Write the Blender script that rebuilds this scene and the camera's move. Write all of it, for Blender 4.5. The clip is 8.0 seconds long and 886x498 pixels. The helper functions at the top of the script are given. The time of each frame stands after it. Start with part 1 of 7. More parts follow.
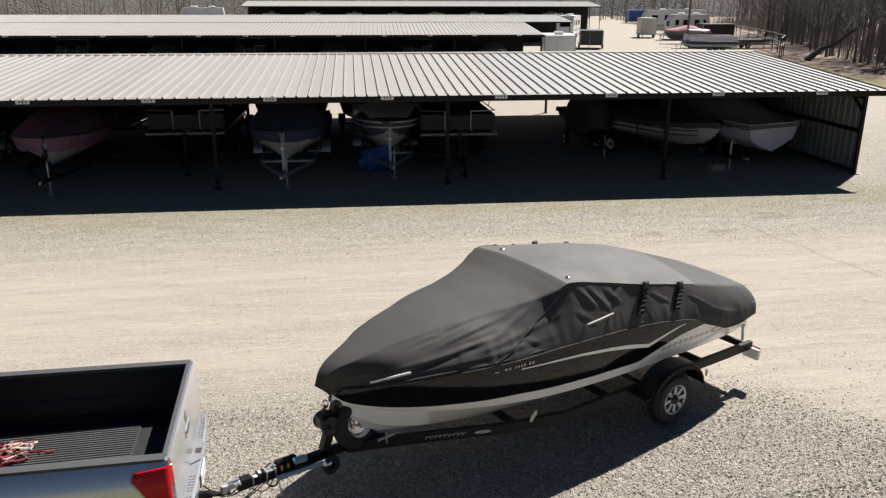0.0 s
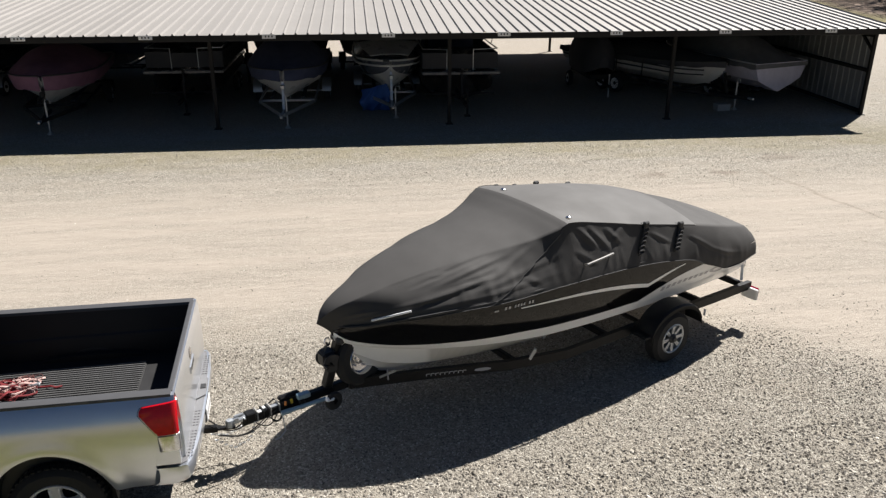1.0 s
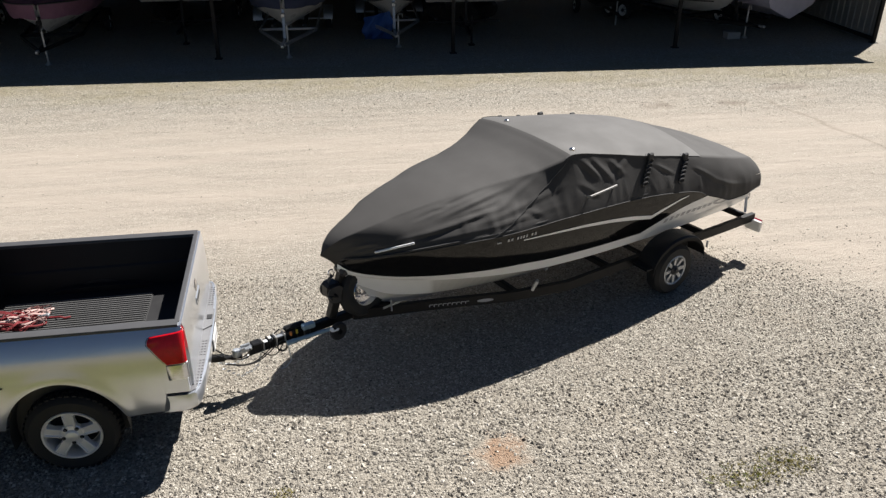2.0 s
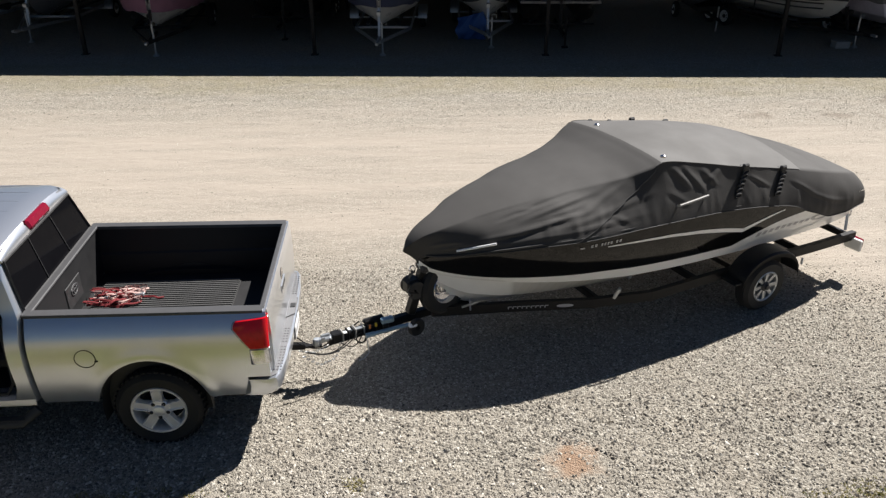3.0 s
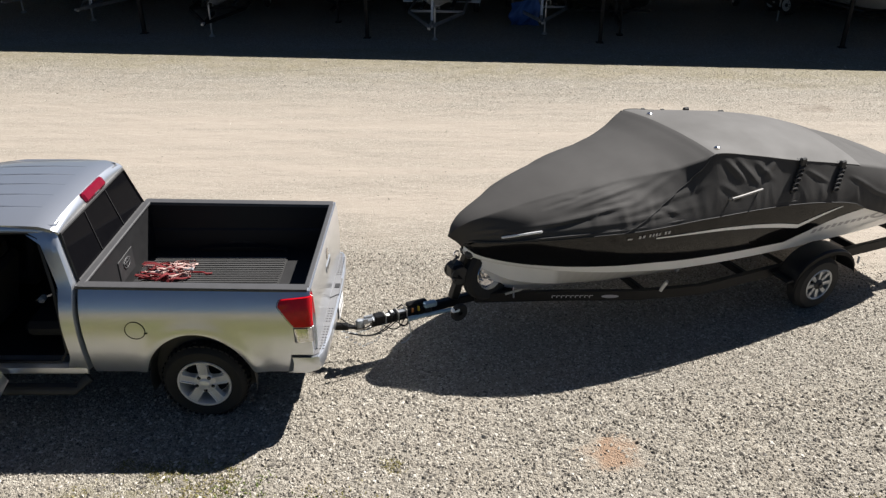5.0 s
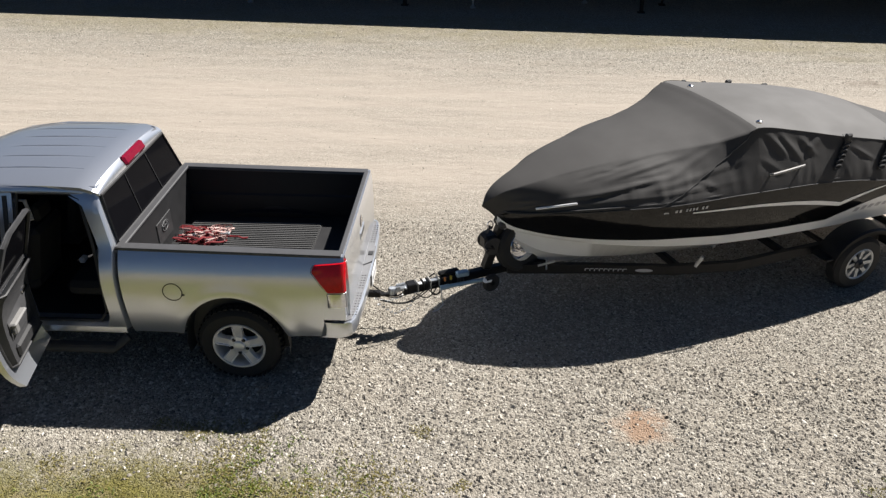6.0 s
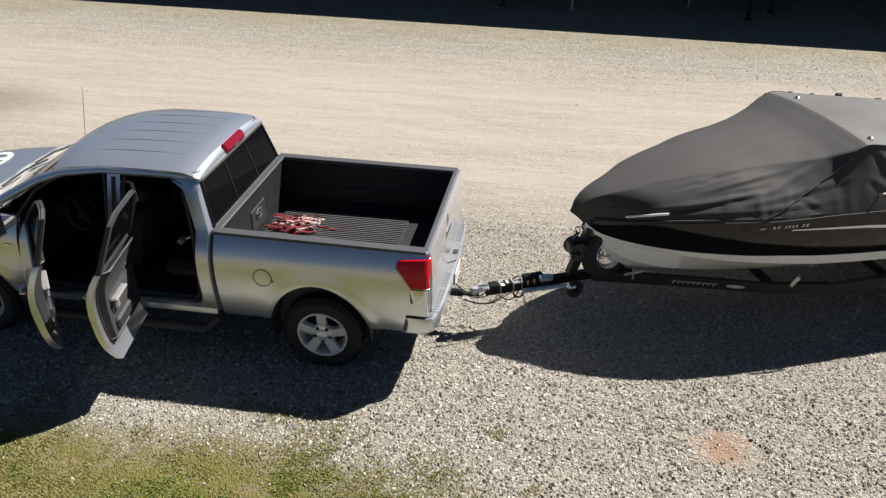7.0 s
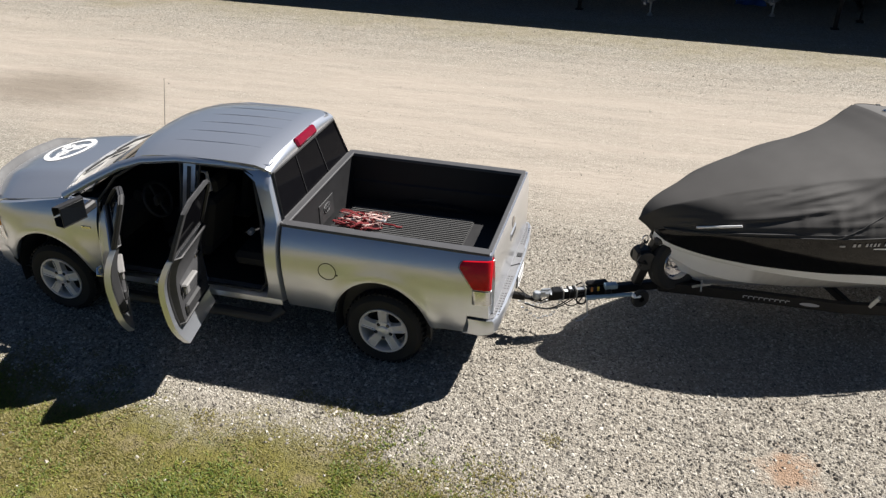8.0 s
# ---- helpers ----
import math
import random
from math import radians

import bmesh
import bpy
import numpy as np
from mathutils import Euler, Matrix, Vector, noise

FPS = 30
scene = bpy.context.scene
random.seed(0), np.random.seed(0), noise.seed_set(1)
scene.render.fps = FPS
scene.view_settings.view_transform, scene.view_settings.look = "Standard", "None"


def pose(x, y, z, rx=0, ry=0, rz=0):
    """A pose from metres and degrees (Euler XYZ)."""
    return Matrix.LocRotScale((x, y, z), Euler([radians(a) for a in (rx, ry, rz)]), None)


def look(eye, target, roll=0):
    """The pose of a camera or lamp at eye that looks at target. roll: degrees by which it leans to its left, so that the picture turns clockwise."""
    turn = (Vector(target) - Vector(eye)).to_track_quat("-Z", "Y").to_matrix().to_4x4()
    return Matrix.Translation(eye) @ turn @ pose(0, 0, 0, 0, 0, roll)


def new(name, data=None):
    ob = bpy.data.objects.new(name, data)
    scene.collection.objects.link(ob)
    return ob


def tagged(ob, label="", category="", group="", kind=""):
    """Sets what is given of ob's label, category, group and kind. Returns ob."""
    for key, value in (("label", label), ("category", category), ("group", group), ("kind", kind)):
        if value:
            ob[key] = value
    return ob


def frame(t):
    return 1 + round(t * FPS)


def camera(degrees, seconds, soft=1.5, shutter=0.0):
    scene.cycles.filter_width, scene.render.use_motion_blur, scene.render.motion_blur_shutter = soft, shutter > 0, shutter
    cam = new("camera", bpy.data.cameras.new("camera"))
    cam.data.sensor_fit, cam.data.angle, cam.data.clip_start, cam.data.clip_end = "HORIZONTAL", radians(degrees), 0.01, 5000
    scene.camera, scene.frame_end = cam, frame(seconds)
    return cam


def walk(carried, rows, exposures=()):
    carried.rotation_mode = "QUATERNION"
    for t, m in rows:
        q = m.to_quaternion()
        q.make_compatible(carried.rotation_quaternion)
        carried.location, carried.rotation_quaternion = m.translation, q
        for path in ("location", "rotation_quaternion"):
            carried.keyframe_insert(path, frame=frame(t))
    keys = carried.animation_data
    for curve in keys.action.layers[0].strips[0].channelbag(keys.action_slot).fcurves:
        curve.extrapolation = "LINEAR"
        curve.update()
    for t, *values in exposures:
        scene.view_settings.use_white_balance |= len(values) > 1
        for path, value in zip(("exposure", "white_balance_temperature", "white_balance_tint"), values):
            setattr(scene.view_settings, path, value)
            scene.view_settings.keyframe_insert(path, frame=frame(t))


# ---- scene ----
cam = camera(59.72, 8.0, 1.35)
PATH = [
    (0, (2.183, -6.671, 4.929), (3.664, 0.807, 2.501), 0.08),
    (0.5, (2.187, -6.674, 4.925), (3.649, 0.808, 2.498), 0.10),
    (0.6, (2.188, -6.677, 4.923), (3.649, 0.796, 2.470), 0.11),
    (0.7, (2.189, -6.681, 4.921), (3.643, 0.759, 2.366), 0.12),
    (0.8, (2.191, -6.684, 4.919), (3.637, 0.720, 2.258), 0.13),
    (0.9, (2.192, -6.688, 4.918), (3.627, 0.657, 2.090), 0.14),
    (1, (2.193, -6.691, 4.916), (3.615, 0.588, 1.917), 0.15),
    (1.1, (2.194, -6.693, 4.917), (3.604, 0.515, 1.747), 0.15),
    (1.2, (2.195, -6.695, 4.919), (3.593, 0.440, 1.582), 0.16),
    (1.4, (2.198, -6.697, 4.919), (3.580, 0.347, 1.387), 0.12),
    (1.7, (2.202, -6.700, 4.920), (3.569, 0.296, 1.288), 0.06),
    (2, (2.207, -6.704, 4.920), (3.530, 0.297, 1.281), -0.03),
    (2.3, (2.211, -6.707, 4.921), (3.339, 0.329, 1.284), -0.11),
    (2.5, (2.209, -6.707, 4.924), (3.156, 0.355, 1.287), -0.09),
    (3, (2.203, -6.705, 4.912), (2.691, 0.408, 1.282), -0.04),
    (3.5, (2.208, -6.698, 4.905), (2.501, 0.429, 1.281), 0.00),
    (4, (2.205, -6.699, 4.901), (2.431, 0.432, 1.280), -0.02),
    (4.5, (2.211, -6.695, 4.895), (2.309, 0.439, 1.276), 0.04),
    (5.8, (2.211, -6.705, 4.896), (2.013, 0.206, 0.871), 0.15),
    (6, (2.201, -6.706, 4.886), (1.884, 0.203, 0.866), 0.13),
    (6.5, (2.202, -6.701, 4.884), (1.429, 0.170, 0.862), 0.09),
    (7, (2.183, -6.705, 4.888), (1.011, 0.112, 0.868), -0.02),
    (7.5, (2.178, -6.693, 4.882), (0.676, 0.063, 0.869), -0.08),
    (8, (2.175, -6.695, 4.872), (0.360, -0.010, 0.869), -0.06),
]
walk(cam, [(t, look(eye, target, roll)) for t, eye, target, roll in PATH])

# ---- light ----
SUN = Vector((0.65, 0.55, 1.0)).normalized()
world = bpy.data.worlds.new("sky")
world.use_nodes = True
scene.world = world
wn = world.node_tree.nodes
sky = wn.new("ShaderNodeTexSky")
sky.sky_type = "NISHITA"
sky.sun_disc = False
sky.ozone_density = 8.0
sky.dust_density = 0.4
sky.sun_elevation = math.asin(SUN.z)
sky.sun_rotation = math.atan2(SUN.x, SUN.y)
wn["Background"].inputs["Strength"].default_value = 0.0194
world.node_tree.links.new(sky.outputs[0], wn["Background"].inputs["Color"])
sun = new("sun", bpy.data.lights.new("sun", "SUN"))
sun.data.energy = 5.0
sun.data.angle = radians(0.55)
sun.data.color = (0.985, 0.945, 0.905)
sun.matrix_world = look(SUN * 60, (0, 0, 0))
scene.view_settings.exposure = 1.0


# ---- materials ----
def material(name, a, b=None, rough=0.6, metal=0.0, scale=8.0, fine=120.0, bump=0.0, dist=0.01, coat=0.0, spec=0.5, rvar=0.1, grain=0.35, vary=0.0):
    """Two colours mixed by a coarse and a fine noise, with roughness change and fine relief."""
    m = bpy.data.materials.new(name)
    m.use_nodes = True
    n, l = m.node_tree.nodes, m.node_tree.links
    p = n["Principled BSDF"]
    b = b or tuple(c * 0.72 for c in a)
    co = n.new("ShaderNodeTexCoord")
    big, small = n.new("ShaderNodeTexNoise"), n.new("ShaderNodeTexNoise")
    big.inputs["Scale"].default_value, big.inputs["Detail"].default_value = scale, 5
    small.inputs["Scale"].default_value, small.inputs["Detail"].default_value = fine, 3
    for t in (big, small):
        l.new(co.outputs["Object"], t.inputs["Vector"])
    fac = n.new("ShaderNodeMix")
    fac.data_type = "FLOAT"
    fac.inputs[0].default_value = grain
    l.new(big.outputs[0], fac.inputs[2])
    l.new(small.outputs[0], fac.inputs[3])
    span = n.new("ShaderNodeMapRange")
    span.inputs[1].default_value, span.inputs[2].default_value = 0.32, 0.68
    l.new(fac.outputs[0], span.inputs[0])
    mix = n.new("ShaderNodeMix")
    mix.data_type = "RGBA"
    mix.inputs[6].default_value, mix.inputs[7].default_value = (*a, 1), (*b, 1)
    l.new(span.outputs[0], mix.inputs[0])
    out = mix.outputs[2]
    if vary:
        info, hsv, mr = n.new("ShaderNodeObjectInfo"), n.new("ShaderNodeHueSaturation"), n.new("ShaderNodeMapRange")
        mr.inputs[3].default_value, mr.inputs[4].default_value = 1 - vary, 1 + vary
        l.new(info.outputs["Random"], mr.inputs[0])
        l.new(mr.outputs[0], hsv.inputs["Value"])
        l.new(out, hsv.inputs["Color"])
        out = hsv.outputs[0]
    l.new(out, p.inputs["Base Color"])
    rr = n.new("ShaderNodeMapRange")
    rr.inputs[3].default_value, rr.inputs[4].default_value = max(rough - rvar, 0.02), min(rough + rvar, 1)
    l.new(big.outputs[0], rr.inputs[0])
    l.new(rr.outputs[0], p.inputs["Roughness"])
    p.inputs["Metallic"].default_value = metal
    p.inputs["Coat Weight"].default_value = coat
    p.inputs["Coat Roughness"].default_value = 0.06
    p.inputs["Specular IOR Level"].default_value = spec
    if bump:
        bp = n.new("ShaderNodeBump")
        bp.inputs["Strength"].default_value, bp.inputs["Distance"].default_value = bump, dist
        l.new(fac.outputs[0], bp.inputs["Height"])
        l.new(bp.outputs[0], p.inputs["Normal"])
    return m


SILVER = material("silver_paint", (0.67, 0.70, 0.75), (0.63, 0.66, 0.71), rough=0.31, metal=0.82, scale=3, fine=45, coat=1.0, rvar=0.03, grain=0.2)
BLACK_TRIM = material("black_plastic", (0.022, 0.022, 0.023), (0.035, 0.035, 0.036), rough=0.55, scale=14, fine=500, bump=0.15, dist=0.002)
LINER = material("bed_liner", (0.007, 0.007, 0.008), (0.013, 0.013, 0.014), rough=0.62, scale=6, fine=260, bump=0.3, dist=0.003)
RAIL = material("rail_cap_plastic", (0.075, 0.075, 0.078), (0.055, 0.055, 0.057), rough=0.5, scale=9, fine=300, bump=0.1, dist=0.002)
MAT_RUBBER = material("mat_rubber", (0.018, 0.018, 0.018), (0.012, 0.012, 0.012), rough=0.7, scale=5, fine=200, bump=0.2, dist=0.003)
TYRE = material("tyre_rubber", (0.012, 0.012, 0.012), (0.020, 0.019, 0.018), rough=0.78, scale=9, fine=150, bump=0.25, dist=0.004)
ALLOY = material("alloy", (0.90, 0.90, 0.91), (0.84, 0.84, 0.85), rough=0.34, metal=0.55, scale=12, fine=200)
CHROME = material("chrome", (0.72, 0.72, 0.74), (0.6, 0.6, 0.62), rough=0.16, metal=1.0, scale=20, fine=300)
GALV = material("galvanized_steel", (0.50, 0.52, 0.54), (0.36, 0.38, 0.40), rough=0.42, metal=0.8, scale=18, fine=160, bump=0.1, dist=0.002)
DARKGLASS = material("tinted_glass", (0.006, 0.007, 0.008), (0.008, 0.009, 0.01), rough=0.04, rvar=0.01, spec=0.3)
REDLENS = material("red_lens", (0.62, 0.006, 0.016), (0.45, 0.005, 0.012), rough=0.10, rvar=0.03, scale=22, fine=90, spec=0.3, coat=0.1)
CLEARLENS = material("clear_lens", (0.82, 0.83, 0.85), (0.55, 0.56, 0.58), rough=0.16, metal=0.85, rvar=0.06, scale=30, fine=120, coat=1.0)
CRIMSON = material("crimson_lens", (0.20, 0.006, 0.022), (0.15, 0.005, 0.018), rough=0.12, rvar=0.03, scale=22, fine=90, spec=0.4)
AMBER = material("amber_lens", (0.55, 0.20, 0.04), (0.45, 0.15, 0.03), rough=0.15, rvar=0.04, coat=0.5)
CAP_YELLOW = material("yellow_plastic", (0.5, 0.38, 0.03), (0.42, 0.3, 0.02), rough=0.5)
DECAL = material("white_vinyl", (0.80, 0.80, 0.79), (0.74, 0.74, 0.73), rough=0.4, scale=20)
CABIN = material("cabin_dark", (0.014, 0.014, 0.015), (0.022, 0.021, 0.021), rough=0.75, scale=12, fine=250, bump=0.15, dist=0.003)
TRIM_GREY = material("door_trim_grey", (0.050, 0.050, 0.052), (0.036, 0.036, 0.038), rough=0.6, scale=12, fine=350, bump=0.12, dist=0.002)
TRIM_LIGHT = material("armrest_grey", (0.34, 0.33, 0.31), (0.28, 0.27, 0.255), rough=0.55, scale=14, fine=300)
ARM_GREY = material("armrest_plastic", (0.21, 0.205, 0.198), (0.17, 0.166, 0.16), rough=0.5, scale=14, fine=300)
STRAP_RED = material("red_webbing", (0.22, 0.018, 0.022), (0.14, 0.012, 0.015), rough=0.8, scale=25, fine=400, bump=0.2, dist=0.002)
STRAP_PALE = material("pale_webbing", (0.62, 0.46, 0.42), (0.50, 0.30, 0.27), rough=0.8, scale=25, fine=400, bump=0.2, dist=0.002)
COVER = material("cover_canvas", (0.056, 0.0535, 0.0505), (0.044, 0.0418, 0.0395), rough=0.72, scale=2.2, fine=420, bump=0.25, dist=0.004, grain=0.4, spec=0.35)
# Paler copy of the cover canvas: sunlight on the top put into the colour.
PANEL = material("sunlit_canvas", (0.102, 0.099, 0.095), (0.088, 0.085, 0.081), rough=0.74, scale=2.6, fine=420, bump=0.22, dist=0.004, grain=0.4, spec=0.35)
MAT_RIB = material("mat_rib", (0.13, 0.13, 0.128), (0.09, 0.09, 0.088), rough=0.55, scale=6, fine=200)
STEP_GREY = material("step_plastic", (0.16, 0.16, 0.163), (0.13, 0.13, 0.133), rough=0.5, scale=9, fine=240, bump=0.1, dist=0.002)
BLACKGLASS = material("rear_glass", (0.004, 0.004, 0.005), (0.005, 0.005, 0.006), rough=0.05, rvar=0.01, spec=0.02)
COVER_TRIM = material("cover_binding", (0.02, 0.02, 0.02), (0.03, 0.03, 0.03), rough=0.7, scale=30, fine=300)
GEL_BLACK = material("black_gelcoat", (0.0055, 0.0052, 0.005), (0.007, 0.0066, 0.0065), rough=0.08, rvar=0.02, scale=5, coat=0.0, spec=0.30)
GEL_WHITE = material("white_gelcoat", (0.90, 0.90, 0.89), (0.84, 0.84, 0.83), rough=0.22, rvar=0.06, scale=4, coat=0.4)
GEL_GREY = material("grey_graphic", (0.45, 0.45, 0.46), (0.40, 0.40, 0.41), rough=0.25, rvar=0.05, scale=9)
TRAILER_BLACK = material("trailer_black", (0.008, 0.008, 0.009), (0.014, 0.014, 0.014), rough=0.4, scale=9, fine=160, bump=0.08, dist=0.002, spec=0.22)
TOOL_BLUE = material("blue_grey_zinc", (0.30, 0.42, 0.50), (0.22, 0.32, 0.40), rough=0.4, metal=0.5, scale=25)
ROOF_METAL = material("roof_sheet", (0.295, 0.278, 0.258), (0.245, 0.231, 0.214), rough=0.6, metal=0.1, scale=0.6, fine=18, vary=0.05)
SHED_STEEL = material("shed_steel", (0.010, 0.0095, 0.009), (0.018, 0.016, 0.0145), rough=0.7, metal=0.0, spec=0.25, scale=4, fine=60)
WALL_METAL = material("wall_sheet", (0.26, 0.26, 0.255), (0.21, 0.21, 0.205), rough=0.55, metal=0.2, scale=1.5, fine=30, vary=0.06)
SIGN = material("sign_plate", (0.78, 0.77, 0.73), (0.70, 0.69, 0.65), rough=0.6, scale=15)


def ground_material():
    m = bpy.data.materials.new("gravel_ground")
    m.use_nodes = True
    n, l = m.node_tree.nodes, m.node_tree.links
    p = n["Principled BSDF"]
    co = n.new("ShaderNodeTexCoord").outputs["Object"]

    def noise_(scale, detail=4, stretch=None, rough=0.55):
        t = n.new("ShaderNodeTexNoise")
        t.inputs["Scale"].default_value, t.inputs["Detail"].default_value, t.inputs["Roughness"].default_value = scale, detail, rough
        if stretch:
            mp = n.new("ShaderNodeMapping")
            mp.inputs["Scale"].default_value = stretch
            mp.inputs["Rotation"].default_value = (0, 0, radians(4.7))
            l.new(co, mp.inputs["Vector"])
            l.new(mp.outputs[0], t.inputs["Vector"])
        else:
            l.new(co, t.inputs["Vector"])
        return t.outputs[0]

    def math_(op, a, b=0.0, c=None):
        t = n.new("ShaderNodeMath")
        t.operation = op
        for k, v in enumerate((a, b, c)):
            if v is None:
                continue
            if hasattr(v, "links"):
                l.new(v, t.inputs[k])
            else:
                t.inputs[k].default_value = v
        return t.outputs[0]

    def step_(x, lo, hi):
        t = n.new("ShaderNodeMapRange")
        t.interpolation_type = "SMOOTHSTEP"
        t.inputs[1].default_value, t.inputs[2].default_value = lo, hi
        l.new(x, t.inputs[0])
        return t.outputs[0]

    def mix_(f, a, b):
        t = n.new("ShaderNodeMix")
        t.data_type = "RGBA"
        for k, v in ((0, f), (6, a), (7, b)):
            if hasattr(v, "links"):
                l.new(v, t.inputs[k])
            else:
                t.inputs[k].default_value = v if k == 0 else (*v, 1)
        return t.outputs[2]

    sep = n.new("ShaderNodeSeparateXYZ")
    l.new(co, sep.inputs[0])
    x, y = sep.outputs[0], sep.outputs[1]
    # across the lane: distance from the shed's post line, bent a little
    across = math_("ADD", y, math_("MULTIPLY", x, 0.0815))
    warp = math_("MULTIPLY", math_("SUBTRACT", noise_(0.35, 4, (1, 2.5, 1)), 0.5), 3.2)
    lane = math_("ADD", across, warp)

    def stones(scale, seed):
        v = n.new("ShaderNodeTexVoronoi")
        v.inputs["Scale"].default_value = scale
        v.inputs["Randomness"].default_value = 1.0
        mp = n.new("ShaderNodeMapping")
        mp.inputs["Location"].default_value = (seed, seed * 2.3, 0)
        l.new(co, mp.inputs["Vector"])
        l.new(mp.outputs[0], v.inputs["Vector"])
        s = n.new("ShaderNodeSeparateColor")
        l.new(v.outputs["Color"], s.inputs[0])
        return v.outputs["Distance"], s.outputs[0], s.outputs[1]

    d1, r1, h1 = stones(46, 0.0)
    d2, r2, h2 = stones(95, 3.1)
    ramp = n.new("ShaderNodeValToRGB")
    e = ramp.color_ramp.elements
    e[0].position, e[0].color = 0.0, (0.135, 0.122, 0.100, 1)
    e[1].position, e[1].color = 1.0, (0.523, 0.490, 0.418, 1)
    for pos, col in ((0.3, (0.230, 0.207, 0.170)), (0.7, (0.340, 0.310, 0.258))):
        k = e.new(pos)
        k.color = (*col, 1)
    l.new(r1, ramp.inputs[0])
    small = mix_(r2, (0.179, 0.162, 0.135), (0.405, 0.374, 0.319))
    gravel = mix_(0.35, ramp.outputs[0], small)
    gravel = mix_(math_("MULTIPLY", step_(noise_(1.1, 5), 0.45, 0.68), 0.4), gravel, (0.314, 0.275, 0.220))
    fines = mix_(noise_(6, 5), (0.366, 0.319, 0.264), (0.301, 0.260, 0.214))
    fines = mix_(math_("MULTIPLY", r2, 0.35), fines, (0.392, 0.356, 0.308))
    # the driven lane
    near_edge = math_("ADD", lane, math_("MULTIPLY", math_("MAXIMUM", math_("SUBTRACT", x, 6.2), 0.0), 0.65))
    band = math_("MULTIPLY", step_(near_edge, 1.7, 4.4), math_("SUBTRACT", 1.0, step_(lane, 7.4, 11.2)))
    streak = step_(noise_(0.8, 5, (0.22, 2.2, 1)), 0.36, 0.62)
    band = math_("MULTIPLY", band, math_("ADD", math_("MULTIPLY", streak, 0.38), 0.62))
    away = step_(lane, 15.0, 30.0)
    cover = math_("MAXIMUM", math_("MULTIPLY", band, 0.92), math_("MULTIPLY", away, 0.6))
    col = mix_(cover, gravel, fines)
    # olive tinge by the shed's drip line
    drip = math_("MULTIPLY", step_(lane, 10.6, 12.3), math_("SUBTRACT", 1.0, step_(lane, 13.0, 14.6)))
    col = mix_(math_("MULTIPLY", drip, math_("MULTIPLY", noise_(2.3, 5), 0.75)), col, (0.187, 0.162, 0.072))

    # bare orange dirt patch
    def spot(cx, cy, r0, r1_, sx=1.0):
        dx = math_("MULTIPLY", math_("SUBTRACT", x, cx), sx)
        dy = math_("SUBTRACT", y, cy)
        d = math_("SQRT", math_("ADD", math_("MULTIPLY", dx, dx), math_("MULTIPLY", dy, dy)))
        d = math_("ADD", d, math_("MULTIPLY", math_("SUBTRACT", noise_(4.5, 5), 0.5), 0.55))
        return math_("SUBTRACT", 1.0, step_(d, r0, r1_))

    col = mix_(math_("MULTIPLY", spot(3.78, -1.42, 0.08, 0.34), 0.75), col, (0.302, 0.184, 0.112))
    col = mix_(math_("MULTIPLY", spot(-9.2, 5.6, 0.3, 1.5, 0.55), 0.6), col, (0.144, 0.119, 0.090))
    # ruts and darker brown hollows
    for cx, cy, r0, r1_, sx in ((10.0, 8.7, 0.02, 0.30, 0.55), (11.65, 8.6, 0.02, 0.26, 0.6), (13.6, 9.6, 0.02, 0.35, 0.4)):
        col = mix_(math_("MULTIPLY", spot(cx, cy, r0, r1_, sx), 0.55), col, (0.16, 0.128, 0.098))
    rut = math_("ABSOLUTE", math_("ADD", math_("SUBTRACT", x, 12.72), math_("ADD", math_("MULTIPLY", math_("SUBTRACT", y, 7.0), 0.13), math_("MULTIPLY", math_("SUBTRACT", noise_(1.2, 3), 0.5), 0.5))))
    rut = math_("MULTIPLY", math_("SUBTRACT", 1.0, step_(rut, 0.01, 0.09)), math_("MULTIPLY", step_(y, 4.8, 5.6), math_("SUBTRACT", 1.0, step_(y, 8.4, 9.2))))
    col = mix_(math_("MULTIPLY", rut, 0.4), col, (0.18, 0.147, 0.113))
    # mossy soil of the verge in front
    edge = math_("ADD", y, math_("MULTIPLY", math_("SUBTRACT", noise_(0.9, 5), 0.5), 1.1))
    edge = math_("ADD", edge, math_("MULTIPLY", math_("MAXIMUM", math_("SUBTRACT", x, 0.2), 0.0), 0.38))
    verge = math_("SUBTRACT", 1.0, step_(edge, -2.55, -1.65))
    soil = mix_(noise_(7, 6), (0.098, 0.092, 0.014), (0.170, 0.148, 0.030))
    soil = mix_(math_("MULTIPLY", step_(noise_(2.6, 5), 0.54, 0.68), 0.6), soil, (0.215, 0.170, 0.095))
    soil = mix_(math_("MULTIPLY", math_("MULTIPLY", step_(noise_(1.5, 5), 0.50, 0.62), math_("SUBTRACT", 1.0, step_(edge, -3.0, -2.5))), 0.6), soil, (0.062, 0.078, 0.011))
    soil = mix_(math_("MULTIPLY", step_(noise_(22, 3), 0.50, 0.70), 0.5), soil, (0.05, 0.044, 0.018))
    soil = mix_(math_("SUBTRACT", 1.0, step_(edge, -7.0, -4.2)), soil, (0.20, 0.168, 0.105))
    stony = math_("MULTIPLY", step_(noise_(3.4, 5), 0.42, 0.62), step_(edge, -2.55, -1.85))
    col = mix_(math_("MULTIPLY", verge, math_("SUBTRACT", 0.93, math_("MULTIPLY", stony, 0.68))), col, soil)
    # grass and leaf litter far to the east
    out = math_("ADD", math_("ADD", math_("MULTIPLY", x, 0.80), math_("MULTIPLY", y, -0.28)), math_("MULTIPLY", math_("SUBTRACT", noise_(0.12, 5), 0.5), 5.0))
    litter = mix_(noise_(0.9, 6), (0.25, 0.185, 0.140), (0.17, 0.128, 0.098))
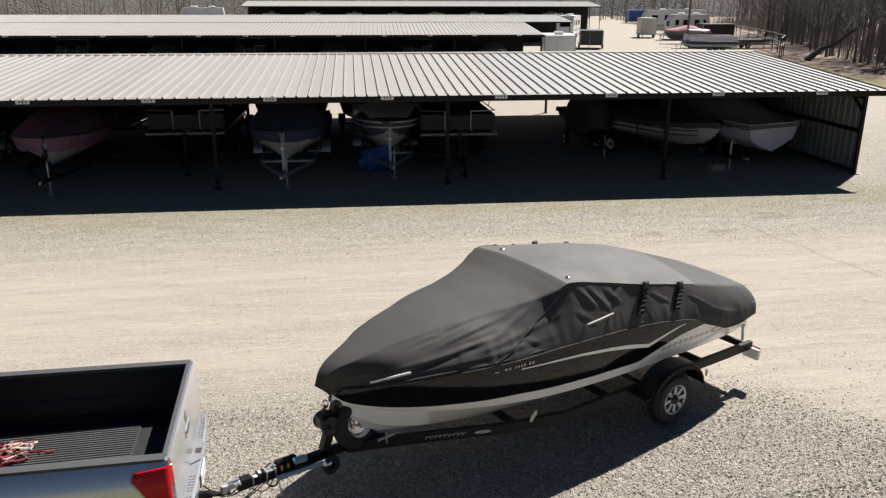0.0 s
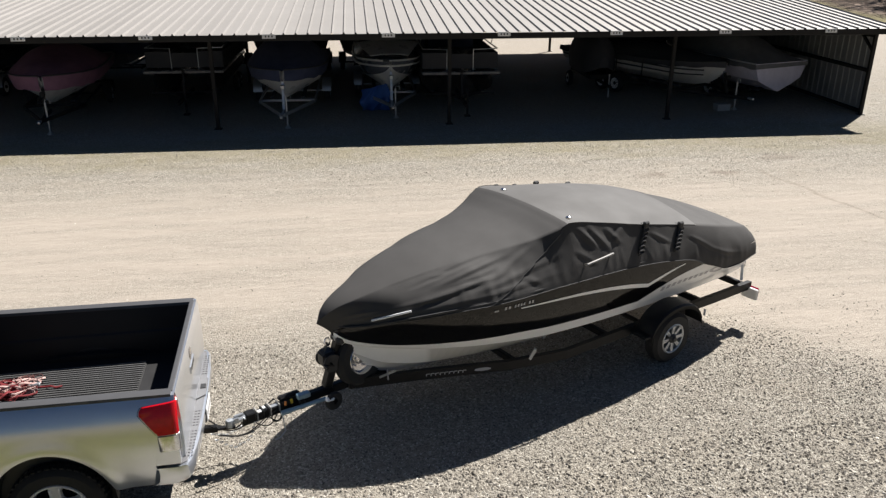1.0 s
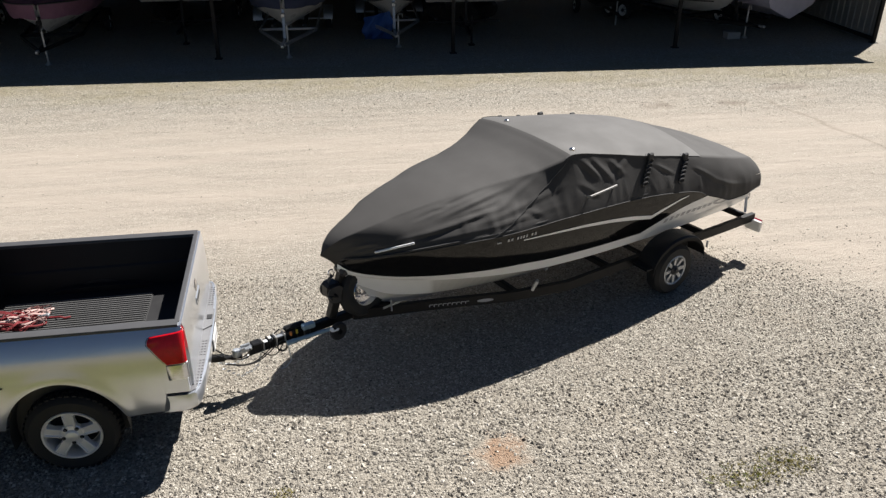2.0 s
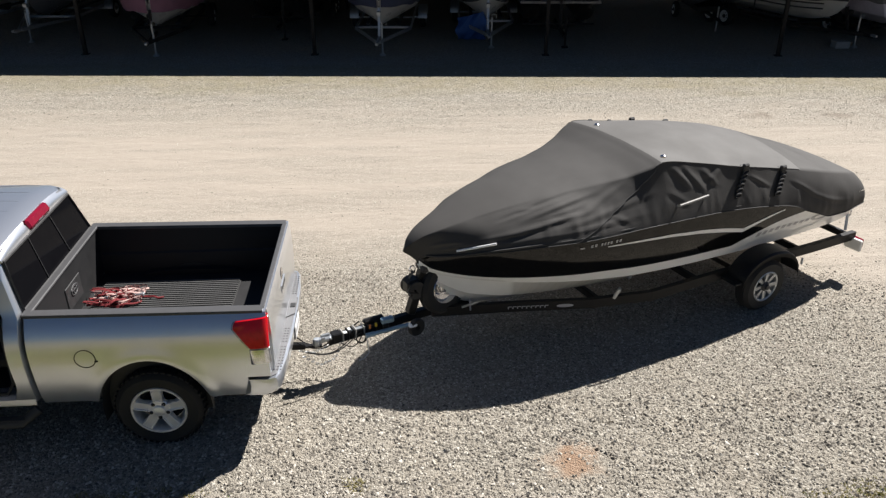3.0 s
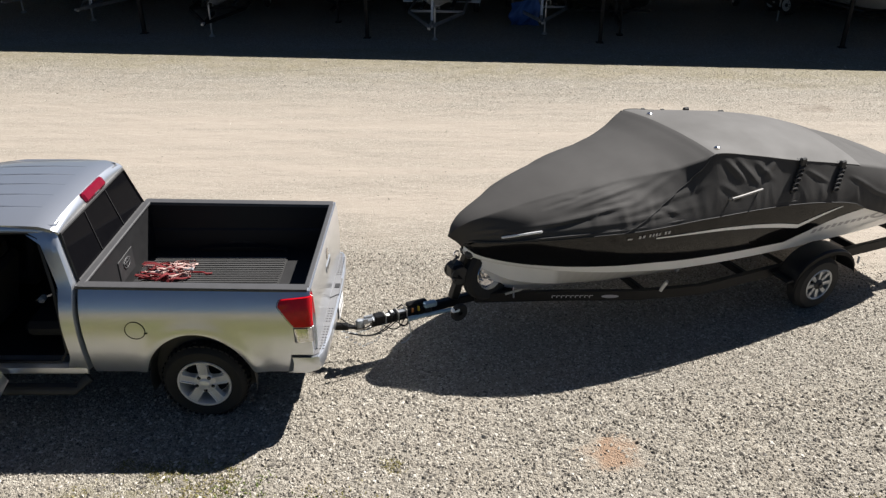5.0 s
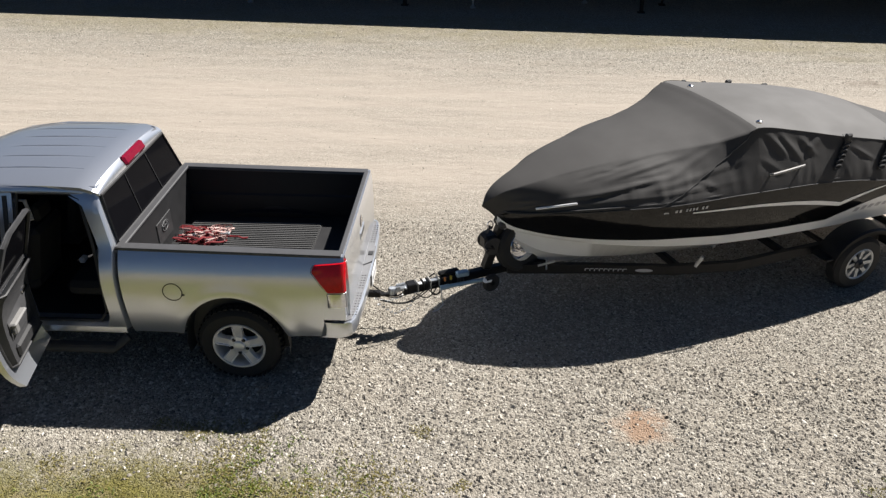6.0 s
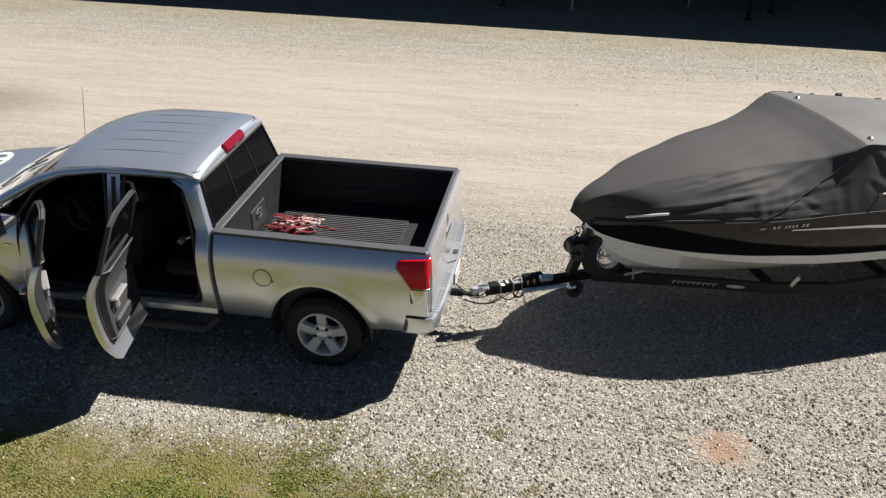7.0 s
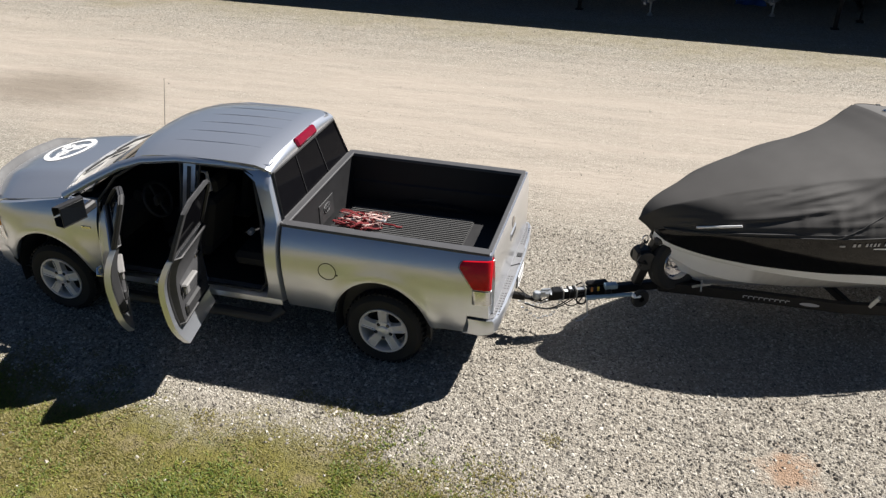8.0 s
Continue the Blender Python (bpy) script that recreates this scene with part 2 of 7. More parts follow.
    lawn = mix_(noise_(1.4, 6), (0.122, 0.115, 0.040), (0.173, 0.140, 0.072))
    far = mix_(step_(out, 20.8, 23.5), lawn, litter)
    col = mix_(step_(out, 18.5, 20.5), col, far)
    l.new(col, p.inputs["Base Color"])
    p.inputs["Roughness"].default_value = 0.9
    p.inputs["Specular IOR Level"].default_value = 0.25
    lump = math_("ADD", math_("MULTIPLY", math_("SUBTRACT", 0.6, d1), h1), math_("MULTIPLY", math_("SUBTRACT", 0.5, d2), 0.5))
    lump = math_("MULTIPLY", lump, math_("SUBTRACT", 1.0, math_("MULTIPLY", cover, 0.62)))
    bp = n.new("ShaderNodeBump")
    bp.inputs["Strength"].default_value, bp.inputs["Distance"].default_value = 1.0, 0.020
    l.new(lump, bp.inputs["Height"])
    wide = n.new("ShaderNodeBump")
    wide.inputs["Strength"].default_value, wide.inputs["Distance"].default_value = 0.5, 0.12
    l.new(noise_(1.6, 4, (0.5, 1.6, 1)), wide.inputs["Height"])
    l.new(wide.outputs[0], bp.inputs["Normal"])
    l.new(bp.outputs[0], p.inputs["Normal"])
    return m


GROUND = ground_material()


# ---- shapes ----
class Shape:
    """Points and faces of one mesh."""

    def __init__(self):
        self.v, self.f = [], []

    def add(self, pts, faces):
        o = len(self.v)
        self.v += [tuple(q) for q in pts]
        self.f += [tuple(o + i for i in g) for g in faces]
        return self

    def grid(self, rows, loop=False):
        n = len(rows[0])
        pts = [q for r in rows for q in r]
        faces = []
        for i in range(len(rows) - 1):
            for j in range(n if loop else n - 1):
                k = (j + 1) % n
                faces.append((i * n + j, i * n + k, (i + 1) * n + k, (i + 1) * n + j))
        return self.add(pts, faces)

    def box(self, c, s, b=0.0, m=None):
        """A box by centre and size, its edges cut by b."""
        hx, hy, hz = (q / 2 for q in s)
        b = min(b, 0.49 * min(s))
        m = m or Matrix()
        c = Vector(c)
        if b <= 0:
            pts = [(i * hx, j * hy, k * hz) for i in (-1, 1) for j in (-1, 1) for k in (-1, 1)]
            faces = [(0, 1, 3, 2), (4, 6, 7, 5), (0, 4, 5, 1), (2, 3, 7, 6), (0, 2, 6, 4), (1, 5, 7, 3)]
        else:
            pts, faces, ix = [], [], {}
            for i in (-1, 1):
                for j in (-1, 1):
                    for k in (-1, 1):
                        for a in range(3):
                            q = [i * (hx - b), j * (hy - b), k * (hz - b)]
                            q[a] = (i, j, k)[a] * (hx, hy, hz)[a]
                            ix[i, j, k, a] = len(pts)
                            pts.append(q)
            for a in range(3):
                o = [0, 1, 2]
                o.remove(a)
                for s_ in (-1, 1):
                    face = []
                    for u, w in ((-1, -1), (1, -1), (1, 1), (-1, 1)):
                        key = [0, 0, 0]
                        key[a], key[o[0]], key[o[1]] = s_, u, w
                        face.append(ix[(*key, a)])
                    faces.append(face if s_ > 0 else face[::-1])
            for a in range(3):
                o = [0, 1, 2]
                o.remove(a)
                for u in (-1, 1):
                    for w in (-1, 1):
                        lo, hi = [0, 0, 0], [0, 0, 0]
                        lo[a], hi[a] = -1, 1
                        lo[o[0]] = hi[o[0]] = u
                        lo[o[1]] = hi[o[1]] = w
                        faces.append((ix[(*lo, o[0])], ix[(*hi, o[0])], ix[(*hi, o[1])], ix[(*lo, o[1])]))
            for i in (-1, 1):
                for j in (-1, 1):
                    for k in (-1, 1):
                        faces.append(tuple(ix[i, j, k, a] for a in range(3)))
        return self.add([c + m @ Vector(q) for q in pts], faces)

    def rod(self, p0, p1, r0, r1=None, n=10, caps=True):
        p0, p1 = Vector(p0), Vector(p1)
        r1 = r0 if r1 is None else r1
        d = (p1 - p0).normalized()
        u = d.orthogonal().normalized()
        w = d.cross(u)
        pts = [p + (u * math.cos(a) + w * math.sin(a)) * r for p, r in ((p0, r0), (p1, r1)) for a in (2 * math.pi * k / n for k in range(n))]
        faces = [(k, (k + 1) % n, n + (k + 1) % n, n + k) for k in range(n)]
        if caps:
            faces += [tuple(range(n))[::-1], tuple(range(n, 2 * n))]
        return self.add(pts, faces)

    def bar(self, p0, p1, w, h, up=(0, 0, 1), b=0.0):
        """A straight beam of width w and height h between two points."""
        p0, p1 = Vector(p0), Vector(p1)
        d = p1 - p0
        x = d.normalized()
        y = Vector(up).cross(x).normalized()
        z = x.cross(y)
        m = Matrix((x, y, z)).transposed()
        return self.box((p0 + p1) / 2, (d.length, w, h), b, m)

    def tube(self, pts, r, n=8, loop=False, flat=1.0):
        pts = [Vector(q) for q in pts]
        rows, prev = [], None
        for i, q in enumerate(pts):
            a = pts[i - 1] if i or loop else q
            c = pts[(i + 1) % len(pts)] if i < len(pts) - 1 or loop else q
            d = (c - a).normalized()
            u = d.orthogonal() if prev is None else prev - d * prev.dot(d)
            u.normalize()
            prev = u
            w = d.cross(u)
            rr = r[i] if hasattr(r, "__len__") else r
            rows.append([q + (u * math.cos(k) + w * math.sin(k) * flat) * rr for k in (2 * math.pi * j / n for j in range(n))])
        if loop:
            rows.append(rows[0])
        self.grid(rows, True)
        if not loop:
            o = len(self.v) - n * len(rows)
            self.f.append(tuple(o + k for k in range(n))[::-1])
            self.f.append(tuple(len(self.v) - n + k for k in range(n)))
        return self

    def lathe(self, profile, m=None, n=32):
        """Turns (radius, height) round the z axis of m."""
        m = m or Matrix()
        rows = [[m @ Vector((r * math.cos(a), r * math.sin(a), h)) for a in (2 * math.pi * k / n for k in range(n))] for r, h in profile]
        return self.grid(rows, True)

    def plate(self, pts, off):
        """A flat polygon with thickness."""
        n, off = len(pts), Vector(off)
        pts = [Vector(q) for q in pts]
        faces = [tuple(range(n))[::-1], tuple(range(n, 2 * n))] + [(k, (k + 1) % n, n + (k + 1) % n, n + k) for k in range(n)]
        return self.add(pts + [q + off for q in pts], faces)

    def skin(self, rows, off):
        """A grid with thickness: off is a vector or a function of the point."""
        f = off if callable(off) else (lambda q: Vector(off))
        back = [[Vector(q) + f(Vector(q)) for q in r] for r in rows]
        self.grid(rows)
        self.grid([r[::-1] for r in back])
        for a, b in ((rows[0], back[0]), (rows[-1], back[-1])):
            self.grid([a, b])
        self.grid([[r[0] for r in rows], [r[0] for r in back]])
        self.grid([[r[-1] for r in rows], [r[-1] for r in back]])
        return self


def mesh_of(name, shape, mat, smooth=True, angle=32, tidy=True):
    me = bpy.data.meshes.new(name)
    me.from_pydata(shape.v, [], shape.f)
    if tidy:
        bm = bmesh.new()
        bm.from_mesh(me)
        bmesh.ops.recalc_face_normals(bm, faces=bm.faces)
        bm.to_mesh(me)
        bm.free()
    me.materials.append(mat)
    if smooth:
        me.shade_smooth()
        me.set_sharp_from_angle(angle=radians(angle))
    return me


def part(name, shape, mat, parent=None, label="", smooth=True, angle=32, tidy=True):
    ob = new(name, mesh_of(name, shape, mat, smooth, angle, tidy))
    if parent:
        ob.parent = parent
    return tagged(ob, label)


def piece(name, mesh, parent, m=None):
    ob = new(name, mesh)
    ob.parent = parent
    if m is not None:
        ob.matrix_basis = m
    return ob


def thing(name, label, category, m=None, group="", kind=""):
    ob = tagged(new(name), label, category, group, kind)
    ob.empty_display_size = 0.2
    ob.matrix_world = m or Matrix()
    return ob


def lerp(x, xs, ys):
    return float(np.interp(x, xs, ys))


def eased(xs, ys, x):
    """A smooth curve through the given knots."""
    k = max(0, min(len(xs) - 2, int(np.searchsorted(xs, x)) - 1))

    def slope(i):
        if 0 < i < len(xs) - 1:
            a, b = (ys[i] - ys[i - 1]) / (xs[i] - xs[i - 1]), (ys[i + 1] - ys[i]) / (xs[i + 1] - xs[i])
            return 0 if a * b <= 0 else 2 * a * b / (a + b)
        i = min(max(i, 0), len(xs) - 2)
        return (ys[i + 1] - ys[i]) / (xs[i + 1] - xs[i])

    h = xs[k + 1] - xs[k]
    t = min(max((x - xs[k]) / h, 0), 1)
    return (2 * t**3 - 3 * t**2 + 1) * ys[k] + (t**3 - 2 * t**2 + t) * h * slope(k) + (3 * t**2 - 2 * t**3) * ys[k + 1] + (t**3 - t**2) * h * slope(k + 1)


def disc_axis(c, axis):
    """A pose at c whose z axis points along axis."""
    return Matrix.Translation(c) @ Vector(axis).to_track_quat("Z", "Y").to_matrix().to_4x4()


# ---- ground ----
def build_ground():
    s = Shape()
    steps = [0, 4, 10, 20, 40, 80, 160, 400, 1200, 3000]
    xs = sorted({q for k in steps for q in (k, -k)})
    s.grid([[(x, y, 0.0) for x in xs] for y in xs])
    tagged(part("ground", s, GROUND, smooth=False), "pale crushed gravel storage yard with a worn sandy lane", "ground", kind="structure")


build_ground()


# ---- storage sheds ----
YAW = -4.66
SHED = pose(6.504, 14.502, 0, 0, 0, YAW)


def panel_mesh(name, length, rise, mat, width=0.915):
    """A ribbed sheet: x across, y up the slope, z above it."""
    prof = []
    for k in range(3):
        x = k * width / 3
        prof += [(x, 0.042), (x + 0.018, 0.042), (x + 0.042, 0.0), (x + width / 3 - 0.024, 0.0)]
    prof += [(width, 0.042)]
    s = Shape()
    s.grid([[(x, t * length, z + t * rise) for x, z in prof] for t in (0.0, 1.0)])
    s.grid([[(x, t * length, z - 0.004 + t * rise) for x, z in prof][::-1] for t in (0.0, 1.0)])
    return mesh_of(name, s, mat, smooth=False, tidy=False)


def build_shed(m, s0, s1, eave, ridge, half, label, wall=False, bay=6.39, signs=3.05, sign_at=1.35, posts=True, detail=True, shade_sheet=False):
    """A gabled open shed: s along it, n across it from the front posts."""
    shed = thing("storage_shed", label, "shed", m, group="open storage sheds")
    over = 0.8
    mid = half - over
    rise = ridge - eave
    w = 0.915
    count = int(round((s1 - s0) / w))
    w = (s1 - s0) / count
    if detail:
        me = panel_mesh("roof_panel", half, rise, ROOF_METAL, w)
        for k in range(count):
            piece("roof_panel", me, shed, pose(s0 + k * w, -over, eave))
            piece("roof_panel", me, shed, pose(s0 + (k + 1) * w, 2 * mid + over, eave, 0, 0, 180))
    else:
        roof = Shape()
        n = int((s1 - s0) / 0.305)
        for sg in (0, 1):
            rows = []
            for k in range(n):
                x = s0 + k * (s1 - s0) / n
                for dx, dz in ((0, 0.03), (0.03, 0.03), (0.05, 0), (0.285, 0)):
                    a, b = (-over, mid) if not sg else (2 * mid + over, mid)
                    rows.append([(x + dx, a, eave + dz), (x + dx, b, ridge + dz)])
            roof.grid(rows)
        part("roof", roof, ROOF_METAL, shed, smooth=False, tidy=False)
    cap = Shape()
    cap.plate([(s0, mid - 0.16, ridge + 0.018), (s0, mid, ridge + 0.045), (s0, mid + 0.16, ridge + 0.018)], (s1 - s0, 0, 0))
    part("ridge_cap", cap, ROOF_METAL, shed)
    for n in (-over + 0.03, 2 * mid + over - 0.03):
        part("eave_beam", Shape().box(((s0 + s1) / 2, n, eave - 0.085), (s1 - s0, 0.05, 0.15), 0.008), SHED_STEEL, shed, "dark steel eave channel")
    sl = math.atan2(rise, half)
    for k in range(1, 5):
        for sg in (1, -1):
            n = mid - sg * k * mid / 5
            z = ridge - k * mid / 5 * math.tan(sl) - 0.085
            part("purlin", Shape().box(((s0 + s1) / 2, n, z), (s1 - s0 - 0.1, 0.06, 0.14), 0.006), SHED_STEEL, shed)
    if posts:
        frame_ = Shape()
        frame_.box((0, 0, (eave - 0.12) / 2), (0.10, 0.10, eave - 0.12), 0.008)
        frame_.box((0, 0, 0.008), (0.2, 0.2, 0.016), 0.003)
        post = mesh_of("post", frame_, SHED_STEEL)
        tall = Shape().box((0, 0, (ridge - 0.2) / 2), (0.10, 0.10, ridge - 0.2), 0.008)
        tall = mesh_of("post", tall, SHED_STEEL)
        raft = Shape()
        for sg in (1, -1):
            raft.bar((0, mid - sg * mid, eave - 0.2 + over * math.tan(sl)), (0, mid, ridge - 0.2), 0.09, 0.2, b=0.008)
        raft = mesh_of("rafter", raft, SHED_STEEL)
        x = 0.0
        at = []
        while x > s0:
            at.append(x)
            x -= bay
        x = bay
        while x < s1 - 1.0:
            at.append(x)
            x += bay
        at.append(s1 - 0.08)
        for x in at:
            for n in (0, 2 * mid):
                piece("post", post, shed, pose(x, n, 0))
            piece("post", tall, shed, pose(x, mid, 0))
            piece("rafter", raft, shed, pose(x, 0, 0))
    if wall:
        x = s1 - 0.02
        step = 0.915
        n0 = 0.06
        while n0 < 2 * mid:
            n1 = min(n0 + step, 2 * mid)
            prof = []
            for k in range(3):
                y = n0 + (n1 - n0) * k / 3
                prof += [(y, 0.026), (y + 0.02, 0.026), (y + 0.045, 0.0), (y + (n1 - n0) / 3 - 0.025, 0.0)]
            prof.append((n1, 0.026))
            sh = Shape()
            top = lambda y: eave + (over + min(y, 2 * mid - y)) * math.tan(sl) - 0.06
            for o in (0.0, 0.004):
                sh.grid([[(x + d + o, y, 0.0) for y, d in prof], [(x + d + o, y, top(y)) for y, d in prof]])
            part("wall_panel", sh, WALL_METAL, shed, smooth=False, tidy=False)
            n0 = n1
        for z in (0.10, 1.3, 2.3):
            part("wall_girt", Shape().box((x - 0.05, mid, z), (0.05, 2 * mid - 0.1, 0.11), 0.006), SHED_STEEL, shed)
        part("wall_brace", Shape().bar((x - 0.05, 0.1, 1.9), (x - 0.05, 1.0, eave - 0.05), 0.04, 0.08), SHED_STEEL, shed)
    # Near-black sheet added at mid-depth to imitate the deep shade under the roof.
    if shade_sheet:
        part("shade_sheet", Shape().box(((s0 + s1) / 2, mid + 0.1, (ridge - 0.1) / 2), (s1 - s0 - 0.2, 0.05, ridge - 0.1), 0.004), SHED_STEEL, shed, "dark sheet standing in for the shade inside the shed")
    if signs:
        plate = Shape().box((0, 0, 0), (0.34, 0.012, 0.11), 0.004)
        sign = mesh_of("bay_sign", plate, SIGN)
        bars = Shape()
        for k in range(3):
            bars.box((-0.08 + k * 0.08, -0.008, 0), (0.035, 0.004, 0.045), 0.001)
        bars = mesh_of("sign_bar", bars, SHED_STEEL)
        x = sign_at
        while x > s0 + 1:
            x -= signs
        x += signs
        while x < s1 - 0.5:
            ob = piece("bay_sign", sign, shed, pose(x, -over - 0.012, eave - 0.04, -6))
            piece("sign_bar", bars, ob)
            x += signs
    return shed




# ---- silver pickup truck ----
WZ = (0.40, 0.50, 0.62, 0.80, 1.04, 1.14, 1.22, 1.28, 1.34, 1.38, 1.42)
WY = (0.86, 0.91, 0.96, 0.988, 1.005, 0.998, 0.982, 0.960, 0.932, 0.910, 0.884)


def half_width(z, x=0.0):
    w = eased(WZ, WY, z)
    if x < -3.9:
        w *= 1 - 0.20 * min((-3.9 - x) / 0.75, 1) ** 2
    return w


def arch(x, cx, low, rx=0.505, rz=0.61, cz=0.40):
    d = abs(x - cx)
    return max(low, cz + rz * math.sqrt(1 - (d / rx) ** 2)) if d < rx else low


def flare(x, z, cx):
    """The lip of a wheel arch."""
    r = math.hypot((x - cx) / 0.505, (z - 0.40) / 0.61)
    return 0.016 * math.exp(-(((r - 1.05) / 0.12) ** 2)) if z > 0.45 else 0.0


def body_side(x0, x1, top, low, cx, sg, n=60, rows=16):
    """A body panel between two stations, cut out round the wheel, with a turned-in lip."""
    xs = [x0 + (x1 - x0) * k / n for k in range(n + 1)]
    if cx is not None:
        xs = sorted(set([round(x, 4) for x in xs] + [round(cx + s_ * 0.504, 4) for s_ in (-1, 1) if x0 < cx + s_ * 0.504 < x1]))
    if callable(low):
        xs = sorted(set(xs + [0.846, 0.852]))
    s = Shape()
    grid = []
    for x in xs:
        lo = low(x) if callable(low) else low
        zl = arch(x, cx, lo, 0.505) if cx is not None else lo
        zt = top(x)
        col = [(x, sg * (half_width(zl, x) + (flare(x, zl, cx) if cx is not None else 0) - 0.07), zl + 0.012)]
        for k in range(rows + 1):
            z = zl + (zt - zl) * k / rows
            y = half_width(z, x) + (flare(x, z, cx) if cx is not None else 0)
            col.append((x, sg * y, z))
        col.append((x, sg * (half_width(zt, x) - 0.05), zt + 0.004))
        grid.append(col)
    s.grid(grid)
    for col in (grid[0], grid[-1]):
        s.grid([col, [(q[0], q[1] - sg * 0.05, q[2]) for q in col]])
    return s


def wheel(parent, c, sg, r=0.40, width=0.265, rim=0.245):
    """Tyre, five-spoke rim and hub; sg: the side on which the face looks out."""
    m = disc_axis(c, (0, sg, 0))
    h = width / 2
    w = part("wheel", Shape().lathe([(rim - 0.03, -h + 0.02), (rim + 0.01, -h), (r - 0.05, -h - 0.004), (r - 0.012, -h + 0.03), (r, -h + 0.06), (r, h - 0.06), (r - 0.012, h - 0.03), (r - 0.05, h + 0.004), (rim + 0.03, h + 0.002), (rim + 0.008, h - 0.006), (rim - 0.005, h - 0.02)], m, 56), TYRE, parent, "black all-terrain tyre")
    tread = Shape()
    for k in range(44):
        a = 2 * math.pi * k / 44
        for j, o in ((-0.085, 0.0), (-0.03, 0.07), (0.03, 0.0), (0.085, 0.07)):
            q = m @ Matrix.Rotation(a + o, 4, "Z")
            tread.box(q @ Vector((r + 0.002, 0, j * width / 0.265)), (0.016, 0.034, 0.046), 0.003, q.to_3x3())
    part("tread", tread, TYRE, w)
    part("rim", Shape().lathe([(rim + 0.008, h - 0.004), (rim + 0.004, h + 0.006), (rim - 0.012, h + 0.004), (rim - 0.022, h - 0.02), (rim - 0.03, h - 0.09), (rim - 0.05, -h + 0.05)], m, 56), ALLOY, w, "silver alloy rim")
    part("brake_disc", Shape().lathe([(0.0, h - 0.11), (0.17, h - 0.11), (0.17, h - 0.13), (0.0, h - 0.13)], m, 32), SHED_STEEL, w)
    part("barrel_shade", Shape().lathe([(0.0, h - 0.135), (rim - 0.04, h - 0.135)], m, 32), TYRE, w)
    spoke = Shape()
    for k in range(5):
        q = m @ Matrix.Rotation(2 * math.pi * k / 5 + 0.3, 4, "Z")
        pts = [(0.05, -0.046, h - 0.022), (0.05, 0.046, h - 0.022), (rim - 0.09, 0.036, h - 0.006), (rim - 0.012, 0.054, h - 0.002), (rim - 0.012, -0.054, h - 0.002), (rim - 0.09, -0.036, h - 0.006)]
        top = [q @ Vector(a) for a in pts]
        low_ = [q @ Vector((a[0], a[1] * 1.12, a[2] - 0.045)) for a in pts]
        spoke.add(top + low_, [(0, 1, 2, 3, 4, 5)] + [(k_, (k_ + 1) % 6, 6 + (k_ + 1) % 6, 6 + k_) for k_ in range(6)])
        for e in (-1, 1):
            spoke.bar(q @ Vector((0.06, e * 0.034, h - 0.012)), q @ Vector((rim - 0.03, e * 0.040, h + 0.004)), 0.014, 0.014, up=q.to_3x3() @ Vector((0, 0, 1)), b=0.003)
    part("spokes", spoke, ALLOY, w)
    hub = part("hub_cap", Shape().lathe([(0.108, h - 0.05), (0.106, h - 0.016), (0.098, h - 0.008), (0.060, h - 0.006), (0.052, h + 0.012), (0.042, h + 0.018), (0.0, h + 0.020)], m, 40), ALLOY, w)
    for k in range(5):
        q = m @ Matrix.Rotation(2 * math.pi * (k + 0.5) / 5 + 0.3, 4, "Z")
        # Flat black disc painted in for the shaded recess around each nut.
        part("nut_pocket_shade", Shape().rod(q @ Vector((0.080, 0, h - 0.03)), q @ Vector((0.080, 0, h - 0.003)), 0.019, n=12), TYRE, hub)
        part("wheel_nut", Shape().rod(q @ Vector((0.080, 0, h - 0.03)), q @ Vector((0.080, 0, h + 0.004)), 0.009, n=6), CHROME, hub)
    return w


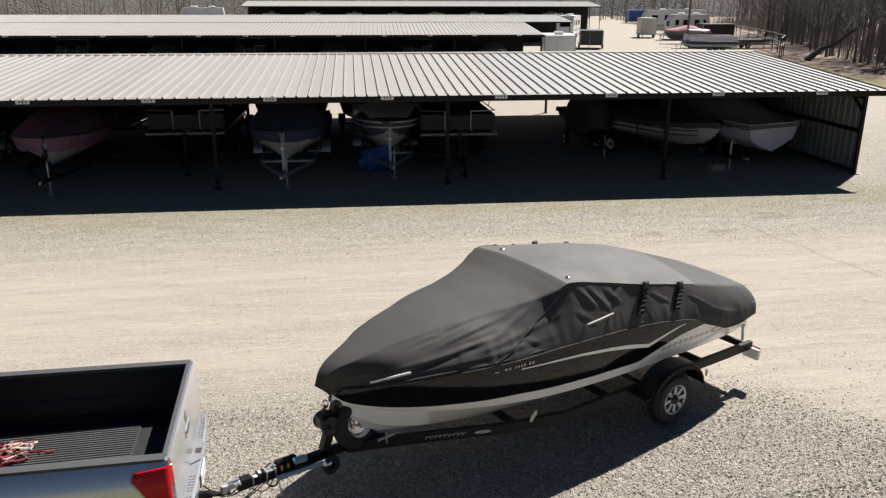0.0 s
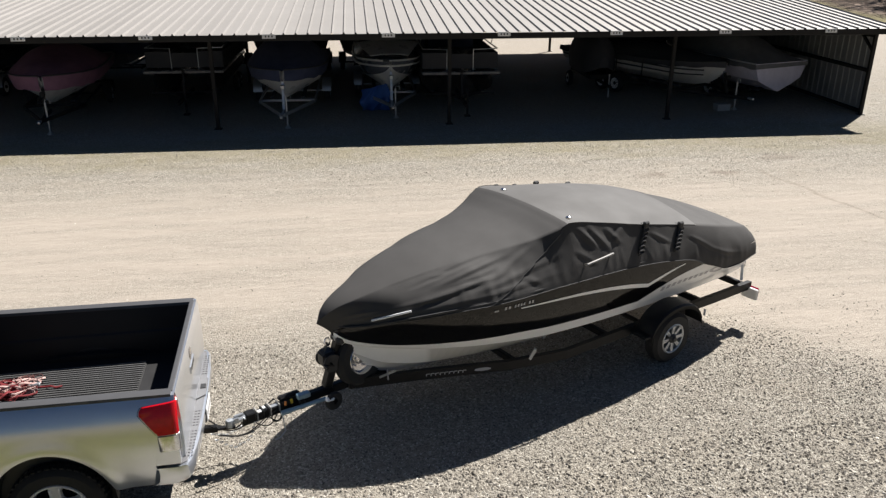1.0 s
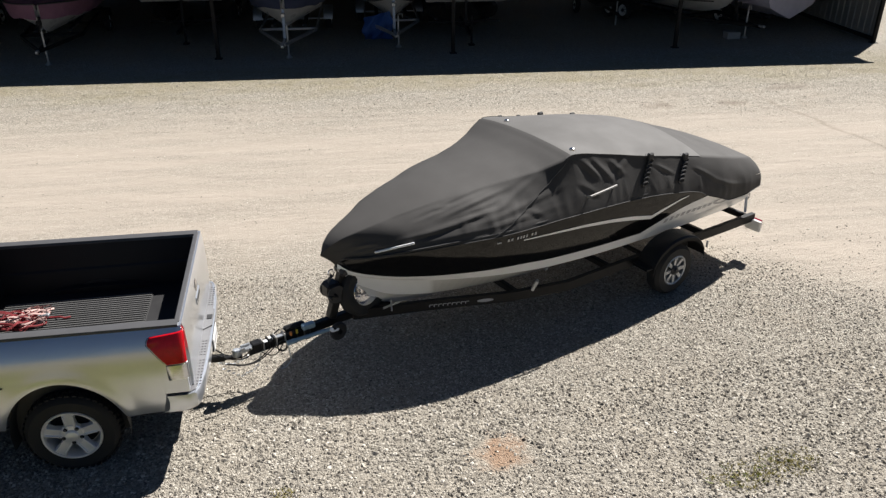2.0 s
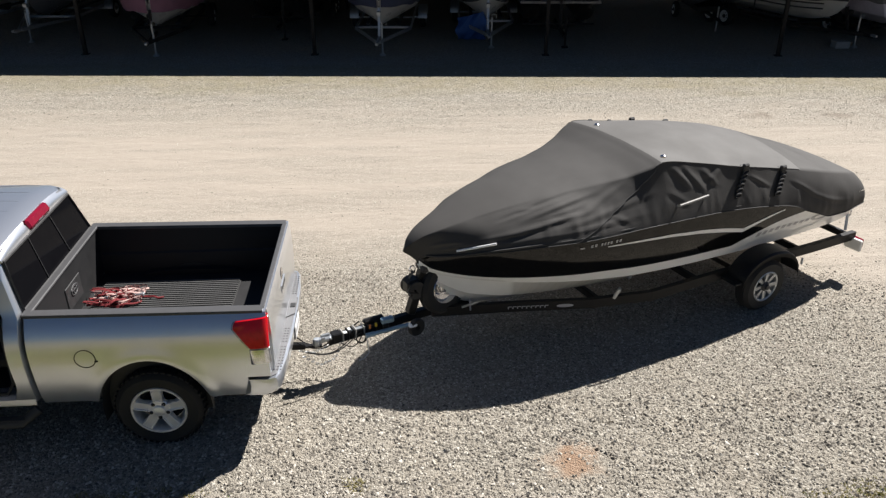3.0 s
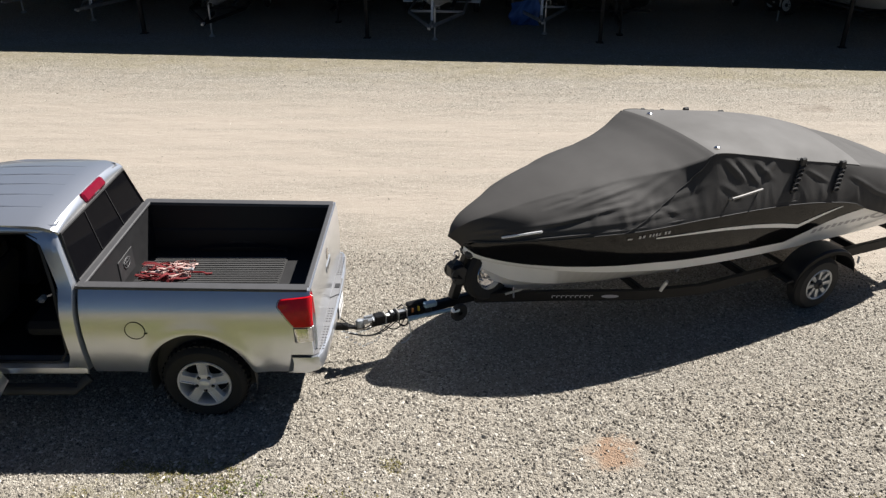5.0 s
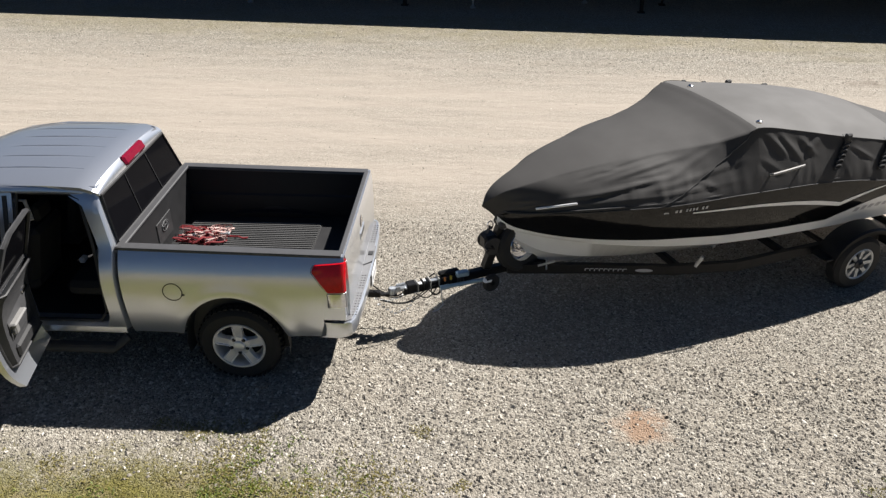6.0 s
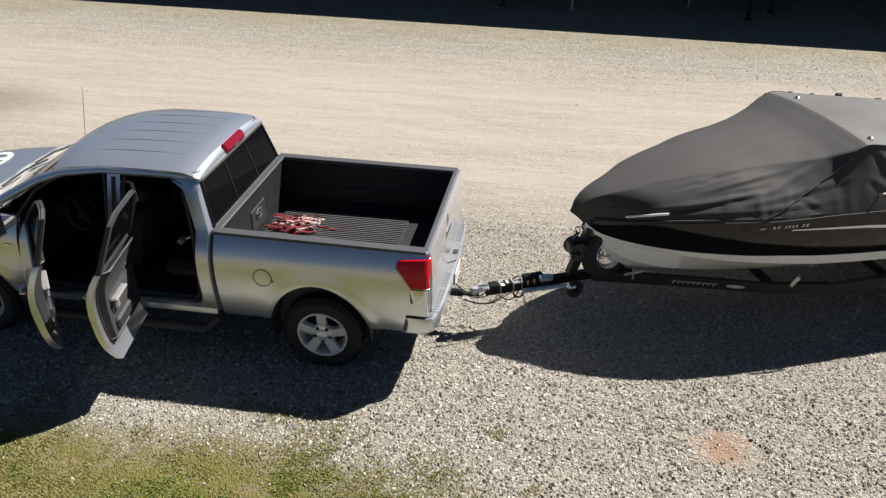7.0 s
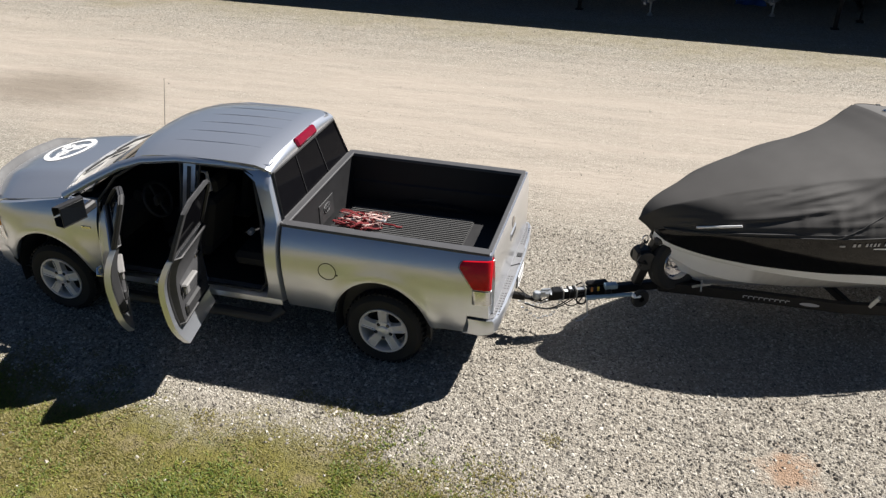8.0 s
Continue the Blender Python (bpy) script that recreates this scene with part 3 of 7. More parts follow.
def build_door(truck, name, hinge, angle, length, shape_top, label, mirror=False):
    """An open door: d runs back from the hinge, o outwards; the whole swung out by angle."""
    turn = Matrix.Translation((hinge, -half_width(1.05), 0)) @ Matrix.Rotation(-radians(angle), 4, "Z")
    w0 = half_width(1.05)

    def at(d, z, o=0.0):
        w = half_width(z) if z <= 1.42 else lerp(z, (1.42, 1.88), (half_width(1.42), 0.735))
        return turn @ Vector((d, -(w - w0) - o, z))

    low = 0.49
    zs = [low + (1.40 - low) * k / 12 for k in range(13)]

    def span(z):
        # the lower corners are cut round
        c = max(0.0, 0.86 - z) / 0.37
        return 0.0 + 0.02 * c, length - 0.09 * c * c - 0.05 * max(0.0, (z - 1.1) / 0.3) ** 2

    s = Shape()
    rows = []
    for z in zs:
        a, b = span(z)
        rows.append([at(a + (b - a) * k / 10, z) for k in range(11)])
    s.grid(rows)
    inner = [[at(a + (b - a) * k / 10, z, -0.055) for k in range(11)] for z, (a, b) in ((z, span(z)) for z in zs)]
    for r0, r1 in ((rows[0], inner[0]), (rows[-1], inner[-1]), ([r[0] for r in rows], [r[0] for r in inner]), ([r[-1] for r in rows], [r[-1] for r in inner])):
        s.grid([r0, r1])
    s.grid(inner)
    door = part(name, s, SILVER, truck, label)
    # trim panel
    t = Shape()
    tr = []
    for k in range(9):
        z = 0.70 + 0.68 * k / 8
        a, b = span(z)
        bul = 0.045 + 0.02 * math.sin(math.pi * k / 8)
        tr.append([at(a + 0.03, z, -0.058)] + [at(a + 0.06 + (b - a - 0.17) * j / 6, z, -0.058 - bul) for j in range(7)] + [at(b - 0.075, z, -0.058)])
    t.grid(tr)
    t.grid([tr[0], [at(span(0.66)[0] + 0.03 + (span(0.66)[1] - 0.12) * j / 8, 0.685, -0.056) for j in range(9)]])
    rim_ = [r[0] for r in tr] + tr[-1][1:-1] + [r[-1] for r in tr[::-1]] + tr[0][1:-1][::-1]
    part("edge_seal", Shape().tube(rim_, 0.013, 6, loop=True), BLACK_TRIM, door)
    part("trim_panel", t, TRIM_GREY, door, "dark grey inner trim", angle=50)
    ins = Shape()
    ins.skin([[(length * (0.22 + 0.56 * u), 0.118 + 0.012 * math.sin(math.pi * v), 0.90 + (0.30 - 0.10 * u) * v) for u in (0, 0.25, 0.5, 0.75, 1.0)] for v in (0, 0.25, 0.5, 0.75, 1.0)], (0, 0.008, 0))
    ins.v = [tuple(turn @ Vector(q)) for q in ins.v]
    part("trim_insert", ins, RAIL, door, "mid-grey moulded insert")
    arm = Shape()
    arm.box((length * 0.60, 0.150, 1.055), (length * 0.34, 0.070, 0.030), 0.012)
    arm.box((length * 0.70, 0.145, 1.00), (length * 0.10, 0.05, 0.10), 0.015)
    arm.v = [tuple(turn @ Vector(q)) for q in arm.v]
    part("armrest", arm, ARM_GREY, door, "light grey armrest")
    hd = Shape().box((length * 0.24, 0.135, 1.16), (0.12, 0.02, 0.045), 0.008)
    hd.v = [tuple(turn @ Vector(q)) for q in hd.v]
    part("inner_handle", hd, CHROME, door)
    pk = Shape().box((length * 0.5, 0.135, 0.80), (length * 0.55, 0.05, 0.12), 0.02)
    pk.v = [tuple(turn @ Vector(q)) for q in pk.v]
    part("map_pocket", pk, BLACK_TRIM, door)
    sp = Shape().lathe([(0.0, 0.0), (0.07, 0.0), (0.085, -0.012)], turn @ disc_axis((length * 0.22, 0.128, 0.86), (0, 1, 0)), 24)
    part("speaker", sp, BLACK_TRIM, door)
    fr = Shape()
    pts = [at(d, z, -0.02) for d, z in shape_top]
    fr.tube(pts, 0.013, 8, flat=0.85)
    part("window_pane", Shape().plate([at(d, z, -0.03) for d, z in shape_top], turn.to_3x3() @ Vector((0, 0.005, 0))), BLACKGLASS, door, "dark tinted window")
    part("window_frame", fr, TRIM_GREY, door, "dark window frame")
    se = Shape()
    se.tube([at(d, z, -0.040) for d, z in shape_top], 0.021, 6)
    se.tube([at(0.03, 1.405, -0.03), at(length - 0.07, 1.405, -0.03)], 0.022, 6)
    part("window_seal", se, BLACK_TRIM, door)
    oh = Shape()
    oh.tube([at(length - 0.22, 1.17, 0.012), at(length - 0.20, 1.17, 0.045), at(length - 0.08, 1.17, 0.045), at(length - 0.06, 1.17, 0.012)], 0.014, 8)
    part("door_handle", oh, CHROME, door)
    for z in (0.8, 1.2):
        part("hinge", Shape().box(at(0.0, z, -0.04), (0.06, 0.05, 0.07), 0.008), SILVER, door)
    if mirror:
        mm = part("wing_mirror", Shape().skin([[(x, y * (1 - 0.18 * (abs(x) / 0.07) ** 2), z) for x, z in ((-0.07, -0.02), (-0.06, 0.06), (-0.01, 0.105), (0.06, 0.11), (0.062, -0.11), (-0.03, -0.10), (-0.07, -0.04))] for y in (-0.15, -0.13, 0.0, 0.12, 0.15)], (0.004, 0, 0)), BLACK_TRIM, door, "black mirror housing")
        mm.matrix_basis = turn @ pose(0.145, -0.19, 1.47, 0, 0, 35)
        part("mirror_glass", Shape().box((0.066, 0, 0), (0.006, 0.25, 0.185), 0.002), DARKGLASS, mm)
        part("mirror_arm", Shape().bar((0.03, 0.10, -0.05), (0.02, 0.27, -0.02), 0.07, 0.09, b=0.02), BLACK_TRIM, mm)
    return door


def hood_line(x):
    """Height at the middle and at the edge of the bonnet, and how far its middle stands forward."""
    zc = eased((-4.54, -4.42, -4.1, -3.7, -3.3), (1.24, 1.325, 1.43, 1.49, 1.515), x)
    ze = lerp(x, (-4.5, -4.2, -3.4, -3.0), (1.135, 1.275, 1.405, 1.42))
    return zc, ze, 0.16 * (0.4 + 0.6 * min(max((-3.6 - x) / 0.7, 0), 1))


def build_truck():
    truck = thing("pickup_truck", "silver double-cab pickup, two doors open, hitched to a boat trailer", "pickup truck", Matrix.Translation((0, 0.037, 0)) @ Matrix.Diagonal((1, 1.037, 1, 1)))
    rail = lambda x: lerp(x, (-1.0, 1.06), (1.425, 1.395))
    belt = lambda x: 1.40
    # bed sides
    for sg in (-1, 1):
        part("bed_side", body_side(-0.975, 1.055, rail, lambda x: 0.545 if x < 0.85 else 0.775, 0.0, sg, 64), SILVER, truck)
        part("bed_rail_cap", Shape().skin([[(x, sg * (half_width(1.405) + 0.012 - d), rail(x) + 0.012 + h) for d, h in ((0.0, -0.014), (0.004, 0.0), (0.05, 0.006), (0.095, 0.0), (0.10, -0.02))] for x in (-0.97, 0.0, 1.03)], (0, 0, -0.012)), RAIL, truck, "grey plastic rail cap")
        # inner bed wall and wheel house
        part("bed_wall", Shape().skin([[(x, sg * 0.80, 0.88), (x, sg * 0.81, 1.10), (x, sg * 0.825, 1.12), (x, sg * 0.825, 1.405)] for x in (-0.955, -0.3, 0.3, 0.98)], (0, sg * 0.02, 0)), LINER, truck, "black bed liner")
        wh = Shape()
        wh.grid([[(0.52 * math.cos(a), sg * 0.72, 0.86 + 0.08 * math.sin(a) ** 0.7), (0.52 * math.cos(a), sg * 0.80, 0.86 + 0.08 * math.sin(a) ** 0.7)] for a in (math.pi * k / 14 for k in range(15))])
        wh.add([(0.52 * math.cos(math.pi * k / 14), sg * 0.72, 0.86 + 0.08 * math.sin(math.pi * k / 14) ** 0.7) for k in range(15)], [tuple(range(15))])
        part("wheel_house", wh, LINER, truck)
        for cx in (0.0, -3.69):
            li, inner = Shape(), 0.80 if cx == 0.0 else 0.55
            li.grid([[(cx + 0.49 * math.cos(a), sg * 0.93, 0.42 + 0.585 * math.sin(a)), (cx + 0.47 * math.cos(a), sg * inner, 0.42 + 0.56 * math.sin(a))] for a in (math.pi * (k - 1) / 16 for k in range(19))])
            li.add([(cx + 0.47 * math.cos(math.pi * (k - 1) / 16), sg * inner, 0.42 + 0.56 * math.sin(math.pi * (k - 1) / 16)) for k in range(19)], [tuple(range(19))])
            part("arch_liner", li, BLACK_TRIM, truck)
            wheel(truck, (cx, sg * 0.80, 0.40), sg)
    part("bed_floor", Shape().box((0.0, 0, 0.865), (1.96, 1.62, 0.03), 0.004), LINER, truck, "black bed liner floor")
    part("bed_front", Shape().box((-0.965, 0, 1.14), (0.03, 1.64, 0.53), 0.006), LINER, truck)
    part("bed_front_rail", Shape().box((-0.965, 0, 1.425), (0.075, 1.80, 0.03), 0.008), RAIL, truck)
    part("bulkhead_plate", Shape().box((-0.945, 0.02, 1.12), (0.012, 0.36, 0.24), 0.005), BLACK_TRIM, truck)
    em = Shape()
    for ax, ay, az in ((0.075, 0.0, 0.05), (0.03, 0.0, 0.05), (0.075, 0.02, 0.018)):
        em.tube([(-0.935, 0.02 + ax * math.cos(a), 1.15 + ay + az * math.sin(a)) for a in (2 * math.pi * k / 24 for k in range(24))], 0.006, 6, loop=True)
    part("oval_badge", em, RAIL, truck)
    mt = Shape().box((-0.16, 0.0, 0.886), (1.42, 1.16, 0.012), 0.003)
    part("bed_mat", mt, MAT_RUBBER, truck, "ribbed grey rubber bed mat")
    ribs = Shape()
    for k in range(30):
        ribs.box((-0.16, -0.56 + 1.12 * k / 29, 0.897), (1.40, 0.013, 0.012), 0.003)
    tagged(part("mat_rib", ribs, MAT_RIB, truck), kind="stuff")
    # tailgate
    tg = Shape()
    tg.skin([[(1.068 + 0.012 * math.sin(math.pi * (z - 0.68) / 0.70) - (0.01 if z > 1.34 else 0), y, z) for y in (-0.86, -0.845, -0.4, 0.0, 0.4, 0.845, 0.86)] for z in (0.735, 0.78, 0.9, 1.1, 1.25, 1.34, 1.395)], (-0.06, 0, 0))
    gate = part("tailgate", tg, SILVER, truck, "closed silver tailgate")
    part("tailgate_cap", Shape().box((1.018, 0, 1.400), (0.045, 1.70, 0.018), 0.006), RAIL, gate)
    part("tailgate_handle", Shape().box((1.075, 0.0, 1.15), (0.02, 0.26, 0.085), 0.008), SILVER, gate, "silver handle surround")
    part("tailgate_lever", Shape().box((1.083, 0.0, 1.15), (0.010, 0.19, 0.04), 0.004), BLACK_TRIM, gate)
    part("tailgate_emblem", Shape().lathe([(0.0, 0.008), (0.055, 0.006), (0.065, 0.0)], disc_axis((1.074, 0.0, 1.26), (1, 0, 0)), 24), CHROME, gate)
    for y in (-0.80, 0.80):
        part("gate_post", Shape().box((1.02, y * 1.045, 1.03), (0.07, 0.08, 0.72), 0.01), SILVER, truck)
    # tail lights
    for sg in (-1, 1):
        for nm, z0, z1, xa, mt_, lb in (("tail_light", 1.090, 1.325, 0.760, REDLENS, "red tail lamp"), ("reverse_light", 0.925, 1.075, 0.895, CLEARLENS, "clear reversing lamp")):
            s = Shape()
            rows = []
            for k in range(9):
                t = k / 8
                z = z0 + (z1 - z0) * t
                xl = xa + (0.135 * max(0.0, 1 - t / 0.78) + 0.03 * max(0, t - 0.82) / 0.18 if nm == "tail_light" else 0.0)
                w = half_width(z) + 0.014
                rows.append([(xl, sg * (w - 0.02), z), (xl + 0.015, sg * w, z), ((xl + 1.03) / 2, sg * w, z), (1.020, sg * (w - 0.003), z), (1.055, sg * (w - 0.014), z), (1.072, sg * (w - 0.040), z), (1.068, sg * (w - 0.070), z), (1.040, sg * (w - 0.080), z)])
            if sg > 0:
                rows = [[(min(x, 1.046), y, z) for x, y, z in r] for r in rows]
            s.grid(rows)
            s.grid([rows[-1], [(q[0], q[1] * 0.985, q[2] + 0.004) for q in rows[-1]]])
            if nm == "tail_light":
                s.v = [(x, y, z + 0.03 * max(0.0, z - 1.15) / 0.17 * min(1, max(0, (x - 0.76) / 0.29))) for x, y, z in s.v]
            lamp = part(nm, s, mt_, truck, lb, angle=60)
            if nm == "tail_light":
                part("lamp_bezel", Shape().tube([(q[0] - 0.004, q[1], q[2]) for q in (r[0] for r in rows)], 0.007, 6), BLACK_TRIM, lamp)
    # Black blocks fill the gap over the bumper ends in place of its shade.
    for sg in (-1, 1):
        part("bumper_gap_shade", Shape().box((0.94, sg * 0.90, 0.67), (0.19, 0.05, 0.24), 0.01), LINER, truck)
    # rear step bumper
    bp = Shape()
    plan = [(-0.985, 0.865), (-0.99, 1.04), (-0.965, 1.10), (-0.90, 1.13), (-0.62, 1.155), (-0.3, 1.165), (0.3, 1.165), (0.62, 1.155), (0.90, 1.13), (0.965, 1.10), (0.99, 1.04), (0.985, 0.865)]
    rows = []
    for y, x in plan:
        rows.append([(min(x, 1.0), y * 0.96, 0.735), (x - 0.015, y, 0.742), (x, y, 0.728), (x + 0.005, y, 0.67), (x - 0.008, y * 0.995, 0.595), (x - 0.06, y * 0.985, 0.565), (min(x - 0.06, 1.0), y * 0.95, 0.57)])
    bp.grid(rows)
    for r in (rows[0], rows[-1]):
        bp.add(r, [tuple(range(len(r)))])
    bumper = part("rear_bumper", bp, SILVER, truck, "silver step bumper", angle=40)
    pad = Shape()
    pad.plate([(0.93, -0.955, 0.742), (1.045, -0.955, 0.742), (1.09, -0.92, 0.742), (1.13, -0.62, 0.742), (1.145, -0.28, 0.742), (1.145, 0.28, 0.742), (1.13, 0.62, 0.742), (1.09, 0.92, 0.742), (1.045, 0.955, 0.742), (0.93, 0.955, 0.742)], (0, 0, 0.008))
    part("step_pad", pad, STEP_GREY, bumper, "pale grey tread pad")
    nub = Shape()
    for k in range(40):
        y = -0.86 + k * 0.0441
        if abs(y) < 0.16 or k % 10 == 9:
            continue
        for j in range(3):
            nub.box((1.066 + j * 0.028, y, 0.752), (0.018, 0.010, 0.006), 0.002)
    tagged(part("tread_pattern", nub, RAIL, bumper), kind="stuff")
    part("plate_recess", Shape().box((1.168, 0.0, 0.665), (0.012, 0.36, 0.12), 0.004), BLACK_TRIM, bumper)
    part("licence_plate", Shape().box((1.177, 0.0, 0.66), (0.006, 0.30, 0.14), 0.002), DECAL, bumper)
    part("plate_bar", Shape().box((1.182, 0.0, 0.66), (0.003, 0.22, 0.05), 0.001), GEL_GREY, bumper)
    part("step_hump", Shape().plate([(1.06, -0.02, 0.745), (1.155, 0.06, 0.745), (1.155, 0.36, 0.745), (1.06, 0.44, 0.745)], (0, 0, 0.018)), STEP_GREY, bumper)
    part("ball_hole", Shape().box((1.12, 0.21, 0.762), (0.055, 0.085, 0.016), 0.006), LINER, bumper)
    hitch = Shape()
    hitch.box((1.12, 0, 0.40), (0.24, 0.065, 0.065), 0.008)
    hitch.box((1.31, 0, 0.395), (0.20, 0.05, 0.028), 0.006)
    part("hitch_bar", hitch, TRAILER_BLACK, truck)
    ball = Shape().lathe([(0.016, 0.0), (0.016, 0.035)] + [(0.026 * math.sin(a), 0.06 - 0.026 * math.cos(a)) for a in (0.6 + 2.5 * k / 8 for k in range(9))], pose(1.36, 0, 0.41), 20)
    part("hitch_ball", ball, CHROME, truck)
    part("chassis", Shape().box((-1.5, 0, 0.52), (5.2, 0.95, 0.16), 0.02), BLACK_TRIM, truck)
    part("rear_axle", Shape().rod((0, -0.75, 0.40), (0, 0.75, 0.40), 0.05), BLACK_TRIM, truck)
    part("fuel_tank", Shape().box((-0.9, -0.45, 0.46), (0.8, 0.4, 0.2), 0.04), BLACK_TRIM, truck)
    part("exhaust", Shape().tube([(-0.6, 0.45, 0.42), (0.5, 0.5, 0.42), (0.9, 0.75, 0.42), (1.02, 0.93, 0.40)], 0.035, 10), GALV, truck)
    # fuel flap
    ring = Shape()
    ring.tube([(-0.505 + 0.088 * math.cos(a), -half_width(1.045 + 0.088 * math.sin(a)) - 0.001, 1.045 + 0.088 * math.sin(a)) for a in (2 * math.pi * k / 36 for k in range(36))], 0.0045, 6, loop=True)
    ring.box((-0.412, -half_width(1.02) - 0.004, 1.02), (0.03, 0.012, 0.012), 0.003)
    part("fuel_flap", ring, BLACK_TRIM, truck, "round fuel flap seam")
    # front wings
    for sg in (-1, 1):
        part("front_wing", body_side(-4.50, -2.995, lambda x: lerp(x, (-4.5, -4.2, -3.4, -2.99), (1.12, 1.262, 1.392, 1.415)), 0.58, -3.69, sg, 52), SILVER, truck)
    # bonnet
    s = Shape()
    rows = []
    for k in range(17):
        x = -3.44 - 1.08 * k / 16
        hw = min(half_width(1.36, x), 0.93) - 0.035
        zc, ze, push = hood_line(x)
        row = []
        for j in range(-12, 13):
            u = j / 12
            bulge = 0.018 * math.exp(-((abs(u) - 0.55) / 0.12) ** 2)
            row.append((x - push * (1 - u * u), u * hw, ze + (zc - ze) * (1 - abs(u) ** 2.6) + bulge))
        rows.append(row)
    s.skin(rows, (0, 0, -0.03))
    hood = part("bonnet", s, SILVER, truck, "silver bonnet with a round white emblem", angle=50)

    def on_hood(x, y):
        hw = min(half_width(1.36, x), 0.93) - 0.035
        zc, ze, push = hood_line(x)
        u = y / hw
        return (x - push * (1 - u * u), y, ze + (zc - ze) * (1 - abs(u) ** 2.6) + 0.018 * math.exp(-((abs(u) - 0.55) / 0.12) ** 2) + 0.006)

    dec = Shape()
    cx, cy, R0, R1 = -3.96, 0.06, 0.325, 0.26
    dec.grid([[on_hood(cx + 0.68 * r * math.cos(a), cy + r * math.sin(a)) for r in (R0, (R0 + R1) / 2, R1)] for a in (2 * math.pi * k / 48 for k in range(49))])
    for k in range(3):
        a = 2 * math.pi * k / 3 + 0.5
        dec.grid([[on_hood(cx + 0.68 * r * math.cos(a + o), cy + r * math.sin(a + o)) for o in (-0.2, 0, 0.2)] for r in (0.08, 0.14, 0.2, 0.262)])
        dec.grid([[on_hood(cx + 0.68 * (0.12 * math.cos(a) + r * math.cos(q)), cy + 0.12 * math.sin(a) + r * math.sin(q)) for r in (0.085, 0.05)] for q in (2 * math.pi * j / 20 for j in range(21))])
    dec.grid([[on_hood(cx + 0.68 * r * math.cos(a), cy + r * math.sin(a)) for r in (0.10, 0.05)] for a in (2 * math.pi * k / 24 for k in range(25))])
    part("emblem", dec, DECAL, hood, "round white wheel-like emblem", tidy=False)
    lip = Shape()
    lip.skin([[(q[0] - o, q[1], q[2] + h) for o, h in ((-0.08, 0.006), (-0.03, 0.08), (0.0, 0.105), (0.025, 0.08), (0.035, -0.02))] for q in (on_hood(-4.47, y) for y in (-0.72, -0.6, -0.45, -0.2, 0.0, 0.2, 0.45, 0.6, 0.72))], (0.006, 0, -0.004))
    part("bug_deflector", lip, BLACK_TRIM, hood, "black bonnet deflector", angle=60)
    # front end
    fb = Shape()
    plan = [(-0.93, -4.22), (-0.90, -4.40), (-0.78, -4.56), (-0.5, -4.66), (0.0, -4.70), (0.5, -4.66), (0.78, -4.56), (0.90, -4.40), (0.93, -4.22)]
    rows = [[(x + 0.12, y * 0.9, 0.80), (x, y, 0.79), (x - 0.02, y, 0.70), (x - 0.015, y, 0.56), (x + 0.03, y * 0.98, 0.47), (x + 0.12, y * 0.9, 0.45)] for y, x in plan]
    fb.grid(rows)
    part("front_bumper", fb, SILVER, truck, "silver front bumper", angle=45)
    part("grille", Shape().skin([[(-4.50 - 0.10 * math.cos(y * 1.6), y, z) for z in (0.80, 0.98, 1.15)] for y in (-0.55, -0.3, 0.0, 0.3, 0.55)], (0.06, 0, 0)), CHROME, truck)
    part("grille_mesh", Shape().skin([[(-4.52 - 0.10 * math.cos(y * 1.6), y, z) for z in (0.84, 0.98, 1.10)] for y in (-0.48, -0.25, 0.0, 0.25, 0.48)], (0.03, 0, 0)), BLACK_TRIM, truck)
    for sg in (-1, 1):
        s = Shape()
        s.grid([[(-4.53, sg * 0.56, z), (-4.50, sg * 0.70, z), (-4.42, sg * 0.80, z), (-4.28, sg * (half_width(1.05, -4.28) + 0.006), z), (-4.20, sg * (half_width(1.05, -4.2) + 0.002), z - 0.02)] for z in (0.86, 0.98, 1.08, 1.13)])
        lamp = part("headlight", s, CLEARLENS, truck, "clear headlamp", angle=60)
        part("turn_light", Shape().box((-4.26, sg * (half_width(1.0, -4.26) + 0.006), 1.05), (0.1, 0.02, 0.1), 0.008), AMBER, lamp)
    part("front_skirt", Shape().box((-4.35, 0, 0.72), (0.25, 1.5, 0.7), 0.05), BLACK_TRIM, truck)
    # cab: lower far side, sill, floor, rear wall
    part("far_side", body_side(-2.99, -1.035, belt, 0.58, None, 1, 20), SILVER, truck)
    part("door_sill", Shape().skin([[(x, -0.955 + d, z) for d, z in ((0.05, 0.50), (0.0, 0.54), (0.0, 0.60), (0.04, 0.635), (0.14, 0.64))] for x in (-3.0, -2.0, -1.04)], (0, 0.02, -0.02)), SILVER, truck)
    part("cab_floor", Shape().box((-2.1, 0, 0.58), (2.15, 1.80, 0.06), 0.01), CABIN, truck)
    part("firewall", Shape().box((-3.12, 0, 0.98), (0.05, 1.76, 0.85), 0.01), CABIN, truck)
    part("far_trim", Shape().box((-2.05, 0.90, 1.0), (1.9, 0.03, 0.78), 0.01), CABIN, truck)
    part("cab_back", Shape().box((-1.06, 0, 1.0), (0.05, 1.76, 0.84), 0.012), SILVER, truck)
    # Black filler imitates the shade in the slot between cab and bed.
    part("cab_gap_shade", Shape().box((-1.005, 0, 0.98), (0.05, 1.70, 0.72), 0.01), BLACK_TRIM, truck)
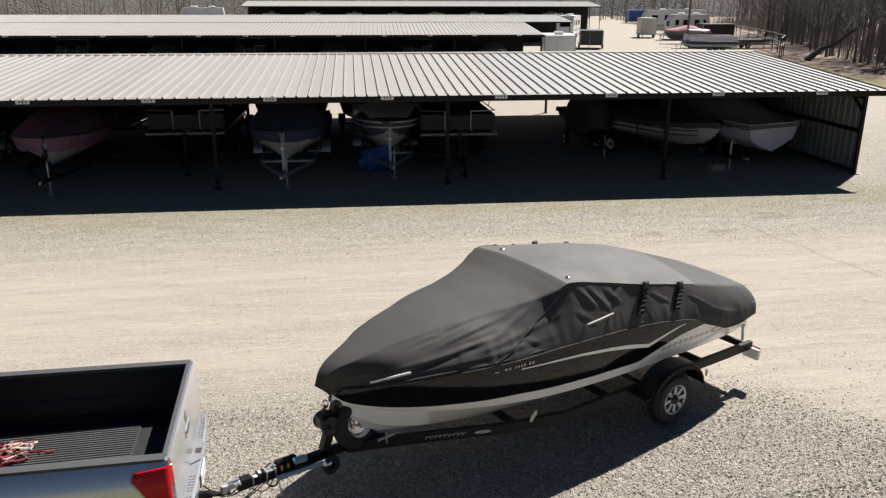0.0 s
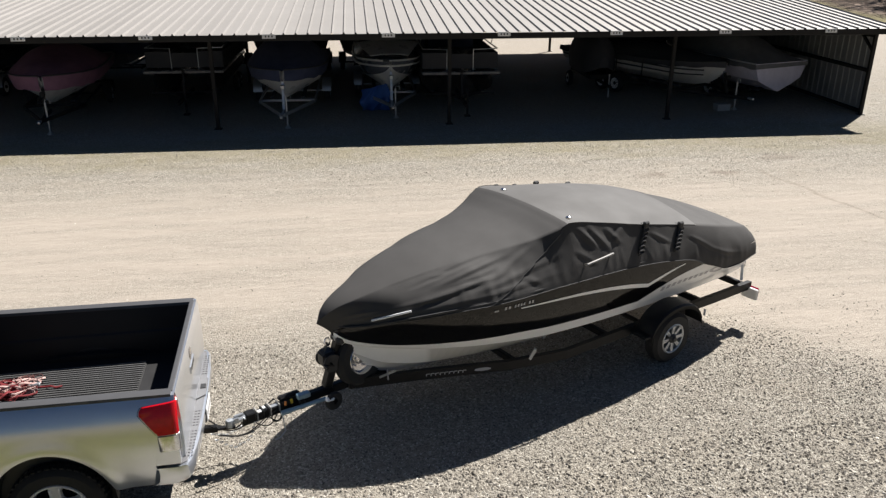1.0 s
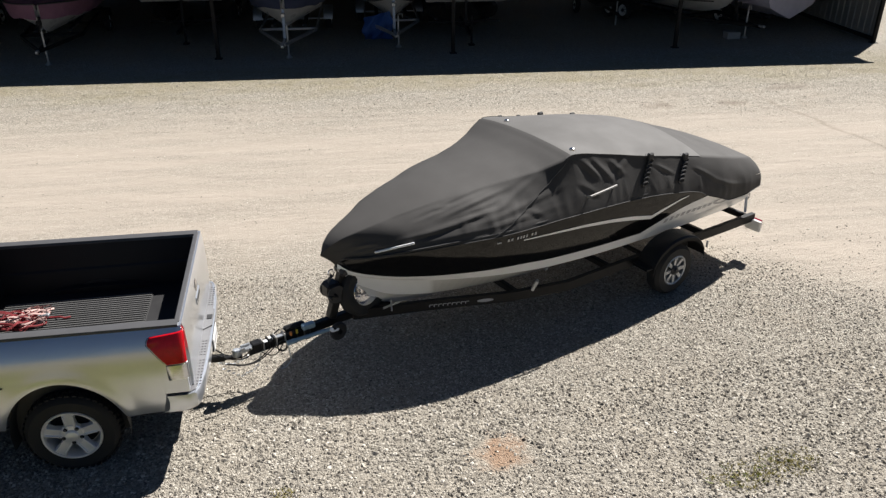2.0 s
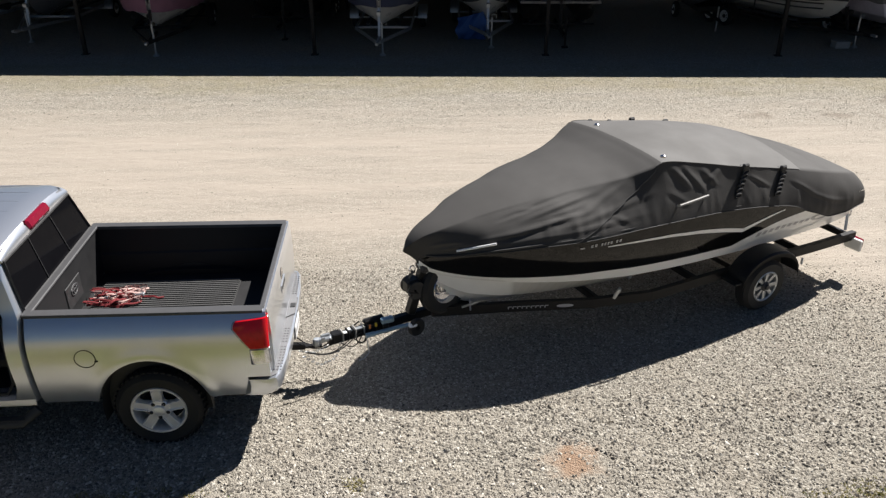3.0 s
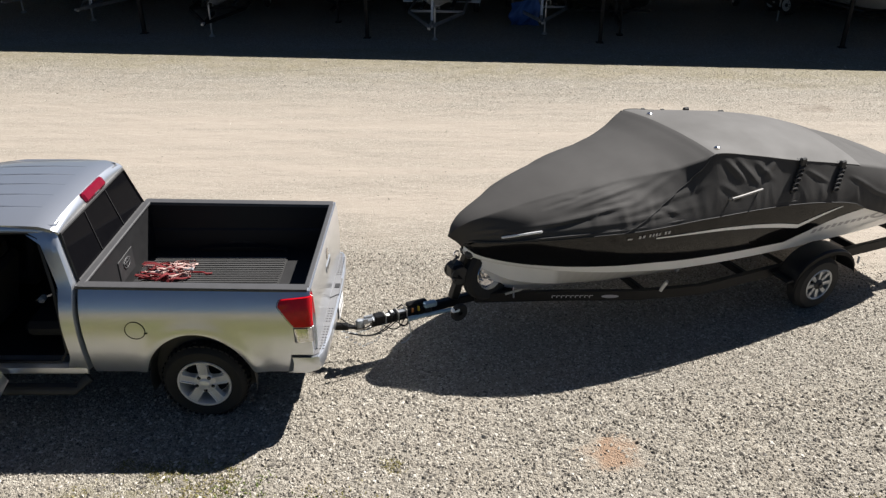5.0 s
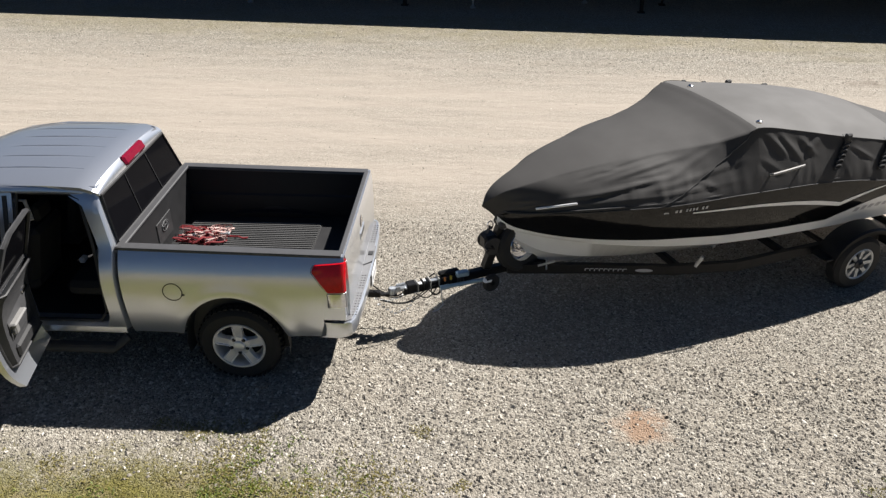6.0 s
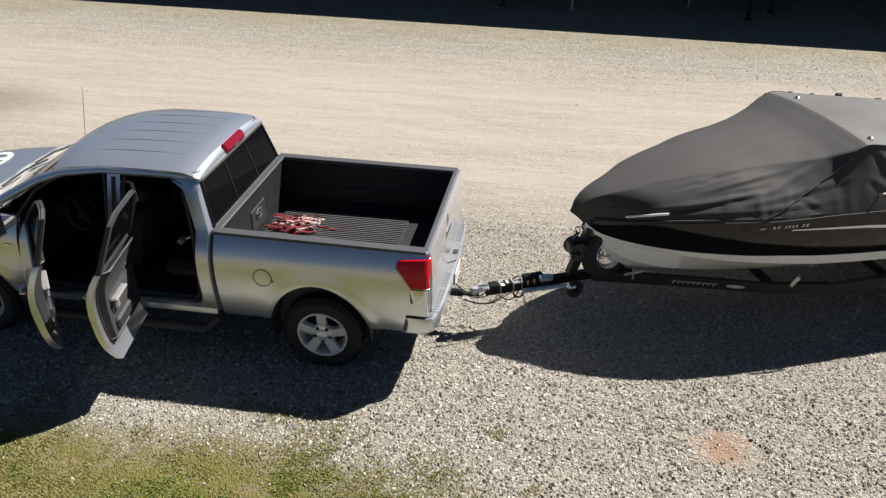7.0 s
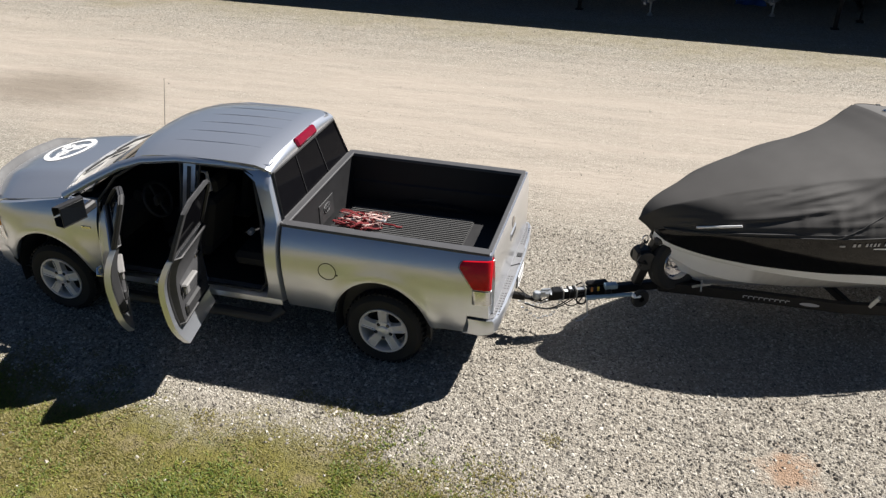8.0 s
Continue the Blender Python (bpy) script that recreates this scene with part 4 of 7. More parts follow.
    # near rear corner of the cab
    for sg in (-1, 1):
        s = Shape()
        rows = []
        for k in range(19):
            z = 0.58 + (1.935 - 0.58) * k / 18
            w = half_width(z) if z < 1.42 else lerp(z, (1.42, 1.80, 1.935), (half_width(1.42), 0.785, 0.70))
            back = -1.010 - max(0, z - 1.40) * 0.26
            fore = lerp(z, (0.58, 0.75, 1.40, 1.80, 1.85, 1.935), (-1.22, -1.15, -1.15, -1.27, -1.38, -1.5))
            rows.append([(fore, sg * (w - 0.05), z), (fore, sg * w, z), ((fore + back) / 2, sg * w, z), (back - 0.02, sg * w, z), (back, sg * (w - 0.03), z), (back, sg * (w - 0.12), z)])
        s.grid(rows)
        part("cab_corner", s, SILVER, truck, angle=50)
    # roof
    s = Shape()
    rows = []
    for k in range(15):
        x = -1.165 - 1.42 * k / 14
        zc = eased((-2.60, -2.45, -2.1, -1.6, -1.25, -1.16), (1.905, 1.955, 1.988, 1.998, 1.985, 1.955), x)
        row = []
        for j in range(-12, 13):
            u = j / 12
            row.append((x - 0.10 * (1 - u * u) * max(0, k - 10) / 4, u * 0.75, zc + 0.012 - 0.058 * abs(u) ** 3.0))
        rows.append(row)
    s.skin(rows, (0, 0, -0.03))
    roof = part("roof", s, SILVER, truck, "silver cab roof", angle=50)
    ri = Shape()
    for y in (-0.46, -0.23, 0.0, 0.23, 0.46):
        ri.tube([(x, y, z + 0.013 - 0.058 * (abs(y) / 0.75) ** 3.0) for x, z in ((-1.35, 1.985), (-1.5, 1.992), (-1.7, 1.996), (-1.95, 1.992), (-2.15, 1.983), (-2.28, 1.970))], 0.007, 6)
    part("roof_ribs", ri, SILVER, roof)
    part("headliner", Shape().box((-1.85, 0, 1.87), (1.1, 1.2, 0.02), 0.005), CABIN, truck)
    # third brake lamp
    bl = part("brake_light", Shape().box((-1.132, 0.05, 1.925), (0.07, 0.44, 0.10), 0.02, Matrix.Rotation(radians(-25), 3, "Y")), CRIMSON, truck, "high crimson brake lamp")
    part("cargo_lamp", Shape().box((-1.098, 0.05, 1.915), (0.012, 0.10, 0.035), 0.004, Matrix.Rotation(radians(-25), 3, "Y")), CLEARLENS, bl)
    for sg in (-1, 1):
        # gutter, A and B posts
        part("roof_rail", Shape().tube([(-1.17, sg * 0.70, 1.875), (-1.35, sg * 0.715, 1.905), (-1.6, sg * 0.728, 1.918), (-2.1, sg * 0.735, 1.912), (-2.5, sg * 0.745, 1.855), (-2.75, sg * 0.77, 1.77), (-3.05, sg * 0.82, 1.615), (-3.40, sg * 0.885, 1.42)], (0.02, 0.04, 0.044, 0.046, 0.048, 0.048, 0.046, 0.04), 10, flat=0.8), SILVER, truck)
        part("centre_post", Shape().skin([[(x, sg * w, z) for x in (-2.035, -1.905)] for z, w in ((0.60, 0.93), (1.05, 0.955), (1.42, 0.895), (1.68, 0.81), (1.90, 0.735))], (0, -sg * 0.07, 0)), SILVER if sg < 0 else CABIN, truck)
    part("post_seal", Shape().skin([[(x, -w - 0.004, z) for x in (-1.99, -1.95)] for z, w in ((0.75, 0.945), (1.05, 0.957), (1.42, 0.897), (1.68, 0.812), (1.85, 0.755))], (0, 0.01, 0)), BLACK_TRIM, truck)
    for nm, loop_ in (("front_seal", [(-2.97, 0.95, 0.66), (-2.95, 0.97, 1.05), (-2.98, 0.90, 1.42), (-2.80, 0.80, 1.66), (-2.55, 0.755, 1.81), (-2.35, 0.735, 1.87), (-2.08, 0.725, 1.88), (-2.055, 0.80, 1.68), (-2.05, 0.885, 1.42), (-2.05, 0.945, 1.05), (-2.05, 0.93, 0.66)]), ("rear_seal", [(-1.89, 0.93, 0.66), (-1.89, 0.945, 1.05), (-1.89, 0.885, 1.42), (-1.88, 0.80, 1.68), (-1.86, 0.725, 1.87), (-1.42, 0.725, 1.875), (-1.30, 0.745, 1.83), (-1.20, 0.88, 1.42), (-1.17, 0.955, 1.05), (-1.19, 0.94, 0.78), (-1.27, 0.93, 0.66)])):
        part(nm, Shape().tube([(x, -y - 0.004, z) for x, y, z in loop_], 0.016, 6, loop=True), BLACK_TRIM, truck, "black door seal")
    # glass
    ws = Shape()
    rows = []
    for k in range(7):
        t = k / 6
        row = []
        for j in range(-8, 9):
            u = j / 8
            row.append((-3.24 + 0.63 * t - 0.16 * (1 - u * u) * (1 - 0.55 * t), u * (0.83 - 0.13 * t), 1.43 + 0.39 * t + (0.03 + 0.07 * t) * (1 - u * u)))
        rows.append(row)
    ws.skin(rows, (0.004, 0, -0.006))
    part("windscreen", ws, DARKGLASS, truck, "dark windscreen", angle=60)
    # Cowl and strips coloured pale to imitate the bright reflection on the windscreen.
    part("cowl", Shape().skin([[(-3.22 - 0.16 * (1 - u * u) - d, u * 0.76, 1.41 + 0.045 * (1 - u * u) + h) for u in (q / 8 for q in range(-8, 9))] for d, h in ((-0.06, 0.05), (0.0, 0.028), (0.05, 0.026), (0.09, 0.008), (0.15, 0.014), (0.21, 0.010))], (0, 0, -0.02)), TRIM_LIGHT, truck, "cowl panel, pale grey for the glare at the windscreen base")
    for d, h in ((0.045, 0.026), (0.175, 0.012)):
        part("glare_strip", Shape().tube([(-3.22 - 0.16 * (1 - u * u) - d, u * 0.76, 1.42 + 0.035 * (1 - u * u) + h) for u in (q / 8 for q in range(-8, 9))], 0.010, 6), TRIM_LIGHT, truck, "pale strip of the windscreen glare")
    for a, b in (((-3.46, -0.45, 1.485), (-3.36, 0.15, 1.52)), ((-3.48, 0.10, 1.49), (-3.34, 0.62, 1.50))):
        part("wiper", Shape().tube([a, ((a[0] + b[0]) / 2 - 0.01, (a[1] + b[1]) / 2, (a[2] + b[2]) / 2 + 0.02), b], 0.011, 6), BLACK_TRIM, truck)
    rw = Shape()
    rw.skin([[(-1.005 - 0.108 * t, u * (0.80 - 0.085 * t), 1.44 + 0.41 * t) for u in (q / 6 for q in range(-6, 7))] for t in (0, 0.5, 1.0)], (-0.008, 0, 0))
    part("rear_window", rw, BLACKGLASS, truck, "dark tinted sliding rear window")
    for u in (-0.33, 0.33):
        part("window_bar", Shape().bar((-1.0, u * 0.80, 1.445), (-1.108, u * 0.715, 1.85), 0.010, 0.006, up=(1, 0, 0.3)), LINER, truck)
    part("window_surround", Shape().tube([(-1.0, -0.81, 1.43), (-1.112, -0.715, 1.855), (-1.112, 0.715, 1.855), (-1.0, 0.81, 1.43)], 0.017, 8, loop=True), BLACK_TRIM, truck)
    part("roof_header", Shape().skin([[(-1.112 - 0.052 * t + 0.022 * math.sin(math.pi * t), u * (0.73 + 0.02 * t), 1.855 + (0.112 - 0.058 * abs(u) ** 3.0) * t) for u in (q / 8 for q in range(-8, 9))] for t in (0, 0.35, 0.7, 1.0)], (-0.03, 0, 0)), SILVER, truck, angle=50)
    fw = Shape()
    fw.skin([[(x, 0.88, 1.42), (x + d, 0.745, 1.86)] for x, d in ((-3.0, 0.5), (-2.0, 0.0), (-1.3, 0.0))], (0, -0.006, 0))
    part("far_windows", fw, DARKGLASS, truck)
    # cabin fittings
    part("dashboard", Shape().skin([[(x, y, z) for x, z in ((-3.36, 1.36), (-3.05, 1.37), (-2.86, 1.30), (-2.80, 1.15), (-2.86, 0.95), (-3.05, 0.80))] for y in (-0.84, -0.4, 0.0, 0.4, 0.84)], (-0.03, 0, 0)), CABIN, truck)
    part("centre_console", Shape().box((-2.55, 0, 0.80), (0.75, 0.26, 0.36), 0.04), CABIN, truck)
    wheel_m = disc_axis((-2.66, -0.42, 1.24), (0.90, 0, 0.42))
    st = Shape()
    st.tube([wheel_m @ Vector((0.185 * math.cos(a), 0.185 * math.sin(a), 0)) for a in (2 * math.pi * k / 32 for k in range(32))], 0.016, 8, loop=True)
    st.box(wheel_m.translation, (0.05, 0.13, 0.11), 0.02)
    for a in (0.0, math.pi, -math.pi / 2):
        st.rod(wheel_m.translation, wheel_m @ Vector((0.18 * math.cos(a + math.pi / 2), 0.18 * math.sin(a + math.pi / 2), 0)), 0.014, n=6)
    part("steering_wheel", st, TRIM_GREY, truck, "grey steering wheel")
    for r in (0.0, 0.17):
        part("gauge", Shape().lathe([(0.0, 0.0), (0.055, 0.0), (0.06, 0.012)], disc_axis((-2.845, -0.50 + r, 1.30), (0.9, 0, 0.3)), 20), TRIM_GREY, truck)
    for y in (-0.42, 0.42):
        st = Shape()
        st.box((-2.22, y, 0.86), (0.52, 0.52, 0.16), 0.05)
        st.box((-1.97, y, 1.16), (0.15, 0.50, 0.60), 0.05, Matrix.Rotation(radians(14), 3, "Y"))
        st.box((-1.90, y, 1.54), (0.09, 0.26, 0.17), 0.035)
        part("front_seat", st, CABIN, truck, "dark fabric seat")
    bench = Shape()
    bench.box((-1.42, 0, 0.86), (0.48, 1.5, 0.16), 0.05)
    bench.box((-1.16, 0, 1.16), (0.14, 1.5, 0.60), 0.05, Matrix.Rotation(radians(10), 3, "Y"))
    part("rear_bench", bench, CABIN, truck)
    part("seat_box", Shape().box((-1.45, -0.30, 1.0), (0.16, 0.2, 0.10), 0.02), TRIM_LIGHT, truck, "pale box on the bench")
    part("seat_parcel", Shape().box((-1.62, -0.40, 0.99), (0.06, 0.09, 0.06), 0.015), DECAL, truck, "white parcel on the bench")
    part("seat_bag", Shape().box((-1.42, -0.05, 0.99), (0.2, 0.22, 0.12), 0.05), STRAP_RED, truck, "small red bag on the bench")
    part("grab_handle", Shape().tube([(-1.90, -0.74, 1.77), (-1.90, -0.72, 1.79), (-1.82, -0.72, 1.79), (-1.80, -0.72, 1.60), (-1.88, -0.74, 1.58)], 0.018, 8), TRIM_LIGHT, truck, "pale grab handle")
    belt_ = Shape().tube([(-1.93, -0.83, 1.62), (-1.92, -0.87, 1.35), (-1.92, -0.88, 0.95)], 0.014, 6, flat=0.3)
    part("seat_belt", belt_, TRIM_GREY, truck)
    # running board and aerial
    part("side_step", Shape().tube([(-3.0, -0.95, 0.50), (-2.9, -1.03, 0.42), (-1.15, -1.03, 0.42), (-1.04, -0.95, 0.50)], 0.055, 12, flat=0.75), BLACK_TRIM, truck, "black tubular side step")
    for x in (-2.6, -1.4):
        part("step_pad", Shape().box((x, -1.035, 0.464), (0.55, 0.07, 0.010), 0.004), BLACK_TRIM, truck)
    part("aerial", Shape().rod((-3.37, 0.83, 1.40), (-3.22, 0.805, 2.12), 0.0035, 0.002, n=6), BLACK_TRIM, truck)
    part("wing_badge", Shape().box((-3.12, -half_width(1.16) - 0.004, 1.15), (0.11, 0.006, 0.03), 0.002), CHROME, truck)
    for sg in (1,):
        mm = part("wing_mirror", Shape().box((-2.86, 1.14, 1.44), (0.13, 0.24, 0.21), 0.035), BLACK_TRIM, truck)
        part("mirror_arm", Shape().box((-2.86, 0.98, 1.42), (0.08, 0.16, 0.08), 0.02), BLACK_TRIM, mm)
    build_door(truck, "front_door", -2.985, 50, 1.03, [(0.02, 1.41), (0.20, 1.58), (0.45, 1.75), (0.68, 1.85), (0.90, 1.87), (0.955, 1.82), (0.975, 1.41)], "open front door seen from inside", mirror=True)
    build_door(truck, "rear_door", -1.925, 79, 0.80, [(0.02, 1.41), (0.03, 1.82), (0.10, 1.87), (0.50, 1.865), (0.62, 1.80), (0.74, 1.41)], "open rear door showing grey inner trim")
    return truck


build_truck()


def build_straps():
    heap = thing("ratchet_straps", "tangled heap of red and pale ratchet straps on the bed mat", "straps", pose(-0.62, 0.22, 0.905))
    rng = random.Random(5)
    for k in range(22):
        s = Shape()
        pts = []
        cx, cy = rng.uniform(-0.16, 0.18), rng.uniform(-0.12, 0.14)
        ra, rb, tw = rng.uniform(0.05, 0.15), rng.uniform(0.025, 0.07), rng.uniform(-0.5, 0.5)
        for j in range(34):
            a = j * 0.34
            wob = 1 + 0.25 * math.sin(2.3 * a + k)
            x, y = ra * wob * math.cos(a), rb * wob * math.sin(a * 1.1 + 0.5)
            pts.append((cx + x * math.cos(tw) - y * math.sin(tw), cy + x * math.sin(tw) + y * math.cos(tw), 0.015 + 0.045 * (0.5 + 0.5 * math.sin(a * 1.7 + k)) + 0.0025 * k))
        s.tube(pts, 0.0085, 6, flat=0.25)
        part("strap", s, STRAP_RED if k % 2 else STRAP_PALE, heap)
    tail = Shape().tube([(0.15 + 0.05 * j, 0.05 + 0.02 * math.sin(j), 0.01 + 0.01 * math.sin(2 * j)) for j in range(7)], 0.011, 6, flat=0.3)
    part("strap", tail, STRAP_RED, heap)
    for x, y in ((0.22, 0.02), (-0.12, -0.02)):
        s = Shape()
        s.box((x, y, 0.06), (0.10, 0.05, 0.03), 0.006)
        s.rod((x - 0.04, y - 0.03, 0.07), (x - 0.04, y + 0.03, 0.07), 0.012, n=8)
        part("ratchet", s, GALV, heap, "steel ratchet buckle")


build_straps()


# ---- covered boat and its trailer ----
RIG = pose(1.40, 0.0, 0.0, 0, 0, 23.9)


def build_main_boat():
    boat = thing("motorboat", "black and white runabout under a fitted charcoal canvas cover", "boat", RIG)
    SC = (0.99, 1.10, 1.32, 1.62, 2.10, 2.75, 3.45, 4.30, 5.20, 5.80, 6.45, 6.90)
    S_ = (1.12, 1.20, 1.39, 1.65, 2.10, 2.75, 3.45, 4.30, 5.20, 5.80, 6.45, 6.90)
    B_ = (0.02, 0.17, 0.35, 0.54, 0.75, 0.93, 1.0, 1.04, 1.07, 1.08, 1.05, 0.98)
    G_ = (1.23, 1.255, 1.295, 1.359, 1.42, 1.462, 1.488, 1.479, 1.382, 1.244, 1.173, 1.185)
    CB = (0.01, 0.08, 0.18, 0.31, 0.52, 0.72, 0.82, 0.87, 0.89, 0.89, 0.87, 0.82)
    CZ = (1.10, 1.035, 0.975, 0.93, 0.885, 0.835, 0.785, 0.76, 0.75, 0.75, 0.75, 0.75)
    KZ = (1.085, 0.90, 0.68, 0.48, 0.39, 0.38, 0.38, 0.39, 0.39, 0.39, 0.39, 0.39)
    val = lambda tab, s: eased(S_, tab, s)
    N = 60
    ss = [S_[0] + (S_[-1] - S_[0]) * (k / N) ** 1.25 for k in range(N + 1)]

    def side(s, t, off=0.0):
        """A place on the near topside: t 0 at the chine, 1 at the gunwale."""
        b0, b1, z0, z1 = val(CB, s), val(B_, s), val(CZ, s), val(G_, s)
        y = b0 + (b1 - b0) * (t ** 0.8) + 0.02 * math.sin(math.pi * t)
        return s, -(y + off), z0 + (z1 - z0) * t

    for sg in (1, -1):
        up, lo = Shape(), Shape()
        up.grid([[(q[0], q[1] * sg, q[2]) for q in (side(s, t / 8) for t in range(9))] for s in ss])
        part("topside", up, GEL_BLACK, boat, "glossy black topside", angle=50)
        rows = []
        for s in ss:
            b0, z0, zk = val(CB, s), val(CZ, s), val(KZ, s)
            rise = 0.05 + 0.07 * min(1, max(0, (s - 1.7) / 1.3))
            t_ = rise / max(0.12, val(G_, s) - z0)
            q1, q2 = side(s, t_, 0.006), side(s, t_ * 0.5, 0.008)
            rows.append([(s, q1[1] * sg, q1[2]), (s, q2[1] * sg, q2[2]), (s, -sg * (b0 + 0.016), z0 - 0.005), (s, -sg * (b0 - 0.03), z0 - 0.02), (s, -sg * b0 * 0.66, z0 + (zk - z0) * 0.52), (s, -sg * b0 * 0.60, z0 + (zk - z0) * 0.54), (s, -sg * b0 * 0.30, z0 + (zk - z0) * 0.80), (s, 0, zk)])
        lo.grid(rows)
        part("hull_bottom", lo, GEL_WHITE, boat, "white hull bottom", angle=40)
        rr = Shape().tube([(s, sg * (val(B_, s) + 0.006), val(G_, s) - 0.01) for s in ss if s < 5.3], 0.012, 8)
        part("rub_rail", rr, COVER_TRIM, boat)
    tr = Shape()
    s = S_[-1]
    tr.add([(s, c, z) for c, z in ((-0.96, 1.16), (-0.82, 0.76), (0, 0.39), (0.82, 0.76), (0.96, 1.16))], [(0, 1, 2, 3, 4)])
    part("transom", tr, GEL_WHITE, boat)
    # stripes on both topsides
    for sg in (1, -1):
        line = Shape()
        pts = [(2.88, 0.72), (3.30, 0.70), (3.70, 0.68), (4.12, 0.63), (4.48, 0.56), (4.78, 0.49), (5.05, 0.65), (5.36, 0.83)]
        path = []
        for (s0, t0), (s1, t1) in zip(pts, pts[1:]):
            path += [(s0 + (s1 - s0) * k / 6, t0 + (t1 - t0) * k / 6) for k in range(6)]
        path.append(pts[-1])
        rows = []
        for k, (s, t) in enumerate(path):
            w = 0.020 + 0.055 * min(k / 24, 1) if k < 31 else 0.078 - 0.055 * (k - 31) / 11
            rows.append([(q[0], q[1] * sg, q[2]) for q in (side(s, t - w / 2, 0.006), side(s, t, 0.007), side(s, t + w / 2, 0.006))])
        line.grid(rows)
        part("pinstripe", line, GEL_WHITE, boat, "thin white stripe")
        wing = Shape()
        rows = []
        for k in range(25):
            s = 4.62 + 2.27 * k / 24
            top = min(1.0, max(0.08, 0.12 + (s - 4.62) * 0.62))
            rows.append([(q[0], q[1] * sg, q[2]) for q in (side(s, 0.0 + top * j / 5, 0.005) for j in range(6))])
        wing.grid(rows)
        part("stern_graphic", wing, GEL_WHITE, boat, "white stern graphic")
        name_ = Shape()
        for k in range(9):
            s0 = 5.05 + 0.095 * k
            t0 = 0.24 + 0.024 * k
            name_.grid([[(q[0], q[1] * sg, q[2]) for q in (side(s0 + o + (0.02 if t else 0), t0 + 0.03 + t * 0.09, 0.008) for o in (0, 0.06))] for t in (0, 1)])
        cs, ct = 6.07, 0.54
        name_.grid([[(q[0], q[1] * sg, q[2]) for q in (side(cs + r * 0.16 * math.cos(a), ct + r * 0.10 * math.sin(a), 0.009) for r in (0.55, 1.0))] for a in (2 * math.pi * k / 24 for k in range(25))])
        tagged(part("maker_mark", name_, GEL_GREY, boat, "grey lettering as plain bars"), kind="stuff")
        reg = Shape()
        for k, (o, w) in enumerate(((0.0, 0.10), (0.16, 0.05), (0.22, 0.05), (0.32, 0.04), (0.37, 0.04), (0.42, 0.04), (0.47, 0.04), (0.56, 0.045), (0.615, 0.05))):
            s0 = 2.56 + o * 0.72
            z = 0.76 + 0.02 * o
            reg.grid([[(q[0], q[1] * sg, q[2]) for q in (side(s0 + u, z + t * (0.055 if k else 0.03), 0.007) for u in (0, w * 0.5))] for t in (0, 1)])
        tagged(part("registration_mark", reg, GEL_GREY, boat, "small pale bars"), kind="stuff")
    # the cover
    CS = (0.955, 1.02, 1.14, 1.40, 1.80, 2.30, 2.85, 3.25, 3.50, 3.62, 4.05, 4.60, 5.20, 5.80, 6.40, 6.80, 6.96)
    CW = (0.01, 0.06, 0.12, 0.20, 0.30, 0.41, 0.55, 0.69, 0.785, 0.80, 0.84, 0.92, 0.98, 0.97, 0.90, 0.82, 0.74)
    CT = (1.28, 1.375, 1.46, 1.555, 1.66, 1.755, 1.84, 1.92, 2.01, 2.05, 1.98, 1.87, 1.75, 1.62, 1.47, 1.37, 1.31)
    CC = (1.28, 1.385, 1.475, 1.57, 1.685, 1.795, 1.89, 1.975, 2.06, 2.10, 2.11, 2.05, 1.945, 1.77, 1.54, 1.42, 1.35)
    M = 220
    rng = random.Random(3)
    folds = [(rng.uniform(1.2, 6.8), rng.uniform(0.05, 0.16), rng.uniform(-0.8, 0.8), rng.uniform(0.4, 1.0)) for _ in range(46)] + [(rng.uniform(2.25, 3.75), rng.uniform(0.040, 0.065), rng.uniform(-0.5, 0.9), rng.uniform(0.06, 0.16)) for _ in range(26)]
    # long drawn creases on the near side: start, run along the boat and up the side, depth, width
    creases = [(1.25, 0.25, 1.6, 0.25, 0.014, 0.05), (1.5, 0.12, 1.9, 0.10, 0.012, 0.035), (2.0, 0.55, 0.9, 0.30, 0.016, 0.05), (2.2, 0.20, 1.3, 0.35, 0.010, 0.05), (3.25, 0.95, -0.9, -0.75, 0.012, 0.05), (3.7, 0.92, 0.25, -0.45, 0.020, 0.045), (3.85, 0.95, 0.3, -0.6, 0.018, 0.04), (4.1, 0.9, 0.2, -0.4, 0.016, 0.04), (4.35, 0.95, -0.2, -0.45, 0.014, 0.035), (4.75, 0.8, 0.35, -0.35, 0.014, 0.04), (5.4, 0.7, 0.5, -0.3, 0.012, 0.05), (5.7, 0.45, 0.8, -0.15, 0.014, 0.05), (3.6, 0.5, 0.3, -0.3, 0.012, 0.04), (2.9, 0.35, 0.25, -0.25, 0.012, 0.035), (1.78, 0.70, 0.95, 0.26, -0.016, 0.040), (2.05, 0.80, 0.18, 0.02, 0.014, 0.035), (1.15, 0.55, 0.35, -0.25, 0.022, 0.05), (1.2, 0.30, 0.5, -0.1, 0.020, 0.04), (1.75, 0.30, 0.55, 0.05, 0.018, 0.03), (2.0, 0.42, 0.7, 0.12, -0.018, 0.035)]
    rows = []
    for i in range(M + 1):
        s = CS[0] + (CS[-1] - CS[0]) * i / M
        se = min(max(s, 0.995), 6.90)
        b, g = eased(SC, B_, se) + 0.03, eased(SC, G_, se) - 0.035 - 0.12 * max(0, 1 - (s - 0.95) / 0.4)
        g -= 0.14 * min(1, max(0, (s - 5.5) / 0.6))
        if s > 6.90:
            b = b - (s - 6.90) * 0.6
        w, zt, zc = eased(CS, CW, s), eased(CS, CT, s), eased(CS, CC, s)
